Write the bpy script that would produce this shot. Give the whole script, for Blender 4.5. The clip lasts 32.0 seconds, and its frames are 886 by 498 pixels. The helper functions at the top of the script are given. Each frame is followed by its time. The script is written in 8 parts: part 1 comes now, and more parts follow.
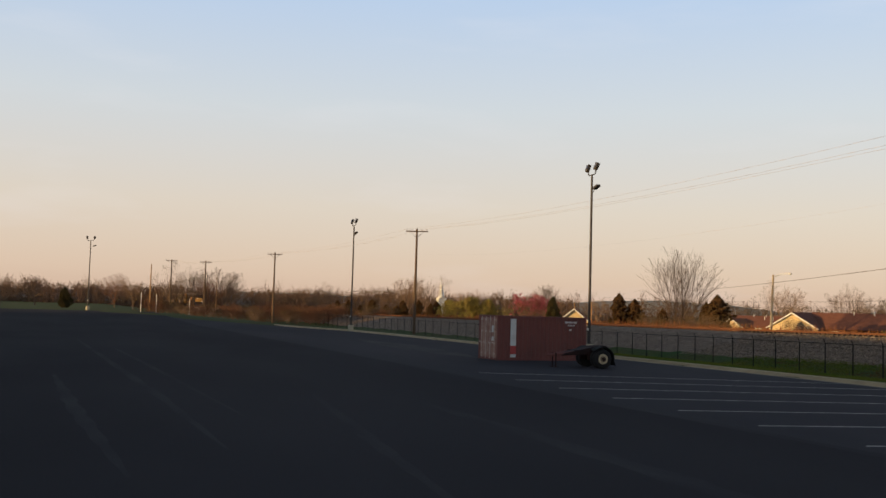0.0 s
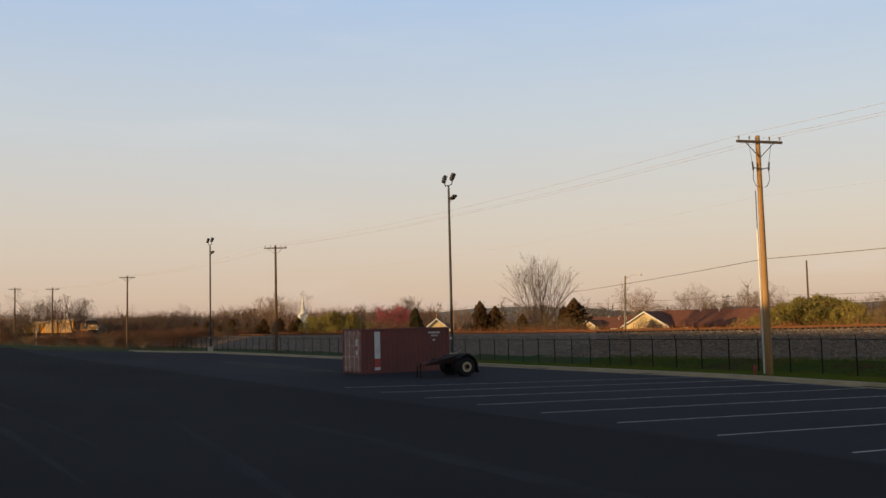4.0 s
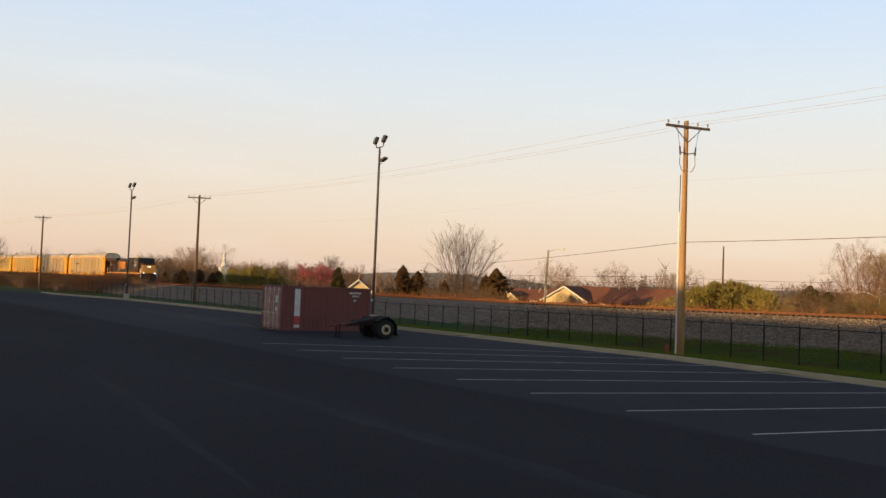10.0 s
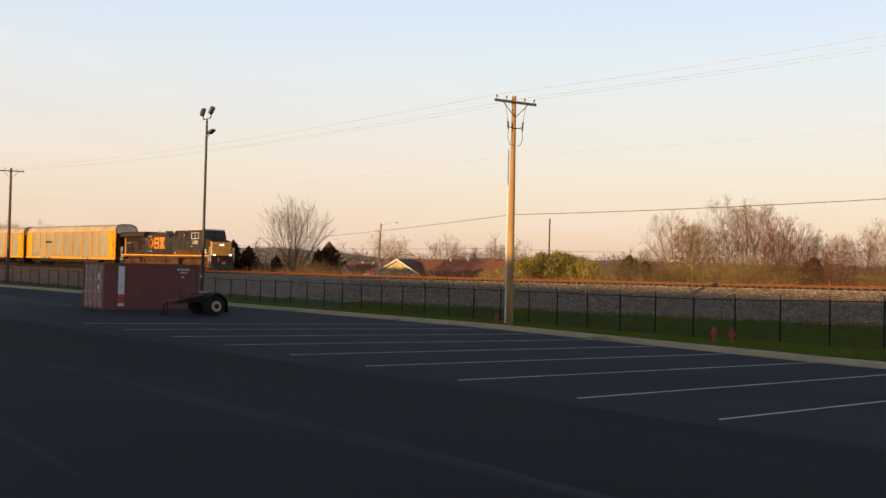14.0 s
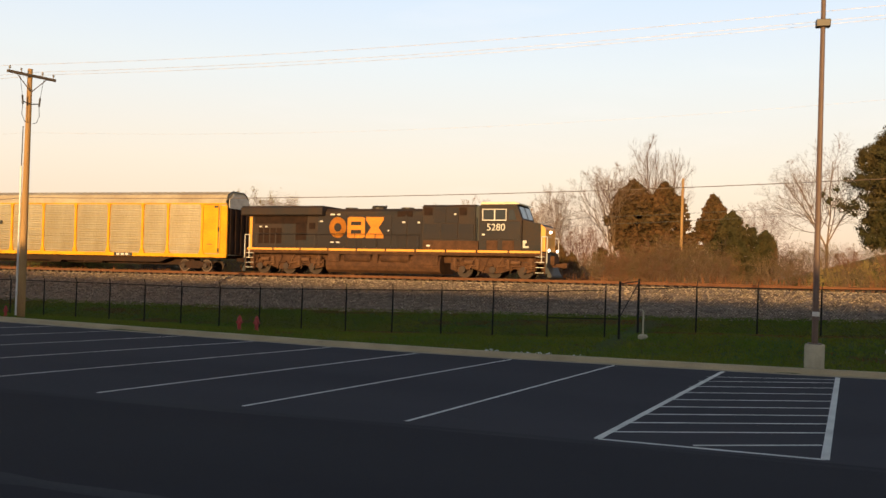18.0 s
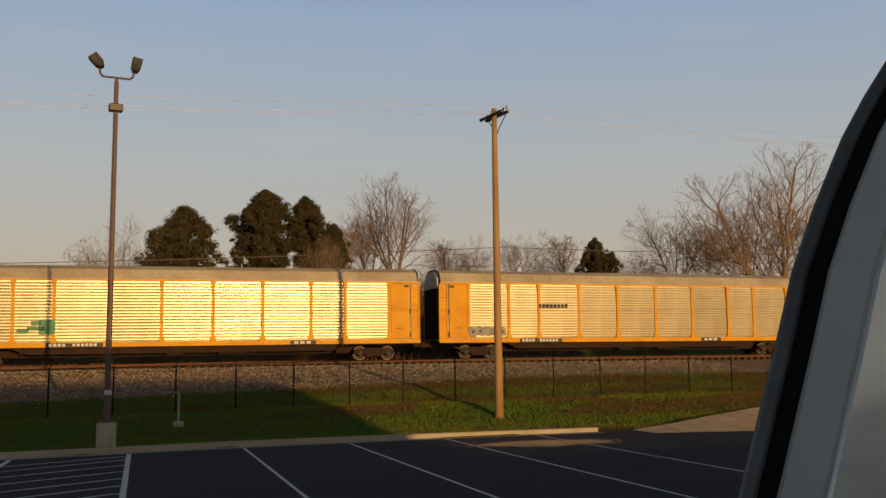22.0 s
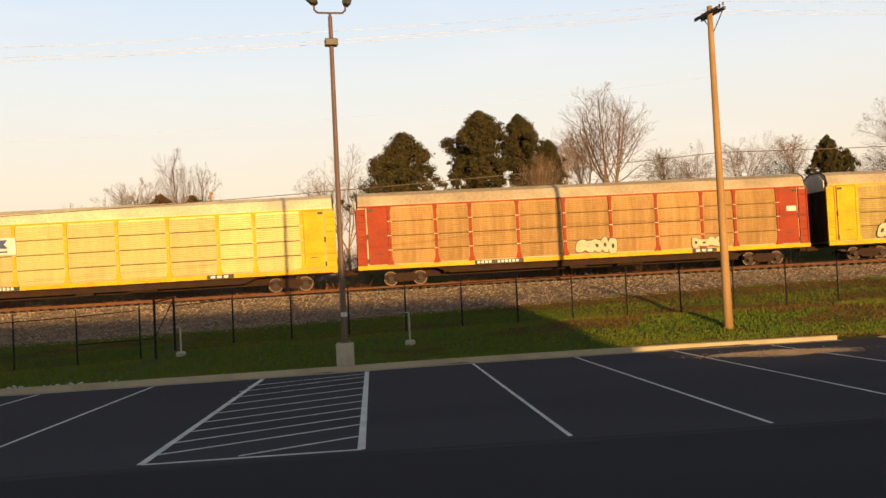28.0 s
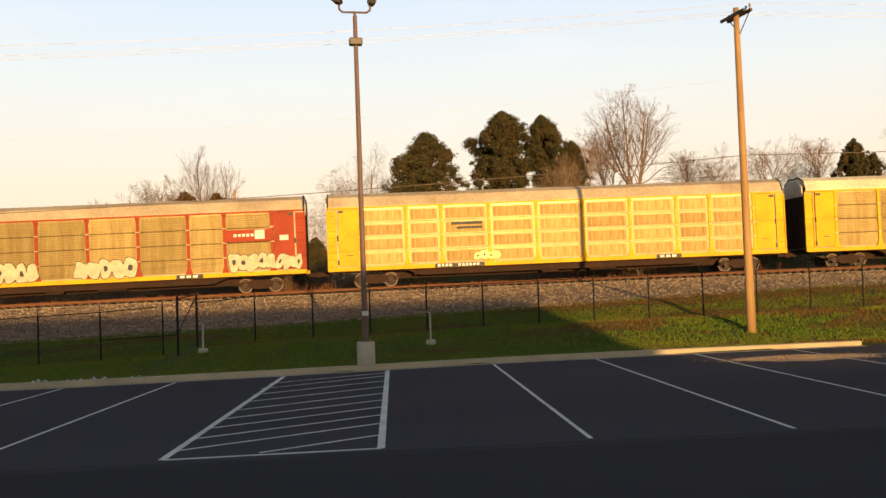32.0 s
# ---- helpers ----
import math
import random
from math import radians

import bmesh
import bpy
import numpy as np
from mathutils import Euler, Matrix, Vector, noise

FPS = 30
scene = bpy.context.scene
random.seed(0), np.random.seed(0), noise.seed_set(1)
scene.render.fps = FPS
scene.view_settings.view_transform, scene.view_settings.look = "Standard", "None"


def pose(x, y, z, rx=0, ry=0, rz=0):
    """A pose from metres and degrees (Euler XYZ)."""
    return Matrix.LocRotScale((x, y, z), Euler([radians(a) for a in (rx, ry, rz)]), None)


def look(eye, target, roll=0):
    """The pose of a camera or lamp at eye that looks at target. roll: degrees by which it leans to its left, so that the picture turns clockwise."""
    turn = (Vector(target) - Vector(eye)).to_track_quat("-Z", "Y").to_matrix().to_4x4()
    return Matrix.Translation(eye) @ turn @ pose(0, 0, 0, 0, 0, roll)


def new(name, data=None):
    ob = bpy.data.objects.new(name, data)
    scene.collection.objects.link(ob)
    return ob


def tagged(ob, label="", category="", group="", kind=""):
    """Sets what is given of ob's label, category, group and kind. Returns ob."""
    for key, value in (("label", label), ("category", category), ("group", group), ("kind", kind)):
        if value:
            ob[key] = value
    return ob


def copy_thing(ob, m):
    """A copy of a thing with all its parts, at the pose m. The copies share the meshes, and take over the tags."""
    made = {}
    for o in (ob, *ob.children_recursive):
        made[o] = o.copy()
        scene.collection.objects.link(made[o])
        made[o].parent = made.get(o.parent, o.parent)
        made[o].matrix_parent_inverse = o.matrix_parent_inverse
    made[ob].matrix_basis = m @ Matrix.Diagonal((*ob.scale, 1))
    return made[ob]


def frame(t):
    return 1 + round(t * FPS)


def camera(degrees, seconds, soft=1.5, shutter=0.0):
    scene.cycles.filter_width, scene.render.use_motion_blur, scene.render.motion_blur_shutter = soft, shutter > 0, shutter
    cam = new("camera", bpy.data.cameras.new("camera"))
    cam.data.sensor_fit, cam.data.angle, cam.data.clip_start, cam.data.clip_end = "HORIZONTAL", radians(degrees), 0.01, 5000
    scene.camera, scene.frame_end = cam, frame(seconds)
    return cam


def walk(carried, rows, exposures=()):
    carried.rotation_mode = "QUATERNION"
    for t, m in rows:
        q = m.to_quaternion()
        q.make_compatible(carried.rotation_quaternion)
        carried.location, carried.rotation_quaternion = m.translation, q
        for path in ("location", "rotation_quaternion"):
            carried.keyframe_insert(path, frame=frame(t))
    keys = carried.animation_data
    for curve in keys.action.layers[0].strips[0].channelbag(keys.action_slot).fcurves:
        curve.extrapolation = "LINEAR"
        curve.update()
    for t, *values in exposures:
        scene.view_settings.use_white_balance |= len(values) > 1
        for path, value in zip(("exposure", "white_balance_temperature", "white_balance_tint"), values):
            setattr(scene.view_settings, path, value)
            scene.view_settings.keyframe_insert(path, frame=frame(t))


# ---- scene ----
cam = camera(49.03, 32.0, 1.5, 0.0)
EYE_Z = 2.93
# seconds, yaw, pitch, roll; the eye stands in the cab of a parked truck
VIEW = [
    (0.0, 71.53, 3.48, -1.61), (0.5, 71.39, 3.46, -1.53), (1.0, 71.30, 3.44, -1.61), (1.5, 70.84, 3.41, -1.61), (2.0, 69.21, 3.14, -1.68),
    (2.5, 67.98, 1.75, -0.45), (3.0, 67.02, 2.31, -0.34), (3.5, 65.52, 3.56, -0.16), (4.0, 63.48, 4.26, 1.30), (4.5, 59.94, -0.32, 0.27),
    (5.5, 60.90, 0.60, -0.90), (6.5, 62.09, 1.76, -1.79), (7.0, 62.27, 1.78, -1.58), (7.5, 62.16, 2.17, -2.30), (8.0, 61.26, 2.07, -2.13),
    (8.5, 61.28, 2.11, -2.26), (9.0, 61.07, 2.08, -2.45), (9.5, 60.36, 2.48, -2.64), (10.0, 58.90, 2.19, -2.35), (10.5, 58.65, 2.35, -2.36),
    (11.0, 57.35, 1.84, -1.81), (11.5, 55.92, 1.45, -1.58), (12.0, 55.06, 1.27, -1.50), (12.5, 54.78, 1.37, -1.66), (13.0, 53.84, 1.37, -1.35),
    (13.5, 51.60, 1.14, -1.27), (14.5, 46.70, 0.90, -1.80), (15.5, 41.42, 0.55, -2.07), (16.0, 37.52, -0.11, -1.74), (16.5, 34.50, 0.22, -1.76),
    (17.0, 30.15, 0.56, -1.89), (17.5, 24.92, 0.85, -2.37), (18.0, 21.71, 1.15, -1.94), (18.5, 16.88, 2.02, -1.72), (19.0, 11.99, 2.76, -1.02),
    (19.5, 7.79, 3.31, -0.47), (20.0, 3.18, 3.57, 0.29), (20.5, -6.60, 3.70, 0.68), (21.0, -16.60, 4.98, -0.54), (21.5, -19.46, 4.98, 1.00),
    (22.0, -18.21, 6.32, 0.47), (22.5, -16.75, 5.39, 1.00), (23.0, -12.69, 4.92, 2.39), (23.5, -11.27, 4.91, 2.83), (24.0, -10.59, 6.12, 2.99),
    (24.5, -7.03, 5.54, 3.00), (25.0, -6.24, 1.52, 3.05), (25.5, -7.82, 0.55, 2.96), (26.0, -7.36, 1.72, 2.08), (26.5, -6.40, 1.35, 2.55),
    (27.5, -5.60, 1.60, 2.75), (28.5, -5.05, 1.82, 2.83), (29.0, -5.18, 1.43, 2.84), (29.5, -4.84, 1.18, 2.66), (30.0, -4.80, 1.41, 2.25),
    (30.5, -4.24, 1.55, 2.24), (31.0, -4.22, 1.60, 2.33), (31.5, -4.16, 1.75, 2.28), (32.0, -3.98, 1.81, 2.07)]
walk(cam, [(t, pose(0, 0, EYE_Z, 90 + p, r, y)) for t, y, p, r in VIEW],
     [(0.0, 0.15, 6250, 11), (3.0, 0.15, 6250, 11), (4.0, 0.02, 6250, 11), (6.5, 0.35, 6300, 11), (13.5, 0.4, 6300, 11), (16.0, 0.55, 6400, 11), (19.0, 0.5, 6600, 12), (20.0, 0.4, 6650, 13), (21.0, -0.2, 6450, 11), (22.0, -0.55, 6450, 11), (23.0, -0.42, 6450, 11), (24.0, -0.14, 6800, 16), (24.5, -0.05, 6900, 16), (25.0, 0.02, 6950, 16), (25.5, 0.3, 6850, 14), (26.0, 0.48, 6800, 13), (28.0, 0.47, 6850, 12), (29.0, 0.48, 6850, 12), (30.0, 0.40, 6850, 12), (31.0, 0.53, 6850, 12), (32.0, 0.55, 6850, 12)])

# ---- light ----
SUN_AZ, SUN_EL = 8.5, 5.2  # degrees to the right of straight behind the eye, and above the horizon
world = bpy.data.worlds.new("sky")
scene.world = world
world.use_nodes = True
wn = world.node_tree.nodes
sky = wn.new("ShaderNodeTexSky")
sky.sky_type, sky.sun_disc = "NISHITA", False
sky.sun_elevation, sky.sun_rotation = radians(SUN_EL), radians(180 - SUN_AZ)
sky.air_density, sky.dust_density, sky.ozone_density, sky.altitude = 1.0, 1.6, 1.0, 150
# the low haze away from the sun: a gradient over height, laid over the physical sky
geo, sep, ramp, skymix = wn.new("ShaderNodeTexCoord"), wn.new("ShaderNodeSeparateXYZ"), wn.new("ShaderNodeValToRGB"), wn.new("ShaderNodeMix")
world.node_tree.links.new(geo.outputs["Generated"], sep.inputs[0])
world.node_tree.links.new(sep.outputs["Z"], ramp.inputs[0])
stops = [(0.0, (0.66, 0.46, 0.34)), (0.03, (0.71, 0.53, 0.40)), (0.10, (0.72, 0.61, 0.50)), (0.20, (0.64, 0.66, 0.66)), (0.34, (0.46, 0.60, 0.80)), (0.46, (0.20, 0.27, 0.37)), (0.65, (0.06, 0.09, 0.13)), (1.0, (0.03, 0.05, 0.075))]
ramp.color_ramp.elements[0].position, ramp.color_ramp.elements[0].color = stops[0][0], (*stops[0][1], 1)
ramp.color_ramp.elements[1].position, ramp.color_ramp.elements[1].color = stops[-1][0], (*stops[-1][1], 1)
for p, c in stops[1:-1]:
    ramp.color_ramp.elements.new(p).color = (*c, 1)
scale = wn.new("ShaderNodeVectorMath")
scale.operation = "SCALE"
scale.inputs["Scale"].default_value = 0.20
world.node_tree.links.new(sky.outputs["Color"], scale.inputs[0])
skymix.data_type = "RGBA"
skymix.inputs["Factor"].default_value = 0.85
world.node_tree.links.new(scale.outputs[0], skymix.inputs["A"])
world.node_tree.links.new(ramp.outputs["Color"], skymix.inputs["B"])
# faint streaks of high cirrus
stretch, streak, veil, cirrus = wn.new("ShaderNodeMapping"), wn.new("ShaderNodeTexNoise"), wn.new("ShaderNodeMapRange"), wn.new("ShaderNodeMix")
stretch.inputs["Scale"].default_value, stretch.inputs["Rotation"].default_value = (5, 5, 26), (0.0, 0.5, 0.3)
streak.inputs["Scale"].default_value, streak.inputs["Detail"].default_value = 1.0, 6
veil.inputs["From Min"].default_value, veil.inputs["From Max"].default_value, veil.inputs["To Max"].default_value = 0.54, 0.85, 0.22
veil.clamp = True
cirrus.data_type = "RGBA"
cirrus.inputs["B"].default_value = (0.78, 0.74, 0.72, 1)
world.node_tree.links.new(geo.outputs["Generated"], stretch.inputs["Vector"])
world.node_tree.links.new(stretch.outputs["Vector"], streak.inputs["Vector"])
world.node_tree.links.new(streak.outputs["Fac"], veil.inputs["Value"])
world.node_tree.links.new(veil.outputs[0], cirrus.inputs["Factor"])
world.node_tree.links.new(skymix.outputs["Result"], cirrus.inputs["A"])
world.node_tree.links.new(cirrus.outputs["Result"], wn["Background"].inputs["Color"])
wn["Background"].inputs["Strength"].default_value = 1.0
sun = new("sun", bpy.data.lights.new("sun", "SUN"))
sun.data.energy, sun.data.angle, sun.data.color = 4.9, radians(0.6), (1.0, 0.64, 0.26)
sun.matrix_world = look((40 * math.sin(radians(SUN_AZ)), -40, 40 * math.tan(radians(SUN_EL)) + 3), (0, 0, 3))


# ---- materials ----
def material(name, colour, rough=0.8, metal=0.0, second=None, scale=1.5, fine=18.0, bump=0.15, amount=0.5, by_object=0.0, glow=0.0, spec=None, stretch=(1, 1, 1), coords="Object", by_island=0.0):
    """Two colours mixed by a coarse and a fine noise, with a fine relief."""
    m = bpy.data.materials.new(name)
    m.use_nodes = True
    n, ln = m.node_tree.nodes, m.node_tree.links
    b = n["Principled BSDF"]
    b.inputs["Roughness"].default_value, b.inputs["Metallic"].default_value = rough, metal
    b.inputs["Specular IOR Level"].default_value = spec if spec is not None else (0.12 if rough >= 0.8 else 0.5)
    second = second or [c * 0.6 for c in colour]
    co, mp = n.new("ShaderNodeTexCoord"), n.new("ShaderNodeMapping")
    mp.inputs["Scale"].default_value = stretch
    ln.new(co.outputs[coords], mp.inputs["Vector"])
    a, f = n.new("ShaderNodeTexNoise"), n.new("ShaderNodeTexNoise")
    a.inputs["Scale"].default_value, a.inputs["Detail"].default_value = scale, 5
    f.inputs["Scale"].default_value, f.inputs["Detail"].default_value = fine, 4
    for x in (a, f):
        ln.new(mp.outputs["Vector"], x.inputs["Vector"])
    add = n.new("ShaderNodeMath")
    add.operation = "MULTIPLY_ADD"
    ln.new(f.outputs["Fac"], add.inputs[0])
    add.inputs[1].default_value = 0.6
    ln.new(a.outputs["Fac"], add.inputs[2])
    rng = n.new("ShaderNodeMapRange")
    rng.inputs["From Min"].default_value, rng.inputs["From Max"].default_value = 0.55, 1.05
    rng.inputs["To Max"].default_value = amount * 2
    rng.clamp = True
    ln.new(add.outputs[0], rng.inputs["Value"])
    mix = n.new("ShaderNodeMix")
    mix.data_type = "RGBA"
    mix.inputs["A"].default_value, mix.inputs["B"].default_value = (*colour, 1), (*second, 1)
    ln.new(rng.outputs[0], mix.inputs["Factor"])
    out = mix.outputs["Result"]
    if by_object:
        info, hsv, mr = n.new("ShaderNodeObjectInfo"), n.new("ShaderNodeHueSaturation"), n.new("ShaderNodeMapRange")
        mr.inputs["To Min"].default_value, mr.inputs["To Max"].default_value = 1 - by_object, 1 + by_object
        ln.new(info.outputs["Random"], mr.inputs["Value"])
        ln.new(mr.outputs[0], hsv.inputs["Value"])
        ln.new(out, hsv.inputs["Color"])
        out = hsv.outputs["Color"]
    if by_island:
        gm, hs, mr2 = n.new("ShaderNodeNewGeometry"), n.new("ShaderNodeHueSaturation"), n.new("ShaderNodeMapRange")
        mr2.inputs["To Min"].default_value, mr2.inputs["To Max"].default_value = 1 - by_island, 1 + by_island
        ln.new(gm.outputs["Random Per Island"], mr2.inputs["Value"])
        ln.new(mr2.outputs[0], hs.inputs["Value"])
        ln.new(out, hs.inputs["Color"])
        out = hs.outputs["Color"]
    ln.new(out, b.inputs["Base Color"])
    if bump:
        bp = n.new("ShaderNodeBump")
        bp.inputs["Strength"].default_value, bp.inputs["Distance"].default_value = bump, 0.02
        ln.new(f.outputs["Fac"], bp.inputs["Height"])
        ln.new(bp.outputs["Normal"], b.inputs["Normal"])
    if glow:
        b.inputs["Emission Color"].default_value = (*colour, 1)
        b.inputs["Emission Strength"].default_value = glow
    return m


ASPHALT = material("asphalt", (0.049, 0.045, 0.050), 0.95, 0, (0.078, 0.070, 0.075), 0.10, 60, 0.4, 0.5, spec=0.03, stretch=(0.35, 1, 1))
ASPHALT_AISLE = material("sealed_asphalt", (0.035, 0.032, 0.035), 0.95, 0, (0.056, 0.051, 0.054), 0.10, 60, 0.4, 0.5, spec=0.03, stretch=(0.35, 1, 1))
PAINT_LINE = material("line_paint", (0.80, 0.76, 0.68), 0.8, 0, (0.50, 0.47, 0.42), 1.2, 30, 0.1, 0.45)
CONCRETE = material("concrete", (0.47, 0.38, 0.245), 0.9, 0, (0.34, 0.27, 0.17), 0.8, 25, 0.3)
GRASS = material("grass_ground", (0.034, 0.080, 0.012), 0.95, 0, (0.085, 0.065, 0.014), 0.22, 9, 0.5, 0.45)
FIELD = material("field", (0.09, 0.075, 0.035), 0.95, 0, (0.06, 0.085, 0.03), 0.03, 1.2, 0.3)
BALLAST = material("ballast", (0.34, 0.25, 0.175), 0.95, 0, (0.15, 0.10, 0.07), 2.0, 14, 1.0, 0.6)
RAIL = material("rail_rust", (0.12, 0.05, 0.025), 0.8, 0.1, (0.18, 0.08, 0.04), 3, 30, 0.2)
TIE = material("tie_wood", (0.09, 0.065, 0.05), 0.9, 0, (0.05, 0.04, 0.03), 3, 30, 0.3)
POLE_WOOD = material("pole_wood", (0.42, 0.255, 0.11), 0.85, 0, (0.27, 0.15, 0.062), 1.2, 16, 0.4, stretch=(3, 3, 0.3))
POLE_METAL = material("bronze_steel", (0.105, 0.062, 0.045), 0.5, 0.2, (0.14, 0.085, 0.06), 2, 30, 0.05)
DARK_METAL = material("dark_metal", (0.035, 0.032, 0.03), 0.55, 0.5, (0.06, 0.05, 0.045), 4, 40, 0.1)
CAR_YELLOW = material("railcar_yellow", (0.70, 0.42, 0.012), 0.55, 0, (0.55, 0.29, 0.015), 0.8, 9, 0.1, 0.5, spec=0.15)
CAR_ORANGE = material("railcar_orange_yellow", (0.74, 0.36, 0.010), 0.55, 0, (0.58, 0.24, 0.012), 0.8, 9, 0.1, 0.5, spec=0.15)
CAR_PANEL = material("galvanised_slats", (0.66, 0.55, 0.34), 0.36, 0.65, (0.50, 0.38, 0.21), 0.7, 7, 0.05, 0.5, by_object=0.12, stretch=(1.4, 1.4, 0.5))
CAR_RIB = material("stained_galvanised", (0.39, 0.295, 0.115), 0.48, 0.3, (0.255, 0.175, 0.065), 1.6, 8, 0.08, 0.6, spec=0.2, by_object=0.15, stretch=(1.6, 1.6, 0.22))
CAR_TAN = material("tan_galvanised", (0.43, 0.335, 0.12), 0.42, 0.3, (0.30, 0.21, 0.07), 1.4, 8, 0.06, 0.55, by_object=0.12, stretch=(1.5, 1.5, 0.25), spec=0.3)
CAR_BROWN = material("brown_stained_galvanised", (0.42, 0.26, 0.105), 0.55, 0.2, (0.28, 0.16, 0.06), 1.6, 8, 0.08, 0.6, by_object=0.12, stretch=(1.6, 1.6, 0.22), spec=0.15)
CAR_BRIGHT = material("clean_galvanised", (0.52, 0.46, 0.19), 0.45, 0.3, (0.40, 0.33, 0.13), 1.2, 8, 0.1, 0.4, by_object=0.1, stretch=(1.5, 1.5, 0.3))
CAR_ROOF = material("railcar_roof", (0.52, 0.43, 0.29), 0.6, 0.15, (0.33, 0.25, 0.16), 0.5, 6, 0.15)
CAR_UNDER = material("railcar_underframe", (0.052, 0.026, 0.016), 0.9, 0.0, (0.028, 0.018, 0.014), 2, 16, 0.2)
CAR_RED = material("railcar_red", (0.34, 0.050, 0.018), 0.6, 0, (0.23, 0.036, 0.015), 0.8, 9, 0.1, spec=0.15)
LOCO_GREY = material("loco_dark_blue", (0.022, 0.023, 0.025), 0.6, 0.0, (0.05, 0.028, 0.018), 0.7, 9, 0.06, spec=0.15)
LOCO_SKIN = material("loco_glossy_door", (0.020, 0.021, 0.024), 0.29, 0.0, (0.040, 0.026, 0.018), 0.9, 9, 0.05, spec=0.26)
LOCO_BLACK = material("loco_dark_screen", (0.016, 0.010, 0.008), 0.9, 0.0, (0.035, 0.018, 0.012), 2, 16, 0.1)
LOCO_YELLOW = material("loco_yellow", (0.78, 0.33, 0.03), 0.5, 0, (0.6, 0.30, 0.04), 2, 18, 0.05)
LOCO_TRUCK = material("loco_running_gear", (0.048, 0.024, 0.015), 0.85, 0.0, (0.115, 0.055, 0.028), 2, 14, 0.3)
GLASS_DARK = material("dark_glass", (0.02, 0.025, 0.03), 0.08, 0.0, (0.03, 0.03, 0.03), 1, 4, 0.0)
CONTAINER_RED = material("container_red", (0.20, 0.052, 0.038), 0.6, 0, (0.14, 0.044, 0.034), 0.7, 12, 0.08)
RUBBER = material("tyre_rubber", (0.018, 0.018, 0.018), 0.85, 0, (0.03, 0.028, 0.026), 4, 40, 0.2)
WHITE = material("white_paint", (0.75, 0.75, 0.72), 0.6, 0, (0.55, 0.53, 0.48), 2, 20, 0.05)


# ---- shape helpers ----
def part(name, bm, mat, parent=None, label="", smooth=False, at=None):
    """Links a bmesh as one mesh object, under its thing where one is given."""
    me = bpy.data.meshes.new(name)
    bm.to_mesh(me)
    bm.free()
    for f in me.polygons:
        f.use_smooth = smooth
    for m in mat if isinstance(mat, (list, tuple)) else [mat]:
        me.materials.append(m)
    ob = new(name, me)
    if parent is not None:
        ob.parent = parent
    if at is not None:
        ob.matrix_basis = at
    return tagged(ob, label) if label else ob


def share(name, ob, parent, m, label=""):
    """Another object on the mesh of ob."""
    o = new(name, ob.data)
    o.parent, o.matrix_basis = parent, m
    return tagged(o, label) if label else o


def thing(name, m, label, category, group="", kind=""):
    ob = new(name)
    ob.empty_display_size = 0.2
    ob.matrix_basis = m
    return tagged(ob, label, category, group, kind)


def box(bm, x0, x1, y0, y1, z0, z1, bevel=0.0, mi=0):
    v = [bm.verts.new((x, y, z)) for x in (x0, x1) for y in (y0, y1) for z in (z0, z1)]
    fs = [bm.faces.new([v[i] for i in q]) for q in ((0, 1, 3, 2), (4, 6, 7, 5), (0, 4, 5, 1), (2, 3, 7, 6), (0, 2, 6, 4), (1, 5, 7, 3))]
    for f in fs:
        f.material_index = mi
    if bevel:
        es = list({e for f in fs for e in f.edges})
        bmesh.ops.bevel(bm, geom=es, offset=bevel, segments=1, affect="EDGES")
    return bm


def tube(bm, a, b, r0, r1=None, n=8, caps=True, mi=0):
    """A tapered round bar from a to b."""
    a, b, r1 = Vector(a), Vector(b), r0 if r1 is None else r1
    d = (b - a).normalized()
    u = d.orthogonal().normalized()
    w = d.cross(u)
    ring = []
    for p, r in ((a, r0), (b, r1)):
        ring.append([bm.verts.new(p + r * (math.cos(2 * math.pi * i / n) * u + math.sin(2 * math.pi * i / n) * w)) for i in range(n)])
    for i in range(n):
        bm.faces.new((ring[0][i], ring[0][(i + 1) % n], ring[1][(i + 1) % n], ring[1][i])).material_index = mi
    if caps:
        bm.faces.new(ring[0][::-1]).material_index = mi
        bm.faces.new(ring[1]).material_index = mi
    return bm


def lathe(bm, profile, n=24, axis="z", mi=0):
    """Turns (radius, height) pairs round an axis."""
    rings = []
    for r, h in profile:
        ring = []
        for i in range(n):
            a = 2 * math.pi * i / n
            p = (r * math.cos(a), r * math.sin(a), h)
            ring.append(bm.verts.new(p if axis == "z" else (p[0], h, p[1])))
        rings.append(ring)
    for p, q in zip(rings, rings[1:]):
        for i in range(n):
            bm.faces.new((p[i], p[(i + 1) % n], q[(i + 1) % n], q[i])).material_index = mi
    bm.faces.new(rings[0][::-1]).material_index = mi
    bm.faces.new(rings[-1]).material_index = mi
    return bm


def prism(bm, outline, y0, y1, mi=0):
    """A flat outline of (x, z) pairs drawn out from y0 to y1."""
    a = [bm.verts.new((x, y0, z)) for x, z in outline]
    b = [bm.verts.new((x, y1, z)) for x, z in outline]
    n = len(outline)
    for i in range(n):
        bm.faces.new((a[i], a[(i + 1) % n], b[(i + 1) % n], b[i])).material_index = mi
    bm.faces.new(a[::-1]).material_index = mi
    bm.faces.new(b).material_index = mi
    return bm


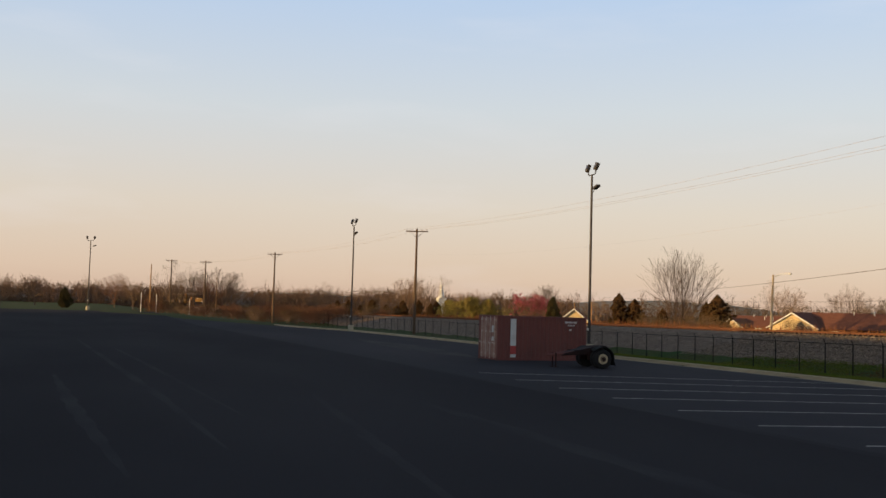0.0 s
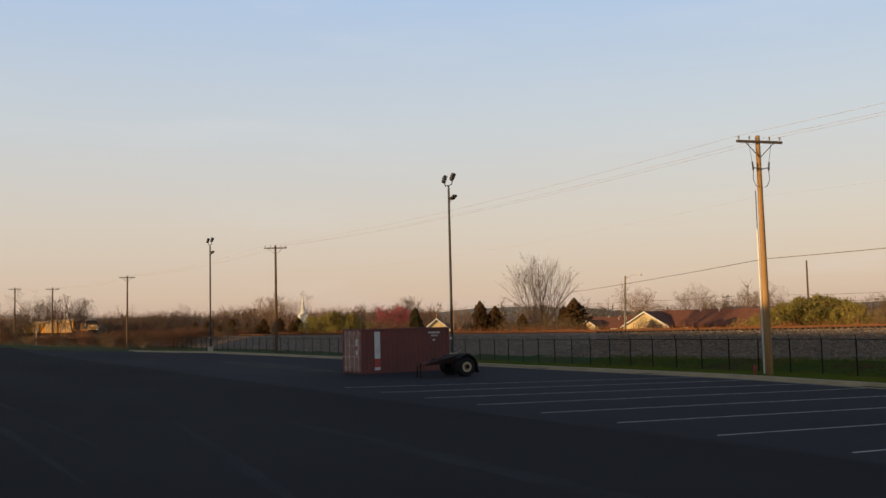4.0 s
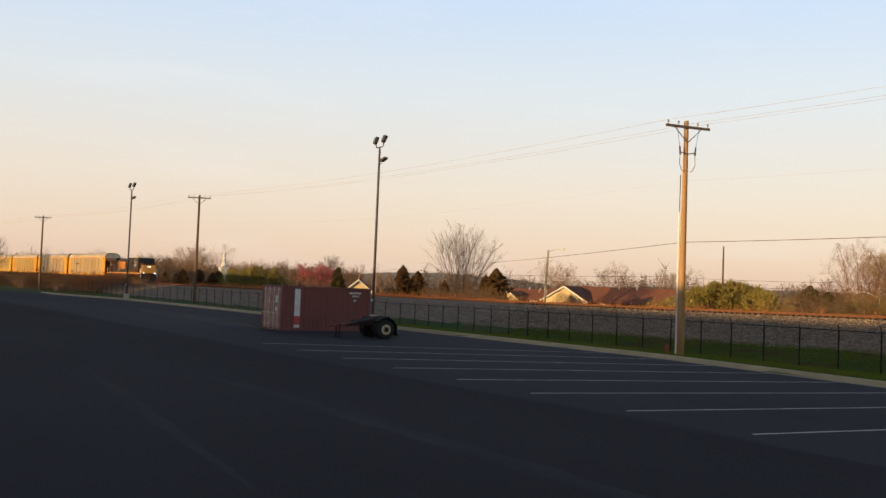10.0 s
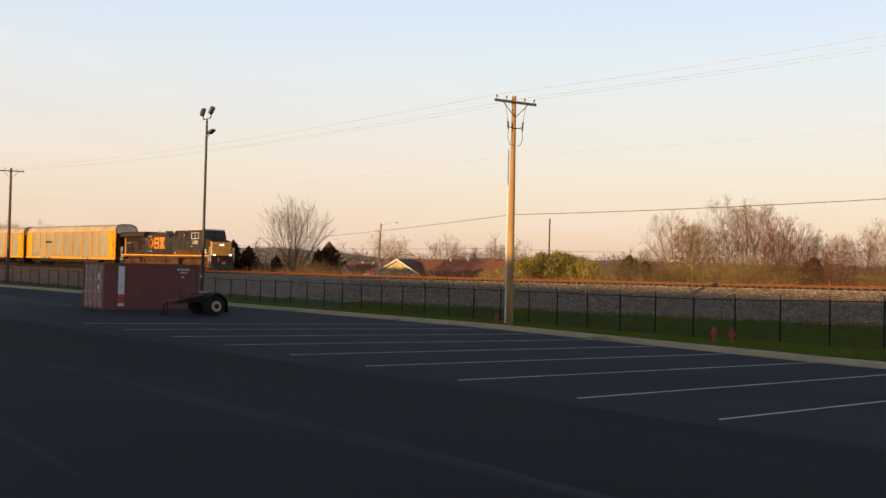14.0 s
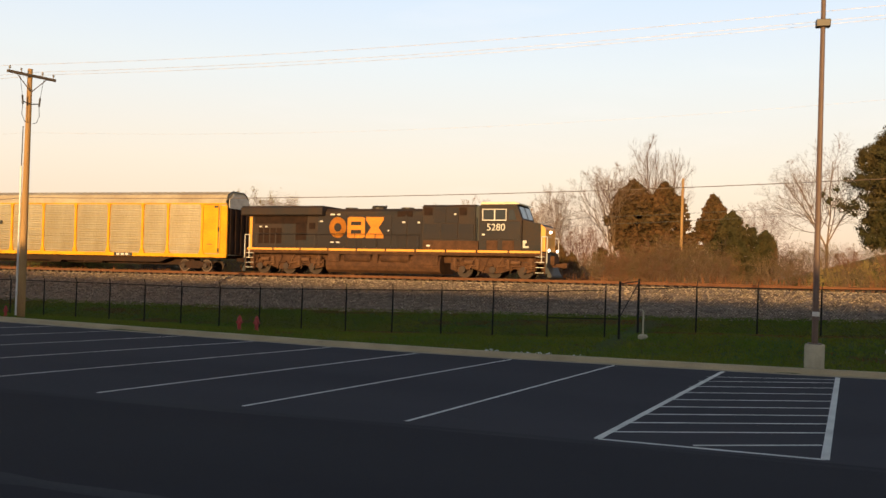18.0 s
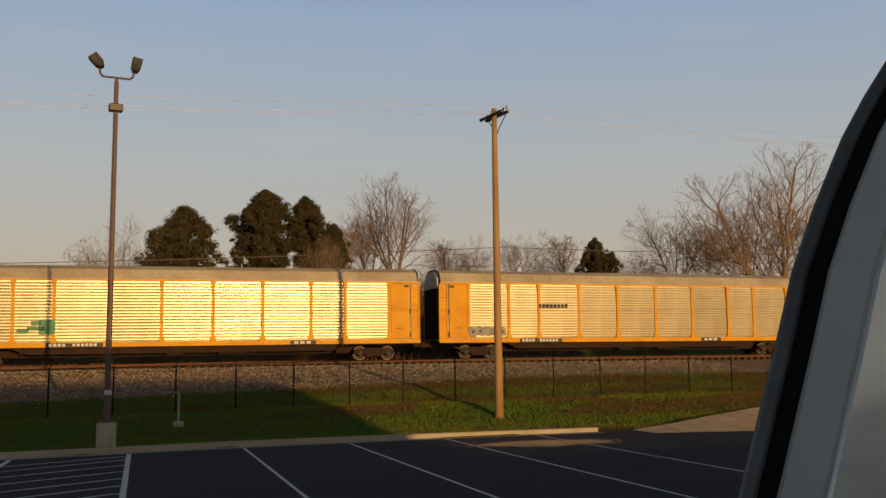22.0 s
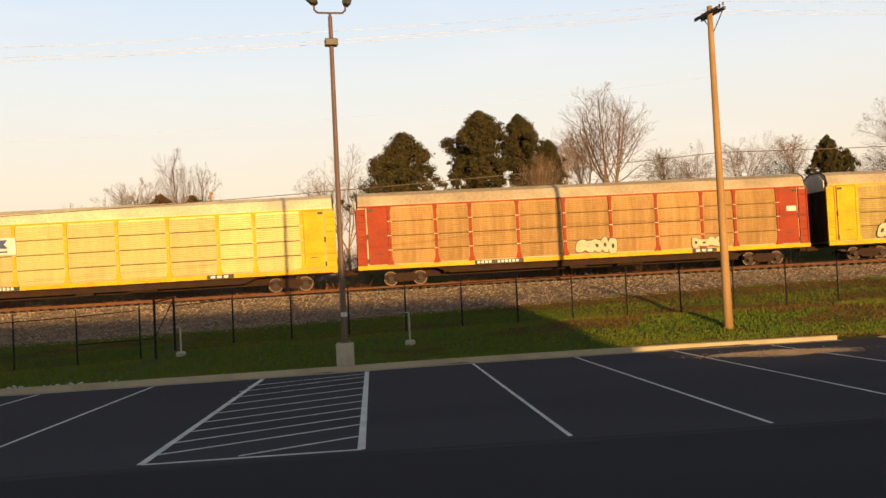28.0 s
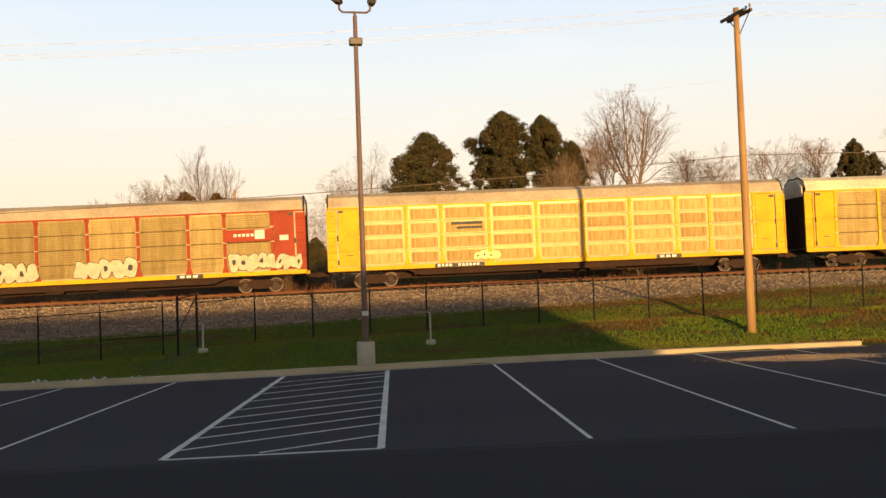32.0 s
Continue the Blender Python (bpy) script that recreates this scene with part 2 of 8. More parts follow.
def prism_x(bm, outline, x0, x1, mi=0):
    """A flat outline of (y, z) pairs drawn out from x0 to x1."""
    a = [bm.verts.new((x0, y, z)) for y, z in outline]
    b = [bm.verts.new((x1, y, z)) for y, z in outline]
    n = len(outline)
    for i in range(n):
        bm.faces.new((a[i], a[(i + 1) % n], b[(i + 1) % n], b[i])).material_index = mi
    bm.faces.new(a[::-1]).material_index = mi
    bm.faces.new(b).material_index = mi
    return bm


def B():
    return bmesh.new()


def smoothstep(x, a, b):
    u = np.clip((np.asarray(x, float) - a) / (b - a), 0, 1)
    return u * u * (3 - 2 * u)


# ---- the plan ----
KX = [-400, -185, -150, -128, -109, -82, -56, -34, -17, -10, -3, 4, 11, 18, 60]
KY = [-14, -8, 8, 19.5, 25.4, 28.4, 30.5, 32.3, 31.2, 31.3, 32.2, 33.4, 34.0, 34.2, 34.4]


def kerb_y(x):
    return np.interp(x, KX, KY)


# the railway: straight, then a gentle bend to the left of the lot
_S = np.arange(120.0, -901.0, -1.0)
_H = np.radians(0.3 + 4.24 * smoothstep(-_S, -5, 72))
_X = np.concatenate([[0], np.cumsum(-np.cos(_H[:-1]))])
_Y = np.concatenate([[0], np.cumsum(-np.sin(_H[:-1]))])
_X, _Y = _X - _X[120], _Y - _Y[120] + 58.0
RZX = [-900, -400, -205, -110, -67, -42, 0, 31, 120]
RZZ = [0.6, 1.0, 1.3, 1.62, 1.85, 2.12, 2.68, 2.85, 3.0]


def rail_z(x):
    return sum(np.interp(np.asarray(x, float) + d, RZX, RZZ) for d in (-16, -8, 0, 8, 16)) / 5


def track_y(x):
    return np.interp(x, _X[::-1], _Y[::-1])


def track_point(s):
    """Place and heading of the track s metres along it."""
    x, y, h = (float(np.interp(s, _S[::-1], v[::-1])) for v in (_X, _Y, _H))
    return x, y, float(rail_z(x)), h


TOE_X, TOE_Z = [-400, -110, -60, -31, -15, -4, 7, 11, 15, 23, 60], [-0.8, -0.5, -0.1, 0.28, 0.7, 0.95, 1.35, 1.5, 1.66, 1.85, 2.0]
FEN_X, FEN_Z = [-400, -110, -75, -40, -27, -10, -5, 8, 22, 60], [-0.6, -0.7, -0.7, -0.4, -0.3, 0.25, 0.6, 0.85, 1.0, 1.1]
FY_X, FY = [-200, -110, -75, -40, -27, -8.2, -8.0, 60], [30, 39, 42, 41.5, 40.3, 38.5, 41.8, 42.2]


def fence_y(x):
    return np.interp(x, FY_X, FY)


def ground_z(x, y):
    x, y = np.asarray(x, float), np.asarray(y, float)
    ky, ty, rz = kerb_y(x), track_y(x), rail_z(x)
    v = y - ky
    toe_y = ty - 10.5
    fen_y = np.minimum(fence_y(x), toe_y - 1.0)
    fz, tz = np.interp(x, FEN_X, FEN_Z), np.interp(x, TOE_X, TOE_Z)
    lot = -0.08 + 0.9 * smoothstep(-x, 120, 185)
    z = lot.copy()
    z = np.where(v > 0.15, lot + 0.16 + (fz - lot - 0.16) * smoothstep(v, 1.6, fen_y - ky), z)
    z = np.where(y > fen_y, fz + (tz - fz) * smoothstep(y, fen_y, toe_y), z)
    top = rz - 0.30
    z = np.where(y > toe_y, tz + (top - tz) * np.clip((y - toe_y) / (ty - 2.4 - toe_y), 0, 1), z)
    far = -0.6 + 0 * x
    hill = 10.0 * smoothstep(x, -25, 26) * smoothstep(np.interp(y, [70, 76, 84, 98], [70, 80, 80, 98]), 70, 98)
    back = top + (far + hill - top) * smoothstep(y, ty + 2.4, ty + 12)
    return np.where(y > ty + 2.4, back, z)


# ---- setting ----
def sheet(name, xs, ys, zf, mat, label, category, kind="structure", pick=None):
    X, Y = np.meshgrid(xs, ys)
    Z = zf(X, Y)
    me = bpy.data.meshes.new(name)
    nx = len(xs)
    faces = [(j * nx + i, j * nx + i + 1, (j + 1) * nx + i + 1, (j + 1) * nx + i) for j in range(len(ys) - 1) for i in range(nx - 1)]
    me.from_pydata(np.stack([X.ravel(), Y.ravel(), Z.ravel()], 1).tolist(), [], faces)
    for m in mat if isinstance(mat, list) else [mat]:
        me.materials.append(m)
    if pick:
        for f, poly in zip(faces, me.polygons):
            c = poly.center
            poly.material_index = pick(c.x, c.y)
    for poly in me.polygons:
        poly.use_smooth = True
    return tagged(new(name, me), label, category, kind=kind)


def ground_kind(x, y):
    ty = float(track_y(x))
    if ty - 10.5 < y < ty + 8:
        return 1
    if y > ty + 8 and not (x > -25 and y < 150):
        return 2
    return 0


gx = np.concatenate([[-3500, -2000, -1300, -900, -700, -550], np.arange(-450, -130, 8), np.arange(-130, 60, 1.5), np.arange(60, 160, 8), [200, 300, 500, 900, 1500, 3500]])
gy = np.concatenate([[-3000, -1200, -500, -200, -100, -40], np.arange(-30, 20, 6), np.arange(20, 62, 0.75), np.arange(62, 130, 3), [140, 160, 200, 260, 400, 700, 1200, 2200, 4500]])
sheet("ground", gx, gy, ground_z, [GRASS, BALLAST, FIELD], "grass verge, gravel railway bank and open fields", "ground", pick=ground_kind)


def lot_z(x, y):
    return 0.9 * smoothstep(-np.asarray(x, float), 120, 185) + 0 * np.asarray(y)


def seam_y(x):
    """The joint between the sealed driving aisle and the parking stalls."""
    return np.where(np.asarray(x) < 0, 17.0 + 0.062 * np.asarray(x, float), 17.0)


def parking_lot():
    xs = np.concatenate([np.arange(-175, -60, 5), np.arange(-60, 61, 2.0)])
    lot = thing("parking_lot", pose(0, 0, 0), "dark asphalt truck parking lot, worn and patched", "parking lot", kind="structure")
    for name, mat, lo, hi, n in (("aisle", ASPHALT_AISLE, lambda x: -45.0, seam_y, 12), ("stalls", ASPHALT, seam_y, kerb_y, 5)):
        vs, fs = [], []
        for x in xs:
            a, b = float(lo(x)), float(hi(x))
            for j in range(n):
                y = a + (max(b, a + 0.01) - a) * j / (n - 1)
                vs.append((x, y, float(lot_z(x, y))))
        for i in range(len(xs) - 1):
            for j in range(n - 1):
                fs.append((i * n + j, (i + 1) * n + j, (i + 1) * n + j + 1, i * n + j + 1))
        me = bpy.data.meshes.new(name)
        me.from_pydata(vs, [], fs)
        me.materials.append(mat)
        new(name, me).parent = lot


parking_lot()


def streak(pts, w, mat, label):
    """A long faint worn band on the asphalt through a few points, fading in width at both ends."""
    bm = B()
    rows = []
    n = 24
    for i in range(n + 1):
        u = i / n * (len(pts) - 1)
        k = min(int(u), len(pts) - 2)
        (xa, ya), (xb, yb) = pts[k], pts[k + 1]
        x, y = xa + (xb - xa) * (u - k), ya + (yb - ya) * (u - k)
        ww = w * (0.25 + 0.75 * math.sin(math.pi * i / n)) * (1 + 0.25 * math.sin(i * 2.1))
        d = Vector((xb - xa, yb - ya, 0)).normalized()
        s = Vector((-d.y, d.x, 0)) * ww
        rows.append([bm.verts.new(Vector((x, y, 0.003)) + s), bm.verts.new(Vector((x, y, 0.003)) - s)])
    for p, q in zip(rows, rows[1:]):
        bm.faces.new((p[0], q[0], q[1], p[1]))
    tagged(part("worn_streak", bm, mat), label, "pavement", "worn streaks on the lot", "structure")


STREAK = material("worn_asphalt", (0.070, 0.064, 0.066), 0.95, 0, (0.046, 0.042, 0.046), 0.6, 30, 0.3, 0.6, spec=0.03, stretch=(0.3, 1.2, 1))
streak([(-48, 13.75), (-32.4, 14.9), (-21.4, 15.6), (-14.2, 16.05), (-4.4, 16.7), (14, 16.8)], 0.22, STREAK, "faint pale joint between two asphalt areas")
streak([(-74.4, -2.7), (-50, -0.4), (-30.5, 1.4), (-20, 2.2)], 0.16, STREAK, "faint tyre track on dark asphalt")
streak([(-70, -0.9), (-46, 1.4), (-26, 3.2)], 0.12, STREAK, "faint tyre track on dark asphalt")
streak([(-32, 6.2), (-22.2, 5.5), (-13, 4.9)], 0.18, STREAK, "faint tyre track on dark asphalt")
streak([(-40, -2.2), (-28, -1.0), (-17, 0.3)], 0.2, STREAK, "faint tyre track on dark asphalt")
streak([(-30, 9.0), (-16, 9.6), (-6, 9.8)], 0.35, STREAK, "broad scuffed band on dark asphalt")


def worn_strip():
    bm = B()
    rows = []
    for i in range(15):
        x = -84 + i * 2.1
        w = 1.5 * math.sin(math.pi * (i + 0.3) / 15) + 0.12 * math.sin(i * 2.3)
        rows.append([bm.verts.new((x, 20.2 + 0.03 * i + a * w, 0.004)) for a in (-1, 0, 1)])
    for p, q in zip(rows, rows[1:]):
        for i in range(2):
            bm.faces.new((p[i], q[i], q[i + 1], p[i + 1]))
    tagged(part("worn_strip", bm, DUSTY), "pale dusty worn strip on the asphalt", "pavement", kind="structure")


DUSTY = material("dusty_asphalt", (0.085, 0.078, 0.072), 0.95, 0, (0.045, 0.041, 0.043), 0.5, 30, 0.3, 0.6, stretch=(0.4, 1.5, 1))
worn_strip()


def kerb(x0, x1):
    bm = B()
    xs = np.arange(x0, x1 + 0.1, 1.5)
    prof = [(-0.45, 0.004), (-0.02, 0.012), (0.0, 0.15), (0.03, 0.17), (0.30, 0.17), (0.32, 0.05)]
    rows = []
    for x in xs:
        y, z = float(kerb_y(x)), float(lot_z(x, 0))
        rows.append([bm.verts.new((x, y + a, z + b)) for a, b in prof])
    for p, q in zip(rows, rows[1:]):
        for i in range(len(prof) - 1):
            bm.faces.new((p[i], q[i], q[i + 1], p[i + 1]))
    tagged(part("kerb", bm, CONCRETE), "pale concrete kerb and gutter along the lot", "kerb", kind="structure")


kerb(-128, 18.4)


def stripe(x0, y0, x1, y1, w=0.11):
    bm = B()
    a, b = Vector((x0, y0, 0)), Vector((x1, y1, 0))
    s = (b - a).normalized().cross(Vector((0, 0, 1))) * w / 2
    n = 6
    rows = []
    for i in range(n + 1):
        p = a.lerp(b, i / n)
        rows.append([bm.verts.new(p + s + Vector((0, 0, 0.004))), bm.verts.new(p - s + Vector((0, 0, 0.004)))])
    for p, q in zip(rows, rows[1:]):
        bm.faces.new((p[0], q[0], q[1], p[1]))
    return tagged(part("parking_line", bm, PAINT_LINE), "faded white painted parking stall line on asphalt", "parking line", "parking lines", "structure")


PITCH = 3.75
FOOT = [-3.77, -7.42, -11.0, -14.6, -18.5, -22.35, -26.15, -30.1, -34.1, -38.1, -42.2]
for i in range(-11, 5):
    xb = PITCH * i if i >= 0 else FOOT[-i - 1]
    xt = 0.3 + i * (3.34 if i < 0 else 3.6)
    stripe(xb, 17.25 + 0.12 * min(i, 0), xt, float(kerb_y(xt)) - 0.55, 0.14 if i in (-1, 0) else 0.09)
stripe(-PITCH, 17.13, 0, 17.25, 0.12)
stripe(-2.14, 17.4, -0.05, 18.75, 0.10)
for yl in (18.05, 19.35, 20.7, 22.05, 23.5, 25.1, 26.7, 28.2):
    stripe(-3.68 + (yl - 18) * 0.03, yl, (yl - 17) * 0.022, yl + 2.25, 0.10)
stripe(-3.3, 29.6, 0.27, 31.5, 0.10)


# ---- railway ----
def railway():
    top = thing("railway_track", pose(0, 0, 0), "rusty steel rails on wooden ties in pale ballast", "railway track", kind="structure")
    for side in (-0.7175, 0.7175):
        bm = B()
        rows = []
        for s in np.arange(-420, 118, 3.0):
            x, y, z, h = track_point(s)
            n = Vector((-math.sin(h), math.cos(h), 0))
            c = Vector((x, y, z)) + n * side
            rows.append([bm.verts.new(c + n * a + Vector((0, 0, b))) for a, b in ((-0.07, -0.17), (-0.02, -0.13), (-0.036, 0), (0.036, 0), (0.02, -0.13), (0.07, -0.17))])
        for p, q in zip(rows, rows[1:]):
            for i in range(5):
                bm.faces.new((p[i], q[i], q[i + 1], p[i + 1]))
        part("rail", bm, RAIL, top)
    bm = B()
    box(bm, -0.115, 0.115, -1.3, 1.3, -0.3, -0.15)
    first = None
    for s in np.arange(-75, 45, 0.52):
        x, y, z, h = track_point(float(s))
        m = pose(x, y, z, 0, 0, math.degrees(h))
        if first is None:
            first = part("tie", bm, TIE, top, at=m)
        else:
            share("tie", first, top, m)


railway()


# ---- train ----
PANEL_W = [2.7, 2.05, 2.8, 2.8, 2.8, 2.8, 2.8, 2.05, 2.7]


def ridged(w, z0, z1, kind):
    """A side panel in the x-z plane facing -y: fine slats, or broad ribs with flutes between."""
    bm = B()
    prof = []
    if kind == "slat":
        n = 20
        for i in range(n):
            z = z0 + (z1 - z0) * i / n
            p = (z1 - z0) / n
            g = 0.036 if i % 3 == 0 else 0.014
            # a shadow groove, then a shallow bowed slat
            prof += [(0.0, z), (g, z + 0.012), (g, z + 0.026 + 0.010 * (i % 3 == 0)), (0.002, z + 0.038 + 0.010 * (i % 3 == 0))]
            prof += [(-0.0035, z + p * 0.55), (-0.003, z + p * 0.8)]
        prof.append((0.0, z1))
    else:
        n = 4
        p = (z1 - z0) / n
        for i in range(n):
            z = z0 + p * i
            # fine slats, then the deep dark joint to the next sheet
            for k in range(6):
                zz = z + p * (0.04 + 0.15 * k)
                prof += [(0.0, zz), (0.012, zz + 0.014), (0.010, zz + 0.03), (-0.002, zz + 0.044), (-0.004, zz + p * 0.10)]
            if i < n - 1:
                prof += [(0.0, z + p * 0.95), (0.07, z + p * 0.953), (0.07, z + p * 0.992), (0.0, z + p * 0.995)]
        prof.append((0.0, z1))
    rows = [[bm.verts.new((x, y, z)) for y, z in prof] for x in (0.0, w)]
    for i in range(len(prof) - 1):
        bm.faces.new((rows[0][i], rows[1][i], rows[1][i + 1], rows[0][i + 1]))
    return bm


def bogie(parent, x, mesh_cache):
    """A two-axle freight truck under a car."""
    if "frame" not in mesh_cache:
        bm = B()
        for y in (-1.0, 1.0):
            prism(bm, [(-1.25, 0.40), (-1.25, 0.62), (-0.75, 0.62), (-0.45, 0.74), (0.45, 0.74), (0.75, 0.62), (1.25, 0.62), (1.25, 0.40), (0.7, 0.40), (0.4, 0.22), (-0.4, 0.22), (-0.7, 0.40)], y - 0.09, y + 0.09)
        box(bm, -0.25, 0.25, -1.1, 1.1, 0.42, 0.70)
        mesh_cache["frame"] = part("truck_frame", bm, CAR_UNDER, parent, at=pose(x, 0, 0))
        bm = B()
        for y in (-0.75, 0.75):
            tube(bm, (0, y - 0.07, 0), (0, y + 0.07, 0), 0.42, n=20)
        tube(bm, (0, -1.05, 0), (0, 1.05, 0), 0.085, n=8)
        for y in (-1.12, 1.04):
            tube(bm, (0, y, 0), (0, y + 0.08, 0), 0.16, n=10)
        for y in (-0.86, 0.86):
            o_, n_ = [], []
            for q in range(20):
                c, t = math.cos(q * math.pi / 10), math.sin(q * math.pi / 10)
                o_.append(bm.verts.new((0.42 * c, y, 0.42 * t)))
                n_.append(bm.verts.new((0.365 * c, y, 0.365 * t)))
            for q in range(20):
                bm.faces.new((o_[q], o_[(q + 1) % 20], n_[(q + 1) % 20], n_[q])).material_index = 1
        mesh_cache["axle"] = part("wheelset", bm, [WHEEL, TREAD], mesh_cache["frame"], at=pose(-0.86, 0, 0.42))
        share("wheelset", mesh_cache["axle"], mesh_cache["frame"], pose(0.86, 0, 0.42))
    else:
        fr = share("truck_frame", mesh_cache["frame"], parent, pose(x, 0, 0))
        for d in (-0.86, 0.86):
            share("wheelset", mesh_cache["axle"], fr, pose(d, 0, 0.42))


TREAD = material("worn_wheel_rim", (0.20, 0.13, 0.09), 0.6, 0.2, (0.12, 0.075, 0.05), 5, 30, 0.05)
WHEEL = material("wheel_steel", (0.030, 0.018, 0.013), 0.75, 0.1, (0.055, 0.032, 0.022), 5, 30, 0.1)
STENCIL = material("stencil_white", (0.75, 0.72, 0.65), 0.7, 0, (0.5, 0.45, 0.4), 3, 20, 0.0)
SPRAY_GREY = material("faded_grey_spray", (0.34, 0.31, 0.25), 0.7, 0, (0.22, 0.20, 0.17), 2.5, 14, 0.0)
SPRAY = material("faded_spray_paint", (0.58, 0.52, 0.36), 0.7, 0, (0.40, 0.33, 0.20), 2.5, 14, 0.0)
BLACK = material("black_paint", (0.02, 0.02, 0.02), 0.6, 0, (0.03, 0.028, 0.025), 3, 20, 0.0)
GREEN = material("green_paint", (0.03, 0.22, 0.09), 0.5, 0, (0.03, 0.16, 0.07), 3, 20, 0.0)
BLUE = material("blue_paint", (0.03, 0.05, 0.18), 0.5, 0, (0.03, 0.05, 0.12), 3, 20, 0.0)
ORANGE = material("orange_paint", (0.75, 0.30, 0.03), 0.5, 0, (0.6, 0.22, 0.03), 3, 20, 0.0)
PALE_ROOF = material("pale_roof", (0.80, 0.70, 0.44), 0.5, 0.1, (0.5, 0.42, 0.30), 0.5, 6, 0.1)
CAR_STAIN = material("brown_stained_sheet", (0.50, 0.35, 0.125), 0.6, 0.1, (0.31, 0.185, 0.06), 2.2, 9, 0.08, 0.6, by_object=0.2, stretch=(2.6, 2.6, 0.16), spec=0.15)
SEAM = material("dirty_joint", (0.085, 0.05, 0.025), 0.9, 0.0, (0.14, 0.085, 0.04), 2, 14, 0.0)
CLIP = material("bright_clip", (0.62, 0.54, 0.36), 0.5, 0.2, (0.45, 0.36, 0.22), 3, 20, 0.0)
GALV_END = material("galvanised_end", (0.55, 0.50, 0.42), 0.5, 0.2, (0.35, 0.30, 0.24), 1.5, 9, 0.05)
_panels, _truck = {}, {}
CAR_L, HALF = 27.35, 1.52


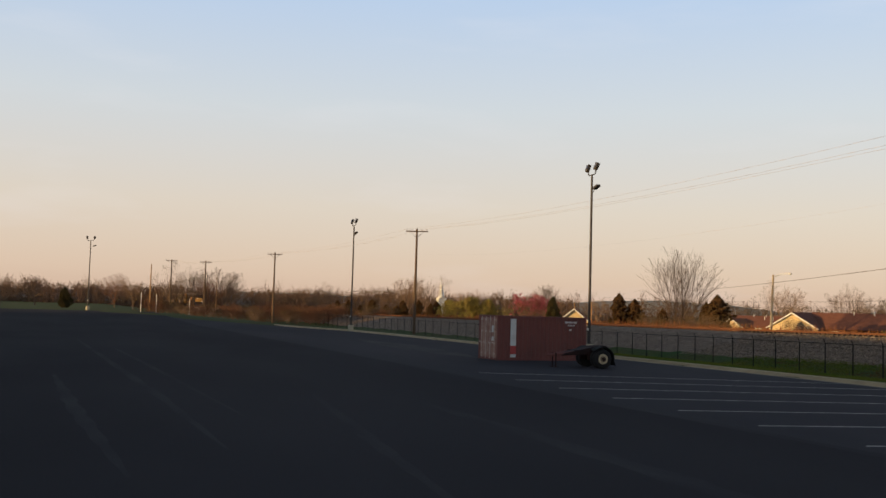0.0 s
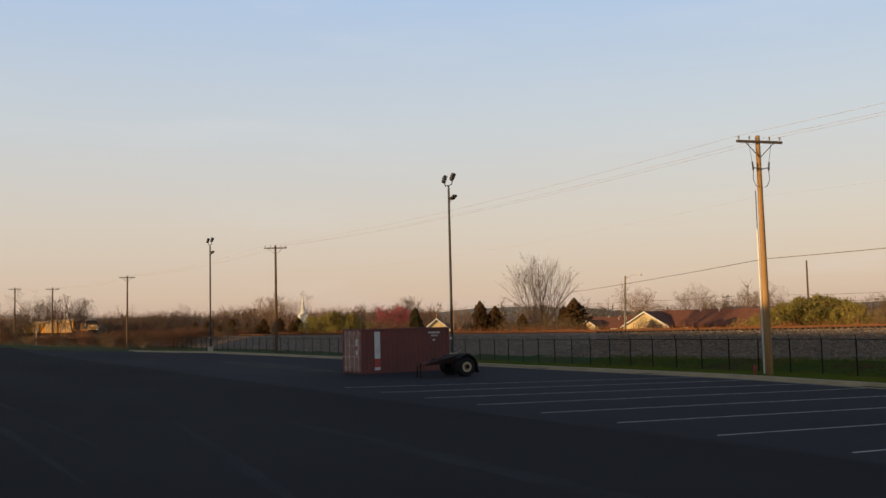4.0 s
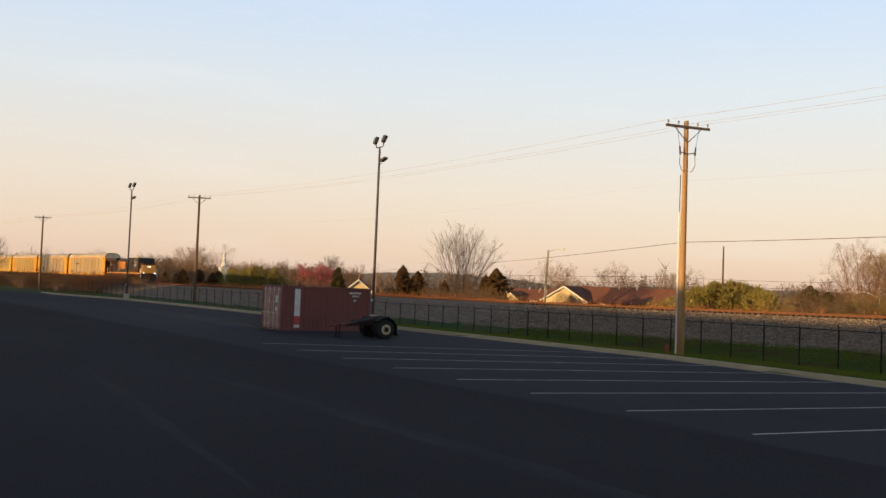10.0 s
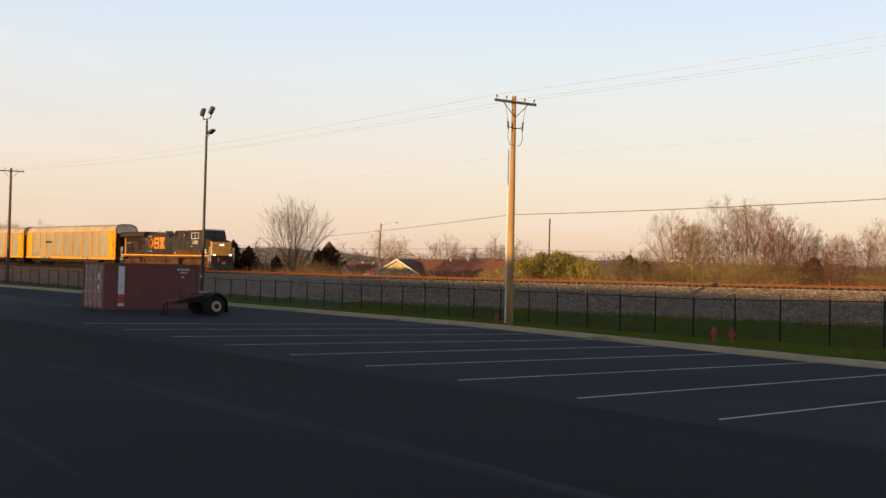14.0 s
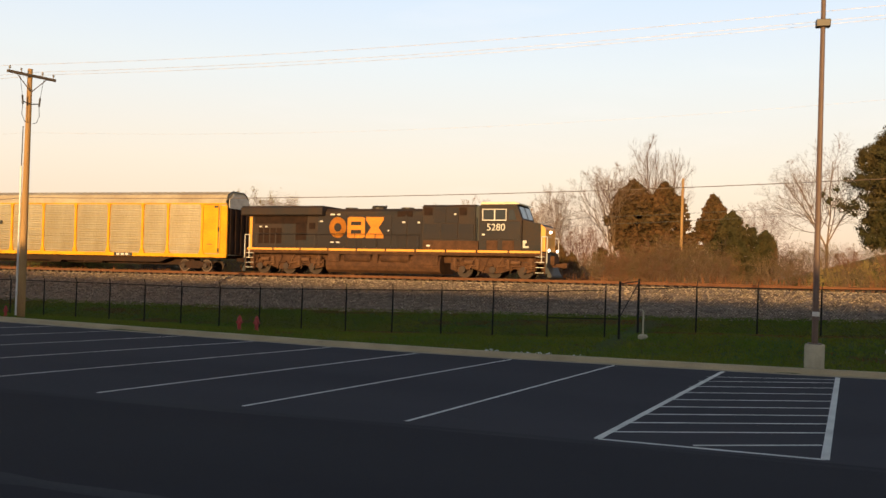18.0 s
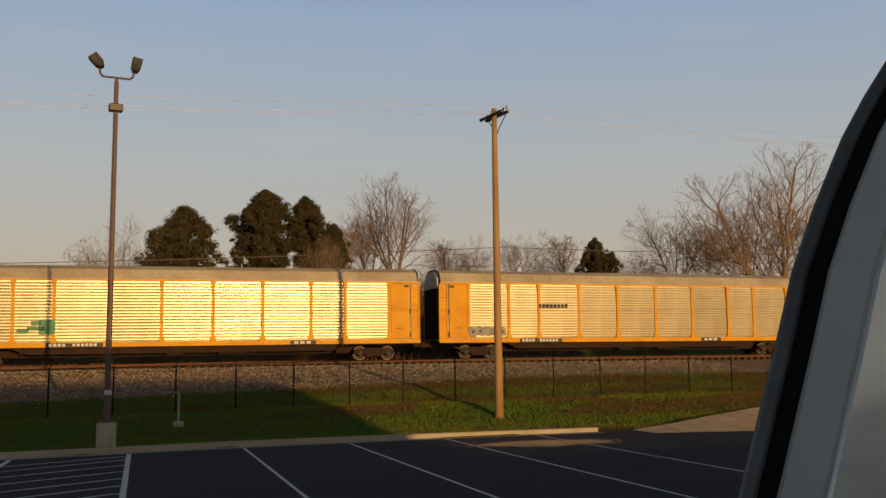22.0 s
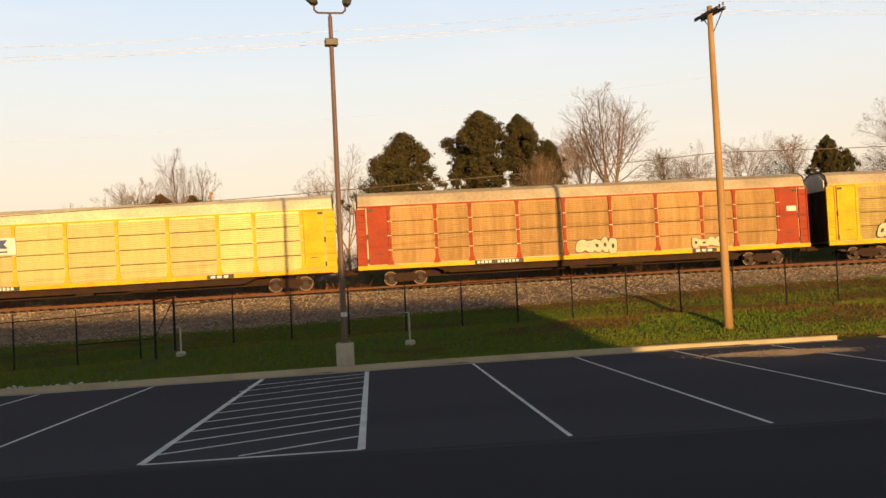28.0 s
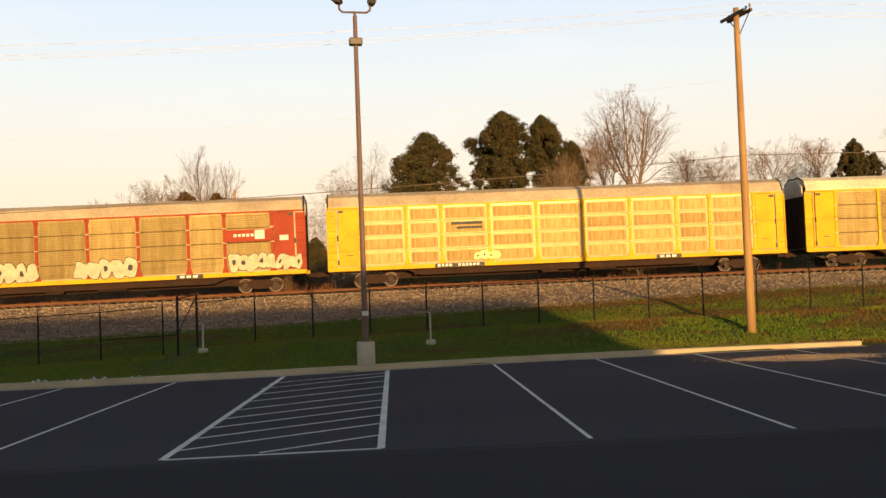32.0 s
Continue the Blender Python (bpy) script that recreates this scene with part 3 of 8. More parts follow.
def autorack(label, kind, trim, roof_mat, marks, skin=None, stained=False):
    """A covered car-carrying wagon; its front coupler is at the origin, it stretches to -x."""
    car = thing("autorack_car", pose(0, 0, 0), label, "railway car", "autorack cars of the train")
    x0, x1 = -28.55 + 0.6, -0.6
    skin = skin or (CAR_PANEL if kind == "slat" else CAR_RIB)
    bm = B()
    box(bm, x0 + 0.1, x1 - 0.1, -HALF + 0.06, HALF - 0.06, 1.15, 4.66)
    part("body", bm, CAR_ROOF, car, "weathered galvanised inner wall")
    bm = B()
    out = [(-HALF - 0.02, 4.62), (-HALF - 0.02, 4.74), (-1.28, 5.28), (-0.7, 5.52), (0.7, 5.52), (1.28, 5.28), (HALF + 0.02, 4.74), (HALF + 0.02, 4.62)]
    n = 56
    rows = []
    for i in range(n * 2 + 1):
        x = x0 + 0.12 + (x1 - x0 - 0.24) * i / (2 * n)
        d = 0.018 * (i % 2)
        rows.append([bm.verts.new((x, y, z - (d if 0 < j < 7 else 0))) for j, (y, z) in enumerate(out)])
    for p, q in zip(rows, rows[1:]):
        for i in range(7):
            bm.faces.new((p[i], p[i + 1], q[i + 1], q[i]))
    for r in (rows[0][::-1], rows[-1]):
        bm.faces.new(r)
    part("roof", bm, roof_mat, car, "dull corrugated metal roof")
    # side sills with their step, deck and centre beam
    for sgn in (-1, 1):
        bm = B()
        box(bm, x0, x1, sgn * HALF - 0.09, sgn * HALF + 0.09, 0.98, 1.22, 0.015)
        part("side_sill", bm, trim if trim is not CAR_RED else CAR_YELLOW, car)
    bm = B()
    box(bm, x0 + 0.3, x1 - 0.3, -1.35, 1.35, 0.92, 1.14)
    box(bm, x0 + 3.2, x1 - 3.2, -0.35, 0.35, 0.45, 0.93)
    for i in range(9):
        box(bm, x0 + 5 + i * 2.1, x0 + 5.15 + i * 2.1, -1.3, 1.3, 0.62, 0.93)
    part("underframe", bm, CAR_UNDER, car)
    for sgn in (-1, 1):
        bm = B()
        prism(bm, [(x0 + 4.4, 0.98), (x0 + 5.4, 0.60), (x1 - 5.4, 0.60), (x1 - 4.4, 0.98)], sgn * 1.24 - 0.05, sgn * 1.24 + 0.05)
        part("side_skirt", bm, CAR_UNDER, car, "rust-brown lower side beam")
        bm = B()
        box(bm, x0 + 0.1, x1 - 0.1, sgn * (HALF + 0.01) - 0.04, sgn * (HALF + 0.01) + 0.04, 4.60, 4.69, 0.01)
        part("header_rail", bm, trim, car)
    bm = B()
    tube(bm, (-12.5, -0.9, 0.62), (-10.9, -0.9, 0.62), 0.17, n=10)
    part("air_reservoir", bm, CAR_UNDER, car)
    bm = B()
    box(bm, -15.4, -14.4, -1.1, -0.7, 0.45, 0.85, 0.03)
    part("brake_box", bm, CAR_UNDER, car)
    x = x0 + 1.92
    tilt = random.Random(len(label) * 7 + len(marks))
    edges = [x]
    for w in PANEL_W:
        for sgn in (-1, 1):
            key = (w, kind, skin.name)
            m = pose(x + 0.07, -HALF, 0, tilt.uniform(-0.25, 0.25), 0, tilt.uniform(-0.7, 0.7)) if sgn < 0 else pose(x + w - 0.07, HALF, 0, 0, 0, 180)
            if key not in _panels:
                _panels[key] = part("side_panel", ridged(w - 0.14, 1.26, 4.60, kind), skin, car, "weathered galvanised panel", smooth=True, at=m)
            else:
                share("side_panel", _panels[key], car, m, "weathered galvanised panel")
            if kind != "slat" and not stained and sgn < 0:
                for k in range(1, 4):
                    key = ("seam", w)
                    mk = m @ pose(0, 0, 1.26 + k * 0.835 - 0.035)
                    if key not in _panels:
                        bm = B()
                        box(bm, 0.04, w - 0.18, -0.012, 0.02, 0.0, 0.032)
                        _panels[key] = part("seam", bm, SEAM, car, "dark dirty joint between sheets", at=mk)
                    else:
                        share("seam", _panels[key], car, mk, "dark dirty joint between sheets")
            if stained and sgn < 0:
                for k in range(4):
                    key = ("sheet", w)
                    mk = m @ pose(0, 0, 1.26 + k * 0.835)
                    if key not in _panels:
                        bm = B()
                        box(bm, 0.17, w - 0.31, -0.022, 0.0, 0.10, 0.66, 0.006)
                        _panels[key] = part("stained_sheet", bm, CAR_STAIN, car, "brown water-stained metal sheet", at=mk)
                    else:
                        share("stained_sheet", _panels[key], car, mk, "brown water-stained metal sheet")
        x += w
        edges.append(x)
    for i, e in enumerate(edges):
        for sgn in (-1, 1):
            key = ("post", trim.name)
            m = pose(e, sgn * HALF, 0, 0, 0, 0 if sgn < 0 else 180)
            if key not in _panels:
                bm = B()
                box(bm, -0.085, 0.085, -0.075, 0.03, 1.5, 4.64, 0.01)
                prism(bm, [(-0.2, 1.22), (0.2, 1.22), (0.085, 1.62), (-0.085, 1.62)], -0.08, 0.03)
                prism(bm, [(-0.085, 4.35), (0.085, 4.35), (0.16, 4.66), (-0.16, 4.66)], -0.08, 0.03)
                _panels[key] = part("side_post", bm, trim, car, at=m)
            else:
                share("side_post", _panels[key], car, m)
            if kind != "slat" and sgn < 0:
                for k in range(3):
                    mk = m @ pose(0, 0, 2.06 + 0.835 * k)
                    if "clip" not in _panels:
                        bm = B()
                        box(bm, -0.115, 0.115, -0.09, -0.06, 0, 0.04)
                        _panels["clip"] = part("clip", bm, CLIP, car, "bright metal clip", at=mk)
                    else:
                        share("clip", _panels["clip"], car, mk, "bright metal clip")
    # closed ends: ladder strip at the corner, a tall narrow door beside it, black latches
    for xe, d in ((x0, 1), (x1, -1)):
        for sgn in (-1, 1):
            bm = B()
            a, b = sorted((xe, xe + d * 0.56))
            box(bm, a, b, sgn * (HALF - 0.05) - 0.03, sgn * (HALF - 0.05) + 0.03, 1.16, 4.52, 0.01)
            plate = part("end_panel", bm, trim, car, "painted steel corner strip")
            bm = B()
            for px in (xe + d * 0.04, xe + d * 0.54):
                box(bm, px - 0.03, px + 0.03, sgn * (HALF + 0.02) - 0.03, sgn * (HALF + 0.02) + 0.03, 1.0, 4.56)
            for i in range(8):
                tube(bm, (xe + d * 0.04, sgn * (HALF + 0.03), 1.25 + i * 0.42), (xe + d * 0.54, sgn * (HALF + 0.03), 1.25 + i * 0.42), 0.022, n=6)
            part("ladder", bm, trim, plate)
            bm = B()
            a, b = sorted((xe + d * 0.66, xe + d * 1.83))
            box(bm, a, b, sgn * (HALF + 0.015) - 0.04, sgn * (HALF + 0.015) + 0.04, 1.27, 4.58, 0.018)
            leaf = part("end_door_leaf", bm, trim, car, "painted steel corner door")
            for pa, pb, za, zb in ((0.70, 0.98, 4.36, 4.50), (0.58, 0.68, 2.75, 3.05), (0.58, 0.68, 1.36, 1.62), (1.1, 1.5, 1.86, 1.90)):
                bm = B()
                pa, pb = sorted((xe + d * pa, xe + d * pb))
                box(bm, pa, pb, sgn * (HALF + 0.06) - 0.02, sgn * (HALF + 0.06) + 0.02, za, zb)
                part("latch", bm, BLACK, leaf, "black latch")
        bm = B()
        for (ya, za), (yb, zb) in zip(out[1:-1], out[2:-1]):
            tube(bm, (xe + d * 0.1, ya, za), (xe + d * 0.1, yb, zb), 0.045, n=6)
        part("roof_rim", bm, BLACK, car, "dark arched roof edge")
        bm = B()
        prism_x(bm, [(-1.3, 4.35), (-1.3, 4.95), (-0.75, 5.34), (0.75, 5.34), (1.3, 4.95), (1.3, 4.35)], *sorted((xe - d * 0.03, xe + d * 0.04)))
        part("end_cap", bm, GALV_END, car, "pale galvanised end cap")
        bm = B()
        zig = [(xe + d * 0.3, -1.45)]
        for i in range(8):
            y = -1.45 + i * 0.3625
            o = 0.0 if i % 2 else 0.06
            zig += [(xe + d * o, y + 0.02), (xe + d * o, y + 0.34)]
        zig.append((xe + d * 0.3, 1.45))
        lo_, hi_ = [bm.verts.new((x, y, 1.2)) for x, y in zig], [bm.verts.new((x, y, 4.74 + 0.62 * (1 - (abs(y) / 1.5) ** 2))) for x, y in zig]
        for i in range(len(zig)):
            j = (i + 1) % len(zig)
            bm.faces.new((lo_[i], lo_[j], hi_[j], hi_[i]))
        bm.faces.new(hi_)
        bm.faces.new(lo_[::-1])
        bmesh.ops.triangulate(bm, faces=[f for f in bm.faces if len(f.verts) > 4])
        part("end_door", bm, CAR_UNDER, car, "folded steel end door")
        bm = B()
        box(bm, min(xe, xe - d * 0.62), max(xe, xe - d * 0.62), -0.12, 0.12, 0.75, 0.98, 0.02)
        box(bm, min(xe - d * 0.42, xe - d * 0.66), max(xe - d * 0.42, xe - d * 0.66), -0.2, 0.2, 0.7, 1.04, 0.04)
        part("coupler", bm, CAR_UNDER, car)
    bogie(car, x0 + 2.75, _truck)
    bogie(car, x1 - 2.75, _truck)
    for name, mat, quads in marks:
        if name == "graffiti":
            for k, (ring, inner) in enumerate(blob_shapes(quads)):
                rim = None
                for grow, y, m_, nm, lb in ((1.08, -HALF - 0.09, BLACK, "graffiti", "dark graffiti outline"), (1.0, -HALF - 0.102, mat, "graffiti_fill", "sprayed graffiti shape")):
                    bm = B()
                    y -= 0.0006 * k
                    cx, cz = sum(p for p, _ in ring) / 14, sum(q for _, q in ring) / 14
                    o = [bm.verts.new(((p - cx) * grow + cx, y, (q - cz) * grow + cz)) for p, q in ring]
                    if inner and rim:
                        n_ = [bm.verts.new((p, y, q)) for p, q in inner]
                        for j in range(14):
                            bm.faces.new((o[j], o[(j + 1) % 14], n_[(j + 1) % 14], n_[j]))
                    else:
                        bm.faces.new(o)
                    rim = part(nm, bm, m_, rim or car, lb)
            continue
        if name == "round_emblem":
            block_emblem(car, "emblem", mat, *quads, -HALF - 0.14, -HALF - 0.05)
            continue
        for (xa, xb, za, zb) in quads:
            bm = B()
            box(bm, xa, xb, -HALF - {'lettering': 0.135, 'stencil': 0.135}.get(name, 0.125), -HALF - 0.05, za, zb)
            part(name, bm, mat, car)
    return car


def block_emblem(parent, name, mat, x, z, w, h, y0, y1):
    """Three plain shapes side by side that stand for an emblem: a ring, a slotted block and a cross."""
    k = w / 3
    for i in range(3):
        bm = B()
        cx, cz, a, b = x + k * (i + 0.5), z + h / 2, k * 0.47, h / 2
        if i == 0:
            o, p = [], []
            for q in range(20):
                c, t = math.cos(q * math.pi / 10), math.sin(q * math.pi / 10)
                o.append(bm.verts.new((cx + a * c, y0, cz + b * t)))
                p.append(bm.verts.new((cx + a * 0.42 * c, y0, cz + b * 0.42 * t)))
            for q in range(20):
                bm.faces.new((o[q], o[(q + 1) % 20], p[(q + 1) % 20], p[q]))
            bmesh.ops.solidify(bm, geom=bm.faces[:], thickness=abs(y1 - y0))
        elif i == 1:
            for f in (-1, -0.22, 0.56):
                box(bm, cx - a * 0.8, cx + a * 0.8, min(y0, y1), max(y0, y1), cz + b * f, cz + b * (f + 0.44))
            for sg in (-1, 1):
                box(bm, cx + a * (0.8 * sg - 0.2), cx + a * (0.8 * sg + 0.2), min(y0, y1) + 0.004, max(y0, y1), cz - b * 0.92, cz + b * 0.92)
        else:
            prism(bm, [(cx - a, cz - b), (cx + a, cz - b), (cx + a, cz - b * 0.7), (cx + a * 0.4, cz), (cx + a, cz + b * 0.7), (cx + a, cz + b), (cx - a, cz + b), (cx - a, cz + b * 0.7), (cx - a * 0.4, cz), (cx - a, cz - b * 0.7)], y0, y1)
        part(name, bm, mat, parent, "plain emblem shape")


def bars(x, z, w, h, n, gap=0.3):
    """Unreadable stencilled writing as a row of plain bars."""
    s = w / n
    return [(x + i * s, x + i * s + s * (1 - gap), z, z + h) for i in range(n)]


NUM = lambda x: [("stencil", STENCIL, bars(x, 1.03, 0.9, 0.15, 4) + bars(x + 1.2, 1.03, 1.3, 0.15, 6)), ("stencil", STENCIL, bars(x + 13.2, 1.03, 1.1, 0.14, 3)), ("number_board", BLACK, [(x - 0.15, x + 2.75, 0.99, 1.215)]), ("number_board", BLACK, [(x + 13.0, x + 14.5, 0.99, 1.215)])]


def scribble(x, z, w, h, n, seed, mat=None):
    """Unreadable sprayed shapes: plump overlapping blobs with a dark rim."""
    return ("graffiti", mat or SPRAY, (x, z, w, h, n, seed))


def blob_shapes(spec):
    """Plump leaning outlines side by side, some with a hole."""
    x, z, w, h, n, seed = spec
    r = random.Random(seed)
    shapes = []
    for i in range(n + 1):
        cx, cz = x + w * (i + 0.5) / (n + 1), z + h * r.uniform(0.42, 0.58)
        a, b, t = w / (n + 1) * r.uniform(0.50, 0.66), h * r.uniform(0.40, 0.54), r.uniform(-0.35, 0.35)
        f = r.uniform(2, 4)
        ring = []
        for k in range(14):
            q = 2 * math.pi * k / 14
            s = 1 + 0.16 * math.sin(f * q + i)
            px, pz = a * s * math.copysign(abs(math.cos(q)) ** 0.7, math.cos(q)), b * s * math.copysign(abs(math.sin(q)) ** 0.7, math.sin(q))
            ring.append((cx + px * math.cos(t) - pz * math.sin(t), cz + px * math.sin(t) + pz * math.cos(t)))
        inner = [((p - cx) * 0.34 + cx, (q - cz) * 0.3 + cz) for p, q in ring] if r.random() < 0.6 else None
        shapes.append((ring, inner))
    return shapes


def build_train():
    cars = []
    Y, G = CAR_YELLOW, "slat"
    spec = [
        ("yellow-posted autorack with bright slatted galvanised sides", G, CAR_ORANGE, CAR_ROOF, [("lettering", BLACK, bars(-21.3, 3.15, 2.1, 0.24, 8, 0.45)), scribble(-26.0, 1.4, 2.4, 0.55, 4, 1, SPRAY_GREY)] + NUM(-22.5)),
        ("yellow-posted autorack with slatted sides and green emblem", G, CAR_ORANGE, CAR_ROOF, [("emblem", GREEN, [(-22.6, -21.7, 1.9, 2.1), (-22.0, -21.2, 1.7, 2.5), (-22.4, -21.9, 2.2, 2.4), (-23.1, -22.5, 1.75, 1.95)])] + NUM(-21.5)),
        ("grey-brown sided autorack with yellow posts and small orange sign", G, CAR_ORANGE, CAR_ROOF, [("sign", ORANGE, [(-19.7, -19.64, 2.5, 3.1), (-18.2, -18.14, 2.5, 3.1), (-19.64, -18.2, 3.04, 3.1), (-19.64, -18.2, 2.5, 2.56)] + bars(-19.5, 2.68, 1.2, 0.24, 3))] + NUM(-21.5), CAR_TAN),
        ("yellow autorack with ribbed sides, pale sign and graffiti", "rib", CAR_YELLOW, CAR_ROOF, [("sign", CAR_YELLOW, [(-23.35, -21.6, 3.0, 4.5)]), scribble(-23.6, 1.25, 3.6, 0.8, 6, 2), scribble(-19.4, 1.3, 1.5, 0.6, 2, 3, ORANGE)] + NUM(-20.6), CAR_TAN),
        ("yellow autorack with ribbed sides, dark lettering and white graffiti", "rib", CAR_YELLOW, CAR_ROOF, [("lettering", BLACK, [(-20.7, -19.2, 3.5, 3.62), (-20.4, -18.9, 3.3, 3.42), (-19.4, -18.0, 3.08, 3.16)]), scribble(-24.8, 1.3, 3.9, 1.0, 7, 4), scribble(-20.2, 1.5, 1.6, 0.5, 3, 5, CAR_RED)] + NUM(-21.4), CAR_TAN),
        ("rust-red trimmed autorack with brownish ribbed sides and graffiti", "rib", CAR_RED, CAR_ROOF, [("placard", STENCIL, [(-2.0, -1.4, 3.2, 3.5)]), scribble(-15.0, 1.3, 2.4, 0.8, 4, 6), scribble(-8.0, 1.3, 2.0, 0.6, 3, 7)] + NUM(-21.0), CAR_BROWN),
        ("bright yellow clean autorack with pale roof and blue sign", "rib", CAR_YELLOW, PALE_ROOF, [("sign", STENCIL, [(-20.9, -18.35, 3.0, 3.95)]), ("round_emblem", BLUE, (-20.45, 3.36, 1.65, 0.48)), ("lettering", BLUE, [(-20.45, -18.8, 3.14, 3.22)])] + NUM(-21.0), CAR_BRIGHT),
        ("yellow autorack with brown-stained ribbed sides and pale roof", "rib", CAR_YELLOW, PALE_ROOF, [("lettering", BLACK, bars(-21.4, 3.3, 1.6, 0.3, 2) + [(-20.6, -19.5, 3.05, 3.12)])] + NUM(-21.8)),
        ("yellow autorack with stained ribbed sides and dark emblem", "rib", CAR_YELLOW, CAR_ROOF, [("emblem", BLACK, [(-20.7, -19.7, 3.45, 3.6), (-20.4, -18.9, 3.2, 3.33), (-19.8, -18.9, 3.45, 3.6)]), scribble(-19.4, 1.35, 1.5, 0.5, 3, 8, CAR_TAN)] + NUM(-21.6), CAR_BRIGHT, True),
        ("red-trimmed autorack with red signs and white graffiti", "rib", CAR_RED, CAR_ROOF, [("sign", CAR_RED, [(-21.2, -18.5, 2.95, 3.65)]), ("sign", CAR_RED, [(-5.15, -2.5, 2.95, 3.65)]), ("lettering", STENCIL, bars(-21.0, 3.32, 1.4, 0.17, 5)), ("lettering", STENCIL, [(-21.0, -18.75, 3.06, 3.16)]), ("lettering", STENCIL, [(-19.35, -18.75, 3.16, 3.55)]), ("lettering", STENCIL, bars(-4.7, 3.24, 1.2, 0.16, 5)), ("lettering", STENCIL, [(-3.5, -2.95, 3.08, 3.6)]), ("placard", STENCIL, [(-2.1, -1.6, 2.95, 3.25)]), scribble(-19.2, 1.2, 3.6, 1.1, 5, 9), scribble(-13.6, 1.2, 3.4, 1.0, 4, 10), scribble(-5.0, 1.3, 2.6, 1.0, 4, 11), scribble(-2.3, 1.3, 1.4, 0.9, 3, 12)] + NUM(-21.0)),
        ("yellow autorack with ribbed galvanised sides", "rib", CAR_YELLOW, CAR_ROOF, NUM(-21.0)),
        ("yellow-posted autorack with slatted sides", G, CAR_YELLOW, CAR_ROOF, NUM(-21.0)),
    ]
    for s in spec:
        cars.append(autorack(*s))
    return cars


def text_mesh(body, height):
    """Plain built-in lettering as a flat mesh, lower left corner at the origin, in the x-z plane."""
    cu = bpy.data.curves.new("lettering", "FONT")
    cu.body, cu.extrude = body, 0.01
    ob = bpy.data.objects.new("lettering", cu)
    me = bpy.data.meshes.new_from_object(ob)
    bpy.data.objects.remove(ob)
    bm = B()
    bm.from_mesh(me)
    bpy.data.meshes.remove(me)
    x0, y0, y1 = min(v.co.x for v in bm.verts), min(v.co.y for v in bm.verts), max(v.co.y for v in bm.verts)
    k = height / (y1 - y0)
    for v in bm.verts:
        v.co = Vector(((v.co.x - x0) * k, -v.co.z, (v.co.y - y0) * k))
    return bm


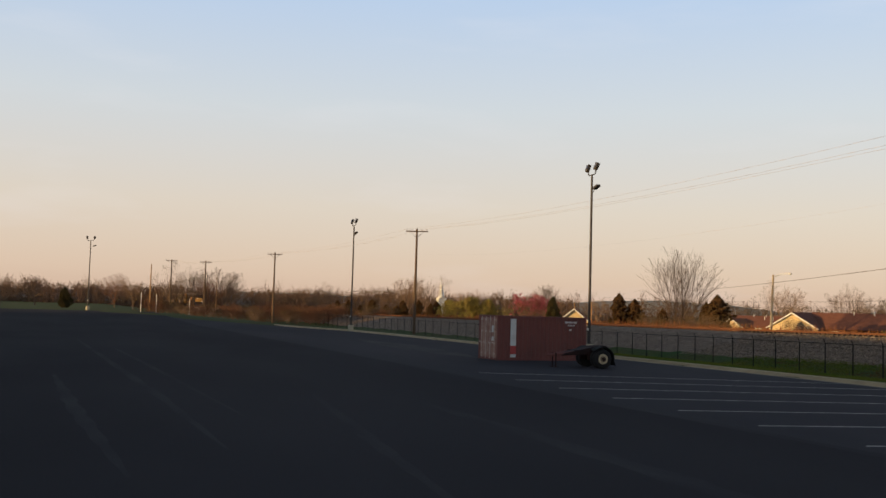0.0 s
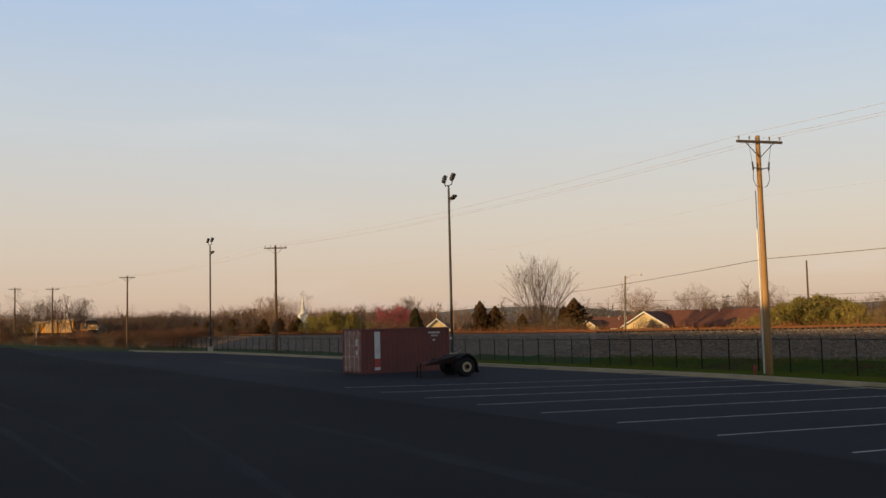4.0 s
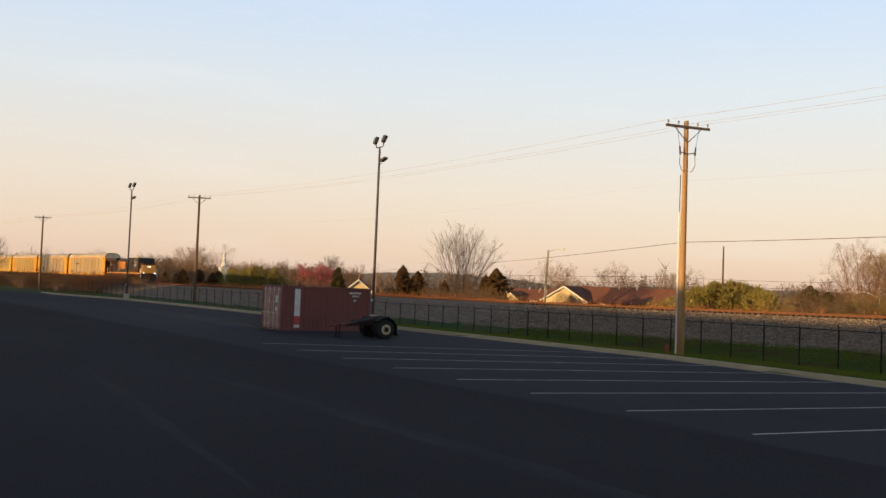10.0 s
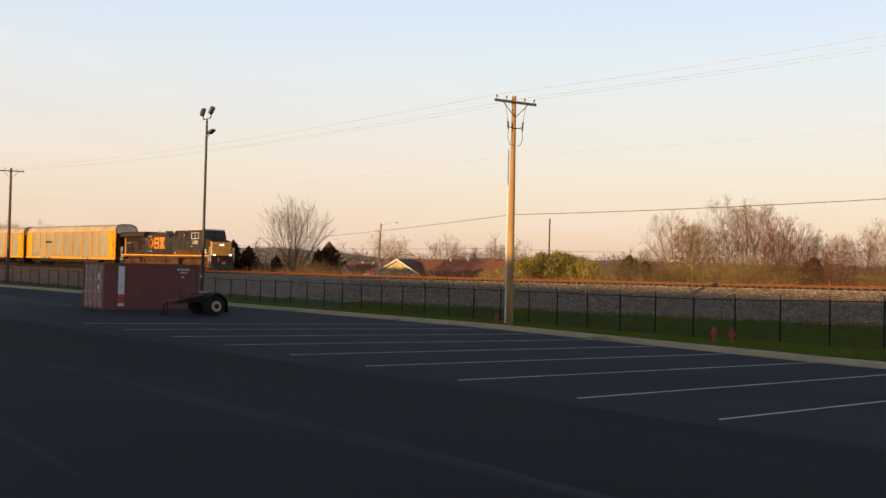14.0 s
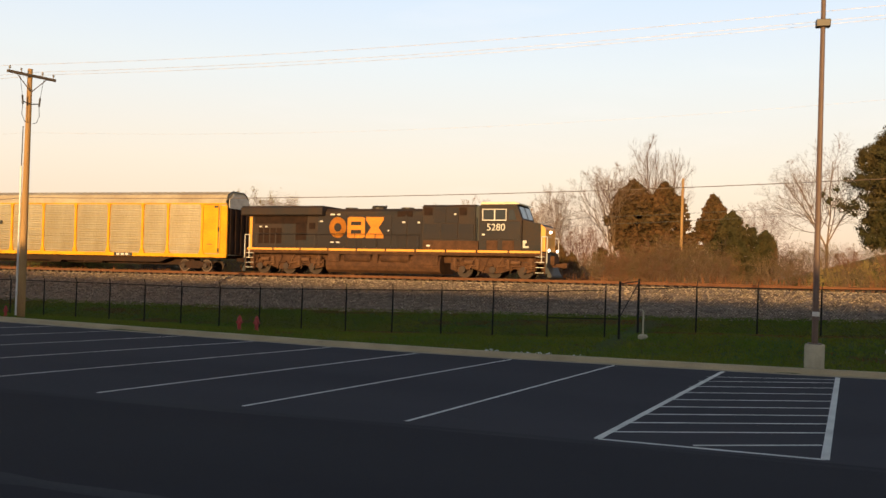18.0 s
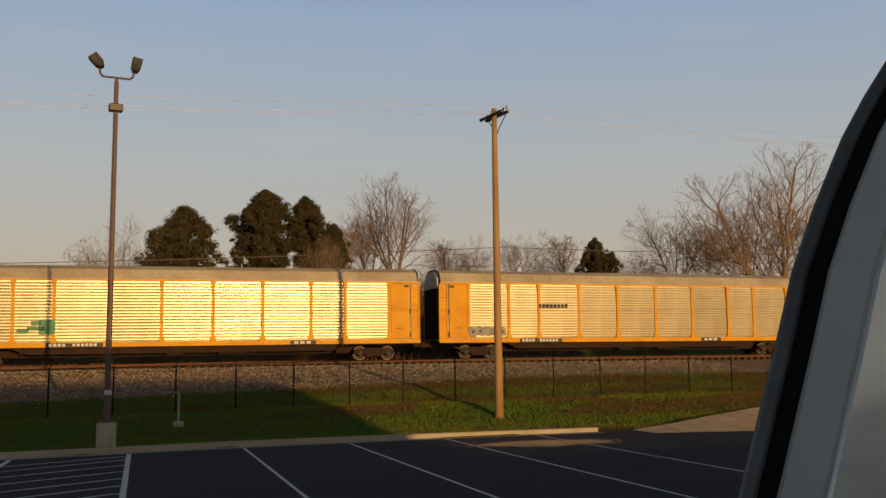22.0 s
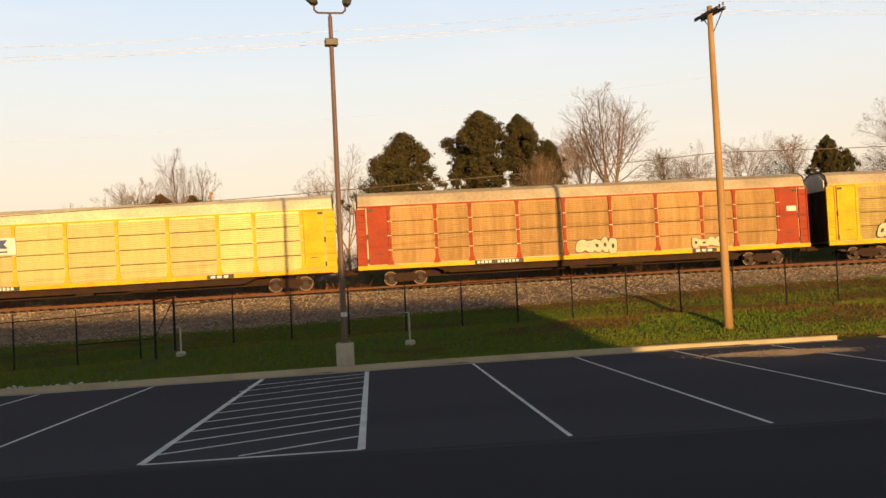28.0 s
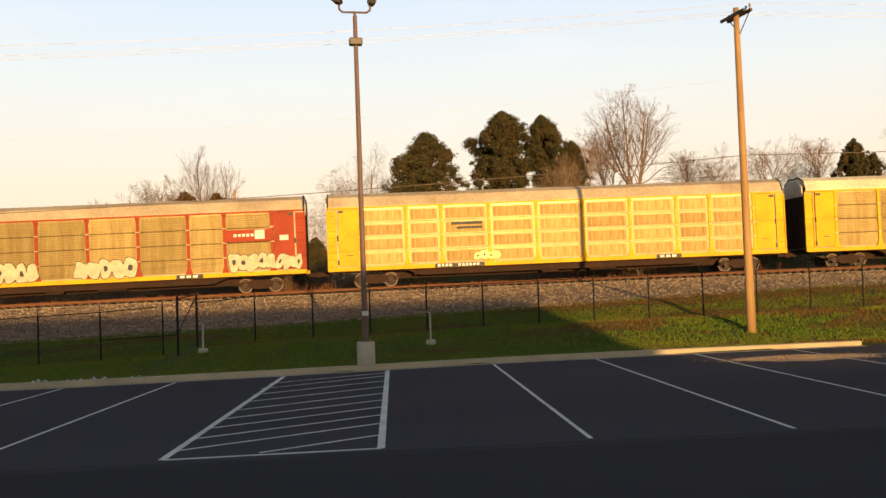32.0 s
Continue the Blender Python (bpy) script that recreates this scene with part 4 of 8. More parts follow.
def locomotive():
    """A six-axle road locomotive; its front coupler face is at the origin, it stretches to -x."""
    lo = thing("diesel_locomotive", pose(0, 0, 0), "dark grey-blue freight locomotive with yellow stripe and nose", "locomotive")
    wob = random.Random(4)
    bm = B()
    box(bm, -21.7, -0.95, -1.5, 1.5, 1.42, 1.62, 0.02)
    box(bm, -21.9, -0.7, -0.6, 0.6, 0.9, 1.45)
    part("underframe", bm, LOCO_TRUCK, lo)
    for sgn in (-1, 1):
        for k in range(10):
            bm = B()
            box(bm, -21.55 + k * 2.03, -19.64 + k * 2.03, sgn * 1.53 - 0.03, sgn * 1.53 + 0.03, 1.57, 1.71, 0.008)
            part("side_stripe", bm, LOCO_YELLOW, lo, "yellow sill stripe")
    # long hood with the overhanging radiator at its rear
    bm = B()
    prism_x(bm, [(-1.0, 1.62), (-1.0, 3.98), (1.0, 3.98), (1.0, 1.62)], -21.5, -16.0)
    prism_x(bm, [(-1.0, 1.62), (-1.0, 4.28), (-0.78, 4.48), (0.78, 4.48), (1.0, 4.28), (1.0, 1.62)], -15.998, -9.08)
    hood = part("long_hood", bm, LOCO_GREY, lo)
    bm = B()
    prism_x(bm, [(-1.42, 3.98), (-1.5, 4.06), (-1.5, 4.50), (-1.32, 4.66), (1.32, 4.66), (1.5, 4.50), (1.5, 4.06), (1.42, 3.98)], -22.1, -16.02)
    part("radiator", bm, LOCO_GREY, lo, "overhanging dark radiator housing")
    bm = B()
    box(bm, -21.74, -21.51, -0.97, 0.97, 1.66, 3.92, 0.02)
    part("rear_panel", bm, LOCO_YELLOW, lo, "yellow rear end panel")

    def plate(name, mat, parent, xa, xb, za, zb, y, label="", tilt=0.0, t=0.02):
        bm = B()
        c = (xa + xb) / 2
        box(bm, xa - c, xb - c, -t, t, za, zb, 0.006)
        return part(name, bm, mat, parent, label, at=pose(c, y, 0, 0, 0, tilt))

    for sgn in (-1, 1):
        y = sgn * 1.012
        plate("radiator_screen", LOCO_BLACK, hood, -21.3, -17.35, 3.42, 3.96, y, "dark radiator screen")
        for xa, xb in ((-21.0, -20.68), (-20.58, -20.22), (-20.1, -19.72), (-19.64, -19.26)):
            plate("louvre_door", LOCO_BLACK, hood, xa, xb, 2.03, 3.12, y)
        plate("screen", LOCO_BLACK, hood, -18.2, -17.4, 2.27, 3.5, y, "dark wire screen")
        plate("screen", LOCO_BLACK, hood, -17.2, -16.75, 3.05, 3.5, y, "dark wire screen")
        for k in range(7):
            xa = -16.55 + k * 1.06
            plate("hood_door", LOCO_SKIN, hood, xa, xa + 1.02, 1.86, 4.05, sgn * 1.008, "", sgn * (2.0 + wob.uniform(-1.5, 1.5)))
            bm = B()
            tube(bm, (xa + 0.94, sgn * 1.04, 2.5), (xa + 0.94, sgn * 1.04, 2.72), 0.018, n=6)
            part("door_handle", bm, DARK_METAL, hood)
        plate("air_screen", LOCO_BLACK, hood, -10.9, -9.85, 3.92, 4.30, sgn * 1.02, "dark air intake screen")
        bm = B()
        tube(bm, (-20.9, sgn * 1.5, 2.72), (-9.3, sgn * 1.5, 2.72), 0.018, n=6)
        for k in range(9):
            tube(bm, (-20.9 + k * 1.45, sgn * 1.5, 1.66), (-20.9 + k * 1.45, sgn * 1.5, 2.72), 0.016, n=6)
        part("handrail", bm, DARK_METAL, lo)
    # equipment cabin between hood and cab
    bm = B()
    prism_x(bm, [(-1.32, 1.62), (-1.32, 4.55), (-1.15, 4.70), (1.15, 4.70), (1.32, 4.55), (1.32, 1.62)], -9.06, -5.56)
    cabin = part("equipment_cabin", bm, LOCO_GREY, lo)
    # a black block fills the gap behind the cab and stands for its shade
    bm = B()
    box(bm, -5.558, -5.27, -1.2, 1.2, 1.66, 4.60)
    part("cab_gap", bm, BLACK, lo, "black block for the shade in the gap behind the cab")
    for sgn in (-1, 1):
        for xa, xb in ((-8.95, -8.38), (-6.58, -6.12)):
            plate("air_screen", LOCO_BLACK, cabin, xa, xb, 4.0, 4.52, sgn * 1.33, "dark air intake screen")
        for xa, xb in ((-8.95, -7.85), (-7.8, -6.7), (-6.65, -5.65)):
            plate("cabinet_door", LOCO_SKIN, cabin, xa, xb, 2.42, 3.42, sgn * 1.332, "", sgn * (2.2 + wob.uniform(-1.2, 1.2)))
        for xa, xb in ((-8.3, -7.5), (-7.45, -6.65)):
            plate("upper_door", LOCO_SKIN, cabin, xa, xb, 3.5, 4.5, sgn * 1.332, "", sgn * (2.2 + wob.uniform(-1.5, 1.5)))
        plate("toolbox", LOCO_TRUCK, lo, -8.95, -5.3, 1.72, 2.32, sgn * 1.40, "rust-brown dusty walkway box", 0.0, 0.08)
        for x, z, w, yy in ((-20.95, 3.16, 0.2, 1.03), (-20.5, 3.16, 0.16, 1.03), (-16.4, 3.55, 0.22, 1.04), (-15.65, 4.02, 0.32, 1.04), (-15.15, 4.02, 0.22, 1.04), (-15.6, 2.1, 0.24, 1.04), (-15.2, 2.1, 0.24, 1.04), (-11.55, 2.92, 0.1, 1.04), (-10.55, 3.5, 0.22, 1.04), (-9.5, 3.48, 0.16, 1.04), (-6.95, 4.02, 0.16, 1.36), (-8.7, 1.92, 0.24, 1.50), (-5.05, 2.68, 0.18, 1.52), (-2.95, 2.9, 0.12, 1.52)):
            bm = B()
            box(bm, x, x + w, sgn * yy - 0.012, sgn * yy + 0.012, z, z + 0.10)
            part("placard", bm, STENCIL, lo, "small white placard")
    for xx in (-14.6, -12.7, -10.6):
        bm = B()
        tube(bm, (xx, 0, 4.48), (xx, 0, 4.60), 0.42, n=14)
        part("roof_fan", bm, DARK_METAL, lo)
    bm = B()
    box(bm, -13.0, -12.2, -0.3, 0.3, 4.48, 4.72, 0.03)
    part("exhaust_stack", bm, DARK_METAL, lo)
    for xx in (-12.9, -12.55, -12.2):
        bm = B()
        tube(bm, (xx, -0.35, 4.62), (xx + 0.28, -0.35, 4.68), 0.03, 0.07, n=8)
        part("horn", bm, DARK_METAL, lo)
    # cab and nose
    bm = B()
    prism(bm, [(-5.25, 1.62), (-5.25, 4.60), (-5.1, 4.70), (-2.95, 4.70), (-2.85, 4.62), (-2.55, 3.75), (-2.55, 1.62)], -1.5, 1.5)
    cab = part("cab", bm, LOCO_GREY, lo)
    bm = B()
    prism(bm, [(-5.22, 4.704), (-5.1, 4.84), (-3.0, 4.86), (-2.72, 4.74), (-2.72, 4.704)], -1.44, 1.44)
    part("cab_roof", bm, PALE_ROOF, cab, "pale sunlit cab roof")
    for sgn in (-1, 1):
        for xa, xb in ((-5.0, -4.30), (-4.22, -3.56)):
            bm = B()
            box(bm, xa, xb, sgn * 1.51 - 0.012, sgn * 1.51 + 0.012, 3.70, 4.35)
            part("cab_window", bm, GLASS_DARK, cab)
            bm = B()
            for q in ((xa - 0.05, xb + 0.05, 4.35, 4.40), (xa - 0.05, xb + 0.05, 3.64, 3.70), (xa - 0.05, xa, 3.70, 4.35), (xb, xb + 0.05, 3.70, 4.35)):
                box(bm, q[0], q[1], sgn * 1.52 - 0.02, sgn * 1.52 + 0.02, q[2], q[3])
            part("window_frame", bm, STENCIL, cab)
        bm = B()
        prism(bm, [(-3.36, 3.70), (-3.36, 4.33), (-3.06, 4.33), (-2.88, 3.70)], sgn * 1.51 - 0.012, sgn * 1.51 + 0.012)
        part("quarter_window", bm, GLASS_DARK, cab)
        part("cab_number", text_mesh("5280", 0.42), STENCIL, cab, "pale road number", at=pose(-4.72, -1.575, 3.0, 0, 0, -1.2) if sgn < 0 else pose(-3.28, 1.575, 3.0, 0, 0, 181.2))
        plate("cab_side", LOCO_SKIN, cab, -5.2, -2.6, 2.42, 3.58, sgn * 1.50, "", sgn * 1.2, 0.03)
        for xa, xb in ((-4.75, -4.05), (-3.75, -3.0)):
            plate("access_door", LOCO_TRUCK, cab, xa, xb, 1.74, 2.35, sgn * 1.51, "rust-brown dusty access door")
        for k, (xa, xb, za, zb) in enumerate(((-2.52, -2.28, 2.22, 2.38), (-2.52, -2.38, 2.02, 2.22), (-2.52, -2.16, 1.9, 2.02))):
            bm = B()
            box(bm, xa, xb, sgn * 1.27 - 0.014, sgn * 1.27 + 0.014, za, zb)
            part("placard", bm, STENCIL, cab, "small white placard")
        bm = B()
        tube(bm, (-5.45, sgn * 1.4, 1.7), (-5.45, sgn * 1.4, 3.9), 0.03, n=6)
        part("grab_bar", bm, BLACK, cab)
    bm = B()
    for y in (-1.2, 0.1):
        bm.faces.new([bm.verts.new(p) for p in ((-2.82, y, 4.56), (-2.82, y + 1.1, 4.56), (-2.555, y + 1.1, 3.80), (-2.555, y, 3.80))])
    bmesh.ops.translate(bm, verts=bm.verts, vec=(0.016, 0, 0.006))
    part("windscreen", bm, GLASS_DARK, cab)
    bm = B()
    prism(bm, [(-2.55, 1.62), (-2.55, 3.72), (-1.38, 3.44), (-1.24, 3.3), (-1.24, 1.62)], -1.25, 1.25)
    nose = part("nose", bm, LOCO_GREY, lo)
    bm = B()
    prism(bm, [(-1.38, 1.7), (-1.40, 3.40), (-1.22, 3.28), (-1.12, 3.1), (-1.12, 1.7)], -1.262, 1.262)
    part("nose_front", bm, LOCO_YELLOW, nose, "yellow nose front")
    for y in (-0.16, 0.16):
        bm = B()
        tube(bm, (-1.13, y, 2.95), (-1.08, y, 2.95), 0.085, n=14)
        part("headlight", bm, LAMP_GLOW, nose, "lit white headlight")
    for y in (-1.05, 1.05):
        bm = B()
        tube(bm, (-0.95, y, 1.75), (-0.90, y, 1.75), 0.085, n=14)
        part("ditch_light", bm, LAMP_GLOW, lo, "lit white ditch light")
    # pilot, steps, handrails
    for xe, d in ((-0.95, 1), (-21.75, -1)):
        bm = B()
        box(bm, min(xe, xe - d * 0.08), max(xe, xe - d * 0.08), -1.5, 1.5, 0.35, 1.62)
        prism(bm, [(xe, 0.14), (xe, 0.75), (xe + d * 0.28, 0.22), (xe + d * 0.28, 0.14)], -1.35, 1.35)
        part("pilot", bm, BLACK, lo)
        bm = B()
        box(bm, min(xe, xe + d * 0.9), max(xe, xe + d * 0.9), -0.12, 0.12, 0.75, 0.98, 0.02)
        box(bm, min(xe + d * 0.6, xe + d * 0.95), max(xe + d * 0.6, xe + d * 0.95), -0.2, 0.2, 0.7, 1.04, 0.04)
        part("coupler", bm, LOCO_TRUCK, lo)
        for sgn in (-1, 1):
            for k in range(4):
                bm = B()
                box(bm, min(xe - d * 0.15, xe - d * 0.7), max(xe - d * 0.15, xe - d * 0.7), sgn * 1.42 - 0.13, sgn * 1.42 + 0.13, 0.38 + k * 0.32, 0.41 + k * 0.32)
                part("step", bm, STENCIL, lo, "pale metal step")
            bm = B()
            for px in (xe - d * 0.12, xe - d * 0.74):
                box(bm, px - 0.025, px + 0.025, sgn * 1.5 - 0.03, sgn * 1.5 + 0.03, 0.3, 1.62)
            part("step_frame", bm, LOCO_TRUCK, lo)
            bm = B()
            for px in (xe - d * 0.0, xe - d * 0.34):
                tube(bm, (px, sgn * 1.5, 1.0), (px, sgn * 1.5, 2.62), 0.028, n=6)
            tube(bm, (xe, sgn * 1.5, 2.62), (xe - d * 0.34, sgn * 1.5, 2.62), 0.028, n=6)
            tube(bm, (xe, sgn * 1.5, 2.62), (xe, sgn * 0.5, 2.62), 0.022, n=6)
            part("grab_rail", bm, STENCIL, lo, "pale grab rail")
    # fuel tank, air tanks, sill skirt
    bm = B()
    prism_x(bm, [(-1.44, 0.95), (-1.46, 0.62), (-1.32, 0.34), (-1.0, 0.17), (1.0, 0.17), (1.32, 0.34), (1.46, 0.62), (1.44, 0.95), (1.2, 1.3), (-1.2, 1.3)], -15.7, -7.8)
    part("fuel_tank", bm, LOCO_TRUCK, lo, "dusty brown fuel tank", smooth=False)
    for sgn in (-1, 1):
        for xa, xb in ((-14.45, -12.5), (-11.85, -9.85)):
            bm = B()
            tube(bm, (xa + 0.1, sgn * 1.36, 1.12), (xb - 0.1, sgn * 1.36, 1.12), 0.26, n=14)
            tube(bm, (xa, sgn * 1.36, 1.12), (xa + 0.1, sgn * 1.36, 1.12), 0.16, 0.26, n=14)
            tube(bm, (xb - 0.1, sgn * 1.36, 1.12), (xb, sgn * 1.36, 1.12), 0.26, 0.16, n=14)
            part("air_tank", bm, LOCO_TRUCK, lo, "dusty air tank", smooth=True)
        for xa, xb, za, zb in ((-9.6, -7.9, 0.72, 1.36), (-15.5, -14.7, 0.85, 1.38), (-12.35, -12.0, 0.8, 1.4)):
            bm = B()
            box(bm, xa, xb, sgn * 1.4 - 0.12, sgn * 1.4 + 0.12, za, zb, 0.03)
            part("side_box", bm, LOCO_TRUCK, lo)
        bm = B()
        box(bm, -21.4, -1.5, sgn * 1.38 - 0.05, sgn * 1.38 + 0.05, 1.36, 1.57, 0.01)
        part("sill_skirt", bm, LOCO_TRUCK, lo, "dusty brown sill skirt")
    for cx in (-18.7, -4.4):
        bm = B()
        for sgn in (-1, 1):
            prism(bm, [(cx - 2.75, 0.52), (cx - 2.75, 0.98), (cx - 1.4, 1.02), (cx - 1.0, 1.22), (cx + 1.0, 1.22), (cx + 1.4, 1.02), (cx + 2.75, 0.98), (cx + 2.75, 0.52), (cx + 2.2, 0.36), (cx + 1.4, 0.60), (cx + 0.5, 0.33), (cx - 0.5, 0.33), (cx - 1.4, 0.60), (cx - 2.2, 0.36)], sgn * 1.12 - 0.12, sgn * 1.12 + 0.12)
        fr = part("truck_frame", bm, LOCO_TRUCK, lo)
        for sgn in (-1, 1):
            for k in (-2.45, -0.98, 0.98, 2.45):
                bm = B()
                for j in range(4):
                    tube(bm, (cx + k, sgn * 1.30, 0.60 + j * 0.14), (cx + k, sgn * 1.30, 0.69 + j * 0.14), 0.15, n=10)
                tube(bm, (cx + k, sgn * 1.30, 0.58), (cx + k, sgn * 1.30, 1.2), 0.08, n=8)
                part("spring", bm, LOCO_DUST, fr, "dusty coil spring")
            for k in range(6):
                bm = B()
                x = cx - 2.4 + k * 0.88
                tube(bm, (x, sgn * 1.33, 0.32 + 0.12 * (k % 2)), (x + 0.40, sgn * 1.34, 1.30), 0.035, n=6)
                tube(bm, (x + 0.1, sgn * 1.36, 0.74), (x + 0.7, sgn * 1.36, 0.80), 0.06, n=6)
                part("brake_rigging", bm, LOCO_DUST if k % 2 else LOCO_TRUCK, fr)
            for k in (-1.5, 1.5):
                bm = B()
                tube(bm, (cx + k - 0.28, sgn * 1.36, 0.98), (cx + k + 0.28, sgn * 1.36, 0.98), 0.13, n=10)
                part("brake_cylinder", bm, LOCO_DUST, fr)
        for k in (-1.95, 0, 1.95):
            bm = B()
            for y in (-0.75, 0.75):
                tube(bm, (0, y - 0.07, 0), (0, y + 0.07, 0), 0.52, n=22)
            tube(bm, (0, -1.0, 0), (0, 1.0, 0), 0.1, n=8)
            for y in (-1.34, 1.2):
                tube(bm, (0, y, 0), (0, y + 0.14, 0), 0.21, n=12)
            part("wheelset", bm, WHEEL, fr, at=pose(cx + k, 0, 0.52))
    for sgn in (-1, 1):
        block_emblem(lo, "emblem_block", LOCO_ORANGE, -15.75, 2.45, 3.95, 1.45, sgn * 1.05, sgn * 1.0)
    # everything above the walkway is a little lower than the drawing
    for o in lo.children_recursive:
        if o.name.startswith("cab_number"):
            o.matrix_basis = pose(0, 0, -0.075) @ o.matrix_basis
        else:
            for v in o.data.vertices:
                v.co.z = v.co.z if v.co.z < 1.75 else 1.75 + (v.co.z - 1.75) * 0.945
    return lo


LOCO_ORANGE = material("loco_orange_yellow", (0.70, 0.26, 0.02), 0.3, 0, (0.48, 0.16, 0.02), 1.2, 10, 0.05, spec=0.3)
LOCO_DUST = material("loco_dusty_gear", (0.16, 0.08, 0.042), 0.9, 0.0, (0.09, 0.045, 0.026), 3, 16, 0.3)
LAMP_GLOW = material("lit_headlamp", (1.0, 0.92, 0.75), 0.3, 0, (1.0, 0.92, 0.75), 1, 4, 0.0, glow=4.0)
TRAIN = [locomotive()] + build_train()


# ---- the road beyond the track and the dump truck on it ----
ROAD = material("old_asphalt", (0.10, 0.095, 0.09), 0.95, 0, (0.07, 0.066, 0.062), 0.4, 20, 0.3, spec=0.05)
TRUCK_WHITE = material("truck_white", (0.72, 0.70, 0.66), 0.8, 0, (0.60, 0.57, 0.52), 2, 20, 0.03)
BOX_GREY = material("dump_body_grey", (0.22, 0.20, 0.215), 0.8, 0.0, (0.15, 0.135, 0.14), 1.2, 10, 0.08)
ROAD_Y = 80.0


def road():
    bm = B()
    rows = []
    for x in np.arange(-420, 440, 6.0):
        z = float(ground_z(x, ROAD_Y)) + 0.04
        rows.append([bm.verts.new((x, ROAD_Y + a, z + b)) for a, b in ((-3.6, -0.3), (-3.5, 0.0), (0, 0.05), (3.5, 0.0), (3.6, -0.3))])
    for p, q in zip(rows, rows[1:]):
        for i in range(4):
            bm.faces.new((p[i], q[i], q[i + 1], p[i + 1]))
    tagged(part("road", bm, ROAD), "two-lane asphalt road beyond the railway", "road", kind="structure")


def dump_truck():
    """A bonneted dump truck; its front bumper is at the origin and it heads towards -x."""
    tr = thing("dump_truck", pose(0, 0, 0), "white dump truck with a pale grey ribbed body", "truck")
    bm = B()
    box(bm, 0.3, 7.7, -0.45, 0.45, 0.72, 0.98)
    box(bm, 0.0, 0.18, -1.15, 1.15, 0.5, 0.85, 0.03)
    part("chassis", bm, DARK_METAL, tr)
    bm = B()
    prism(bm, [(0.15, 0.85), (0.2, 1.45), (0.4, 1.62), (1.75, 1.82), (1.75, 0.85)], -0.85, 0.85)
    bmesh.ops.bevel(bm, geom=bm.edges[:], offset=0.05, segments=2, affect="EDGES")
    part("hood", bm, TRUCK_WHITE, tr)
    bm = B()
    prism(bm, [(1.76, 0.75), (1.76, 1.85), (2.05, 2.65), (2.2, 2.75), (3.05, 2.78), (3.1, 2.7), (3.1, 0.75)], -1.05, 1.05)
    cab = part("cab", bm, TRUCK_WHITE, tr)
    bm = B()
    prism(bm, [(1.95, 2.79), (2.2, 2.95), (3.0, 2.98), (3.05, 2.79)], -0.95, 0.95)
    part("sun_visor", bm, TRUCK_WHITE, cab)
    for sgn in (-1, 1):
        bm = B()
        prism(bm, [(1.95, 1.75), (2.2, 2.5), (2.9, 2.5), (2.9, 1.75)], sgn * 1.06 - 0.01, sgn * 1.06 + 0.01)
        part("side_window", bm, GLASS_DARK, cab)
        bm = B()
        box(bm, 1.75, 1.88, sgn * 1.3 - 0.1, sgn * 1.3 + 0.1, 1.8, 2.4, 0.02)
        tube(bm, (1.85, sgn * 1.0, 2.1), (1.85, sgn * 1.25, 2.1), 0.02, n=6)
        part("mirror", bm, TRUCK_WHITE, cab)
        bm = B()
        pts = [(1.05 + 0.62 * math.cos(a), 0.52 + 0.62 * math.sin(a)) for a in np.linspace(0.1, 3.04, 9)]
        for (a, b), (c, e) in zip(pts, pts[1:]):
            bm.faces.new([bm.verts.new(p) for p in ((a, sgn * 0.8, b), (a, sgn * 1.2, b), (c, sgn * 1.2, e), (c, sgn * 0.8, e))])
        bmesh.ops.remove_doubles(bm, verts=bm.verts[:], dist=0.001)
        bmesh.ops.solidify(bm, geom=bm.faces[:], thickness=0.03)
        part("fender", bm, TRUCK_WHITE, tr)
    bm = B()
    bm.faces.new([bm.verts.new(p) for p in ((1.80, -0.9, 1.93), (1.80, 0.9, 1.93), (2.02, 0.9, 2.58), (2.02, -0.9, 2.58))])
    part("windscreen", bm, GLASS_DARK, cab)
    # dump body with upright ribs, a top rail and the tarp arm
    bm = B()
    prism_x(bm, [(-1.22, 1.15), (-1.22, 2.75), (1.22, 2.75), (1.22, 1.15)], 3.5, 7.8)
    body = part("dump_body", bm, BOX_GREY, tr, "pale grey dump body")
    for sgn in (-1, 1):
        bm = B()
        box(bm, 3.3, 7.85, sgn * 1.24 - 0.06, sgn * 1.24 + 0.06, 2.75, 2.90, 0.02)
        part("top_rail", bm, TRUCK_WHITE, body)
        for k in range(8):
            bm = B()
            box(bm, 3.55 + k * 0.59, 3.65 + k * 0.59, sgn * 1.24 - 0.05, sgn * 1.24 + 0.05, 1.15, 2.75)
            part("rib", bm, BOX_GREY, body)
        bm = B()
        tube(bm, (3.3, sgn * 1.3, 3.12), (4.0, sgn * 1.34, 3.0), 0.045, n=6)
        tube(bm, (4.0, sgn * 1.34, 3.0), (5.1, sgn * 1.34, 2.0), 0.045, n=6)
        part("tarp_arm", bm, TRUCK_WHITE, body)
    bm = B()
    box(bm, 7.8, 7.9, -1.25, 1.25, 1.1, 2.85, 0.02)
    part("tailgate", bm, BOX_GREY, body)
    for x, ys in ((1.05, (1.0,)), (5.7, (0.72, 1.05)), (7.0, (0.72, 1.05))):
        for sgn in (-1, 1):
            for y in ys:
                bm = B()
                lathe(bm, [(0.27, -0.13), (0.46, -0.14), (0.51, -0.09), (0.51, 0.09), (0.46, 0.14), (0.27, 0.13)], 20, axis="y")
                ty = part("wheel", bm, RUBBER, tr, at=pose(x, sgn * y, 0.51))
                bm = B()
                tube(bm, (0, -0.10, 0), (0, 0.10, 0), 0.268, n=16)
                part("rim", bm, WHITE, ty)
    return tr


road()
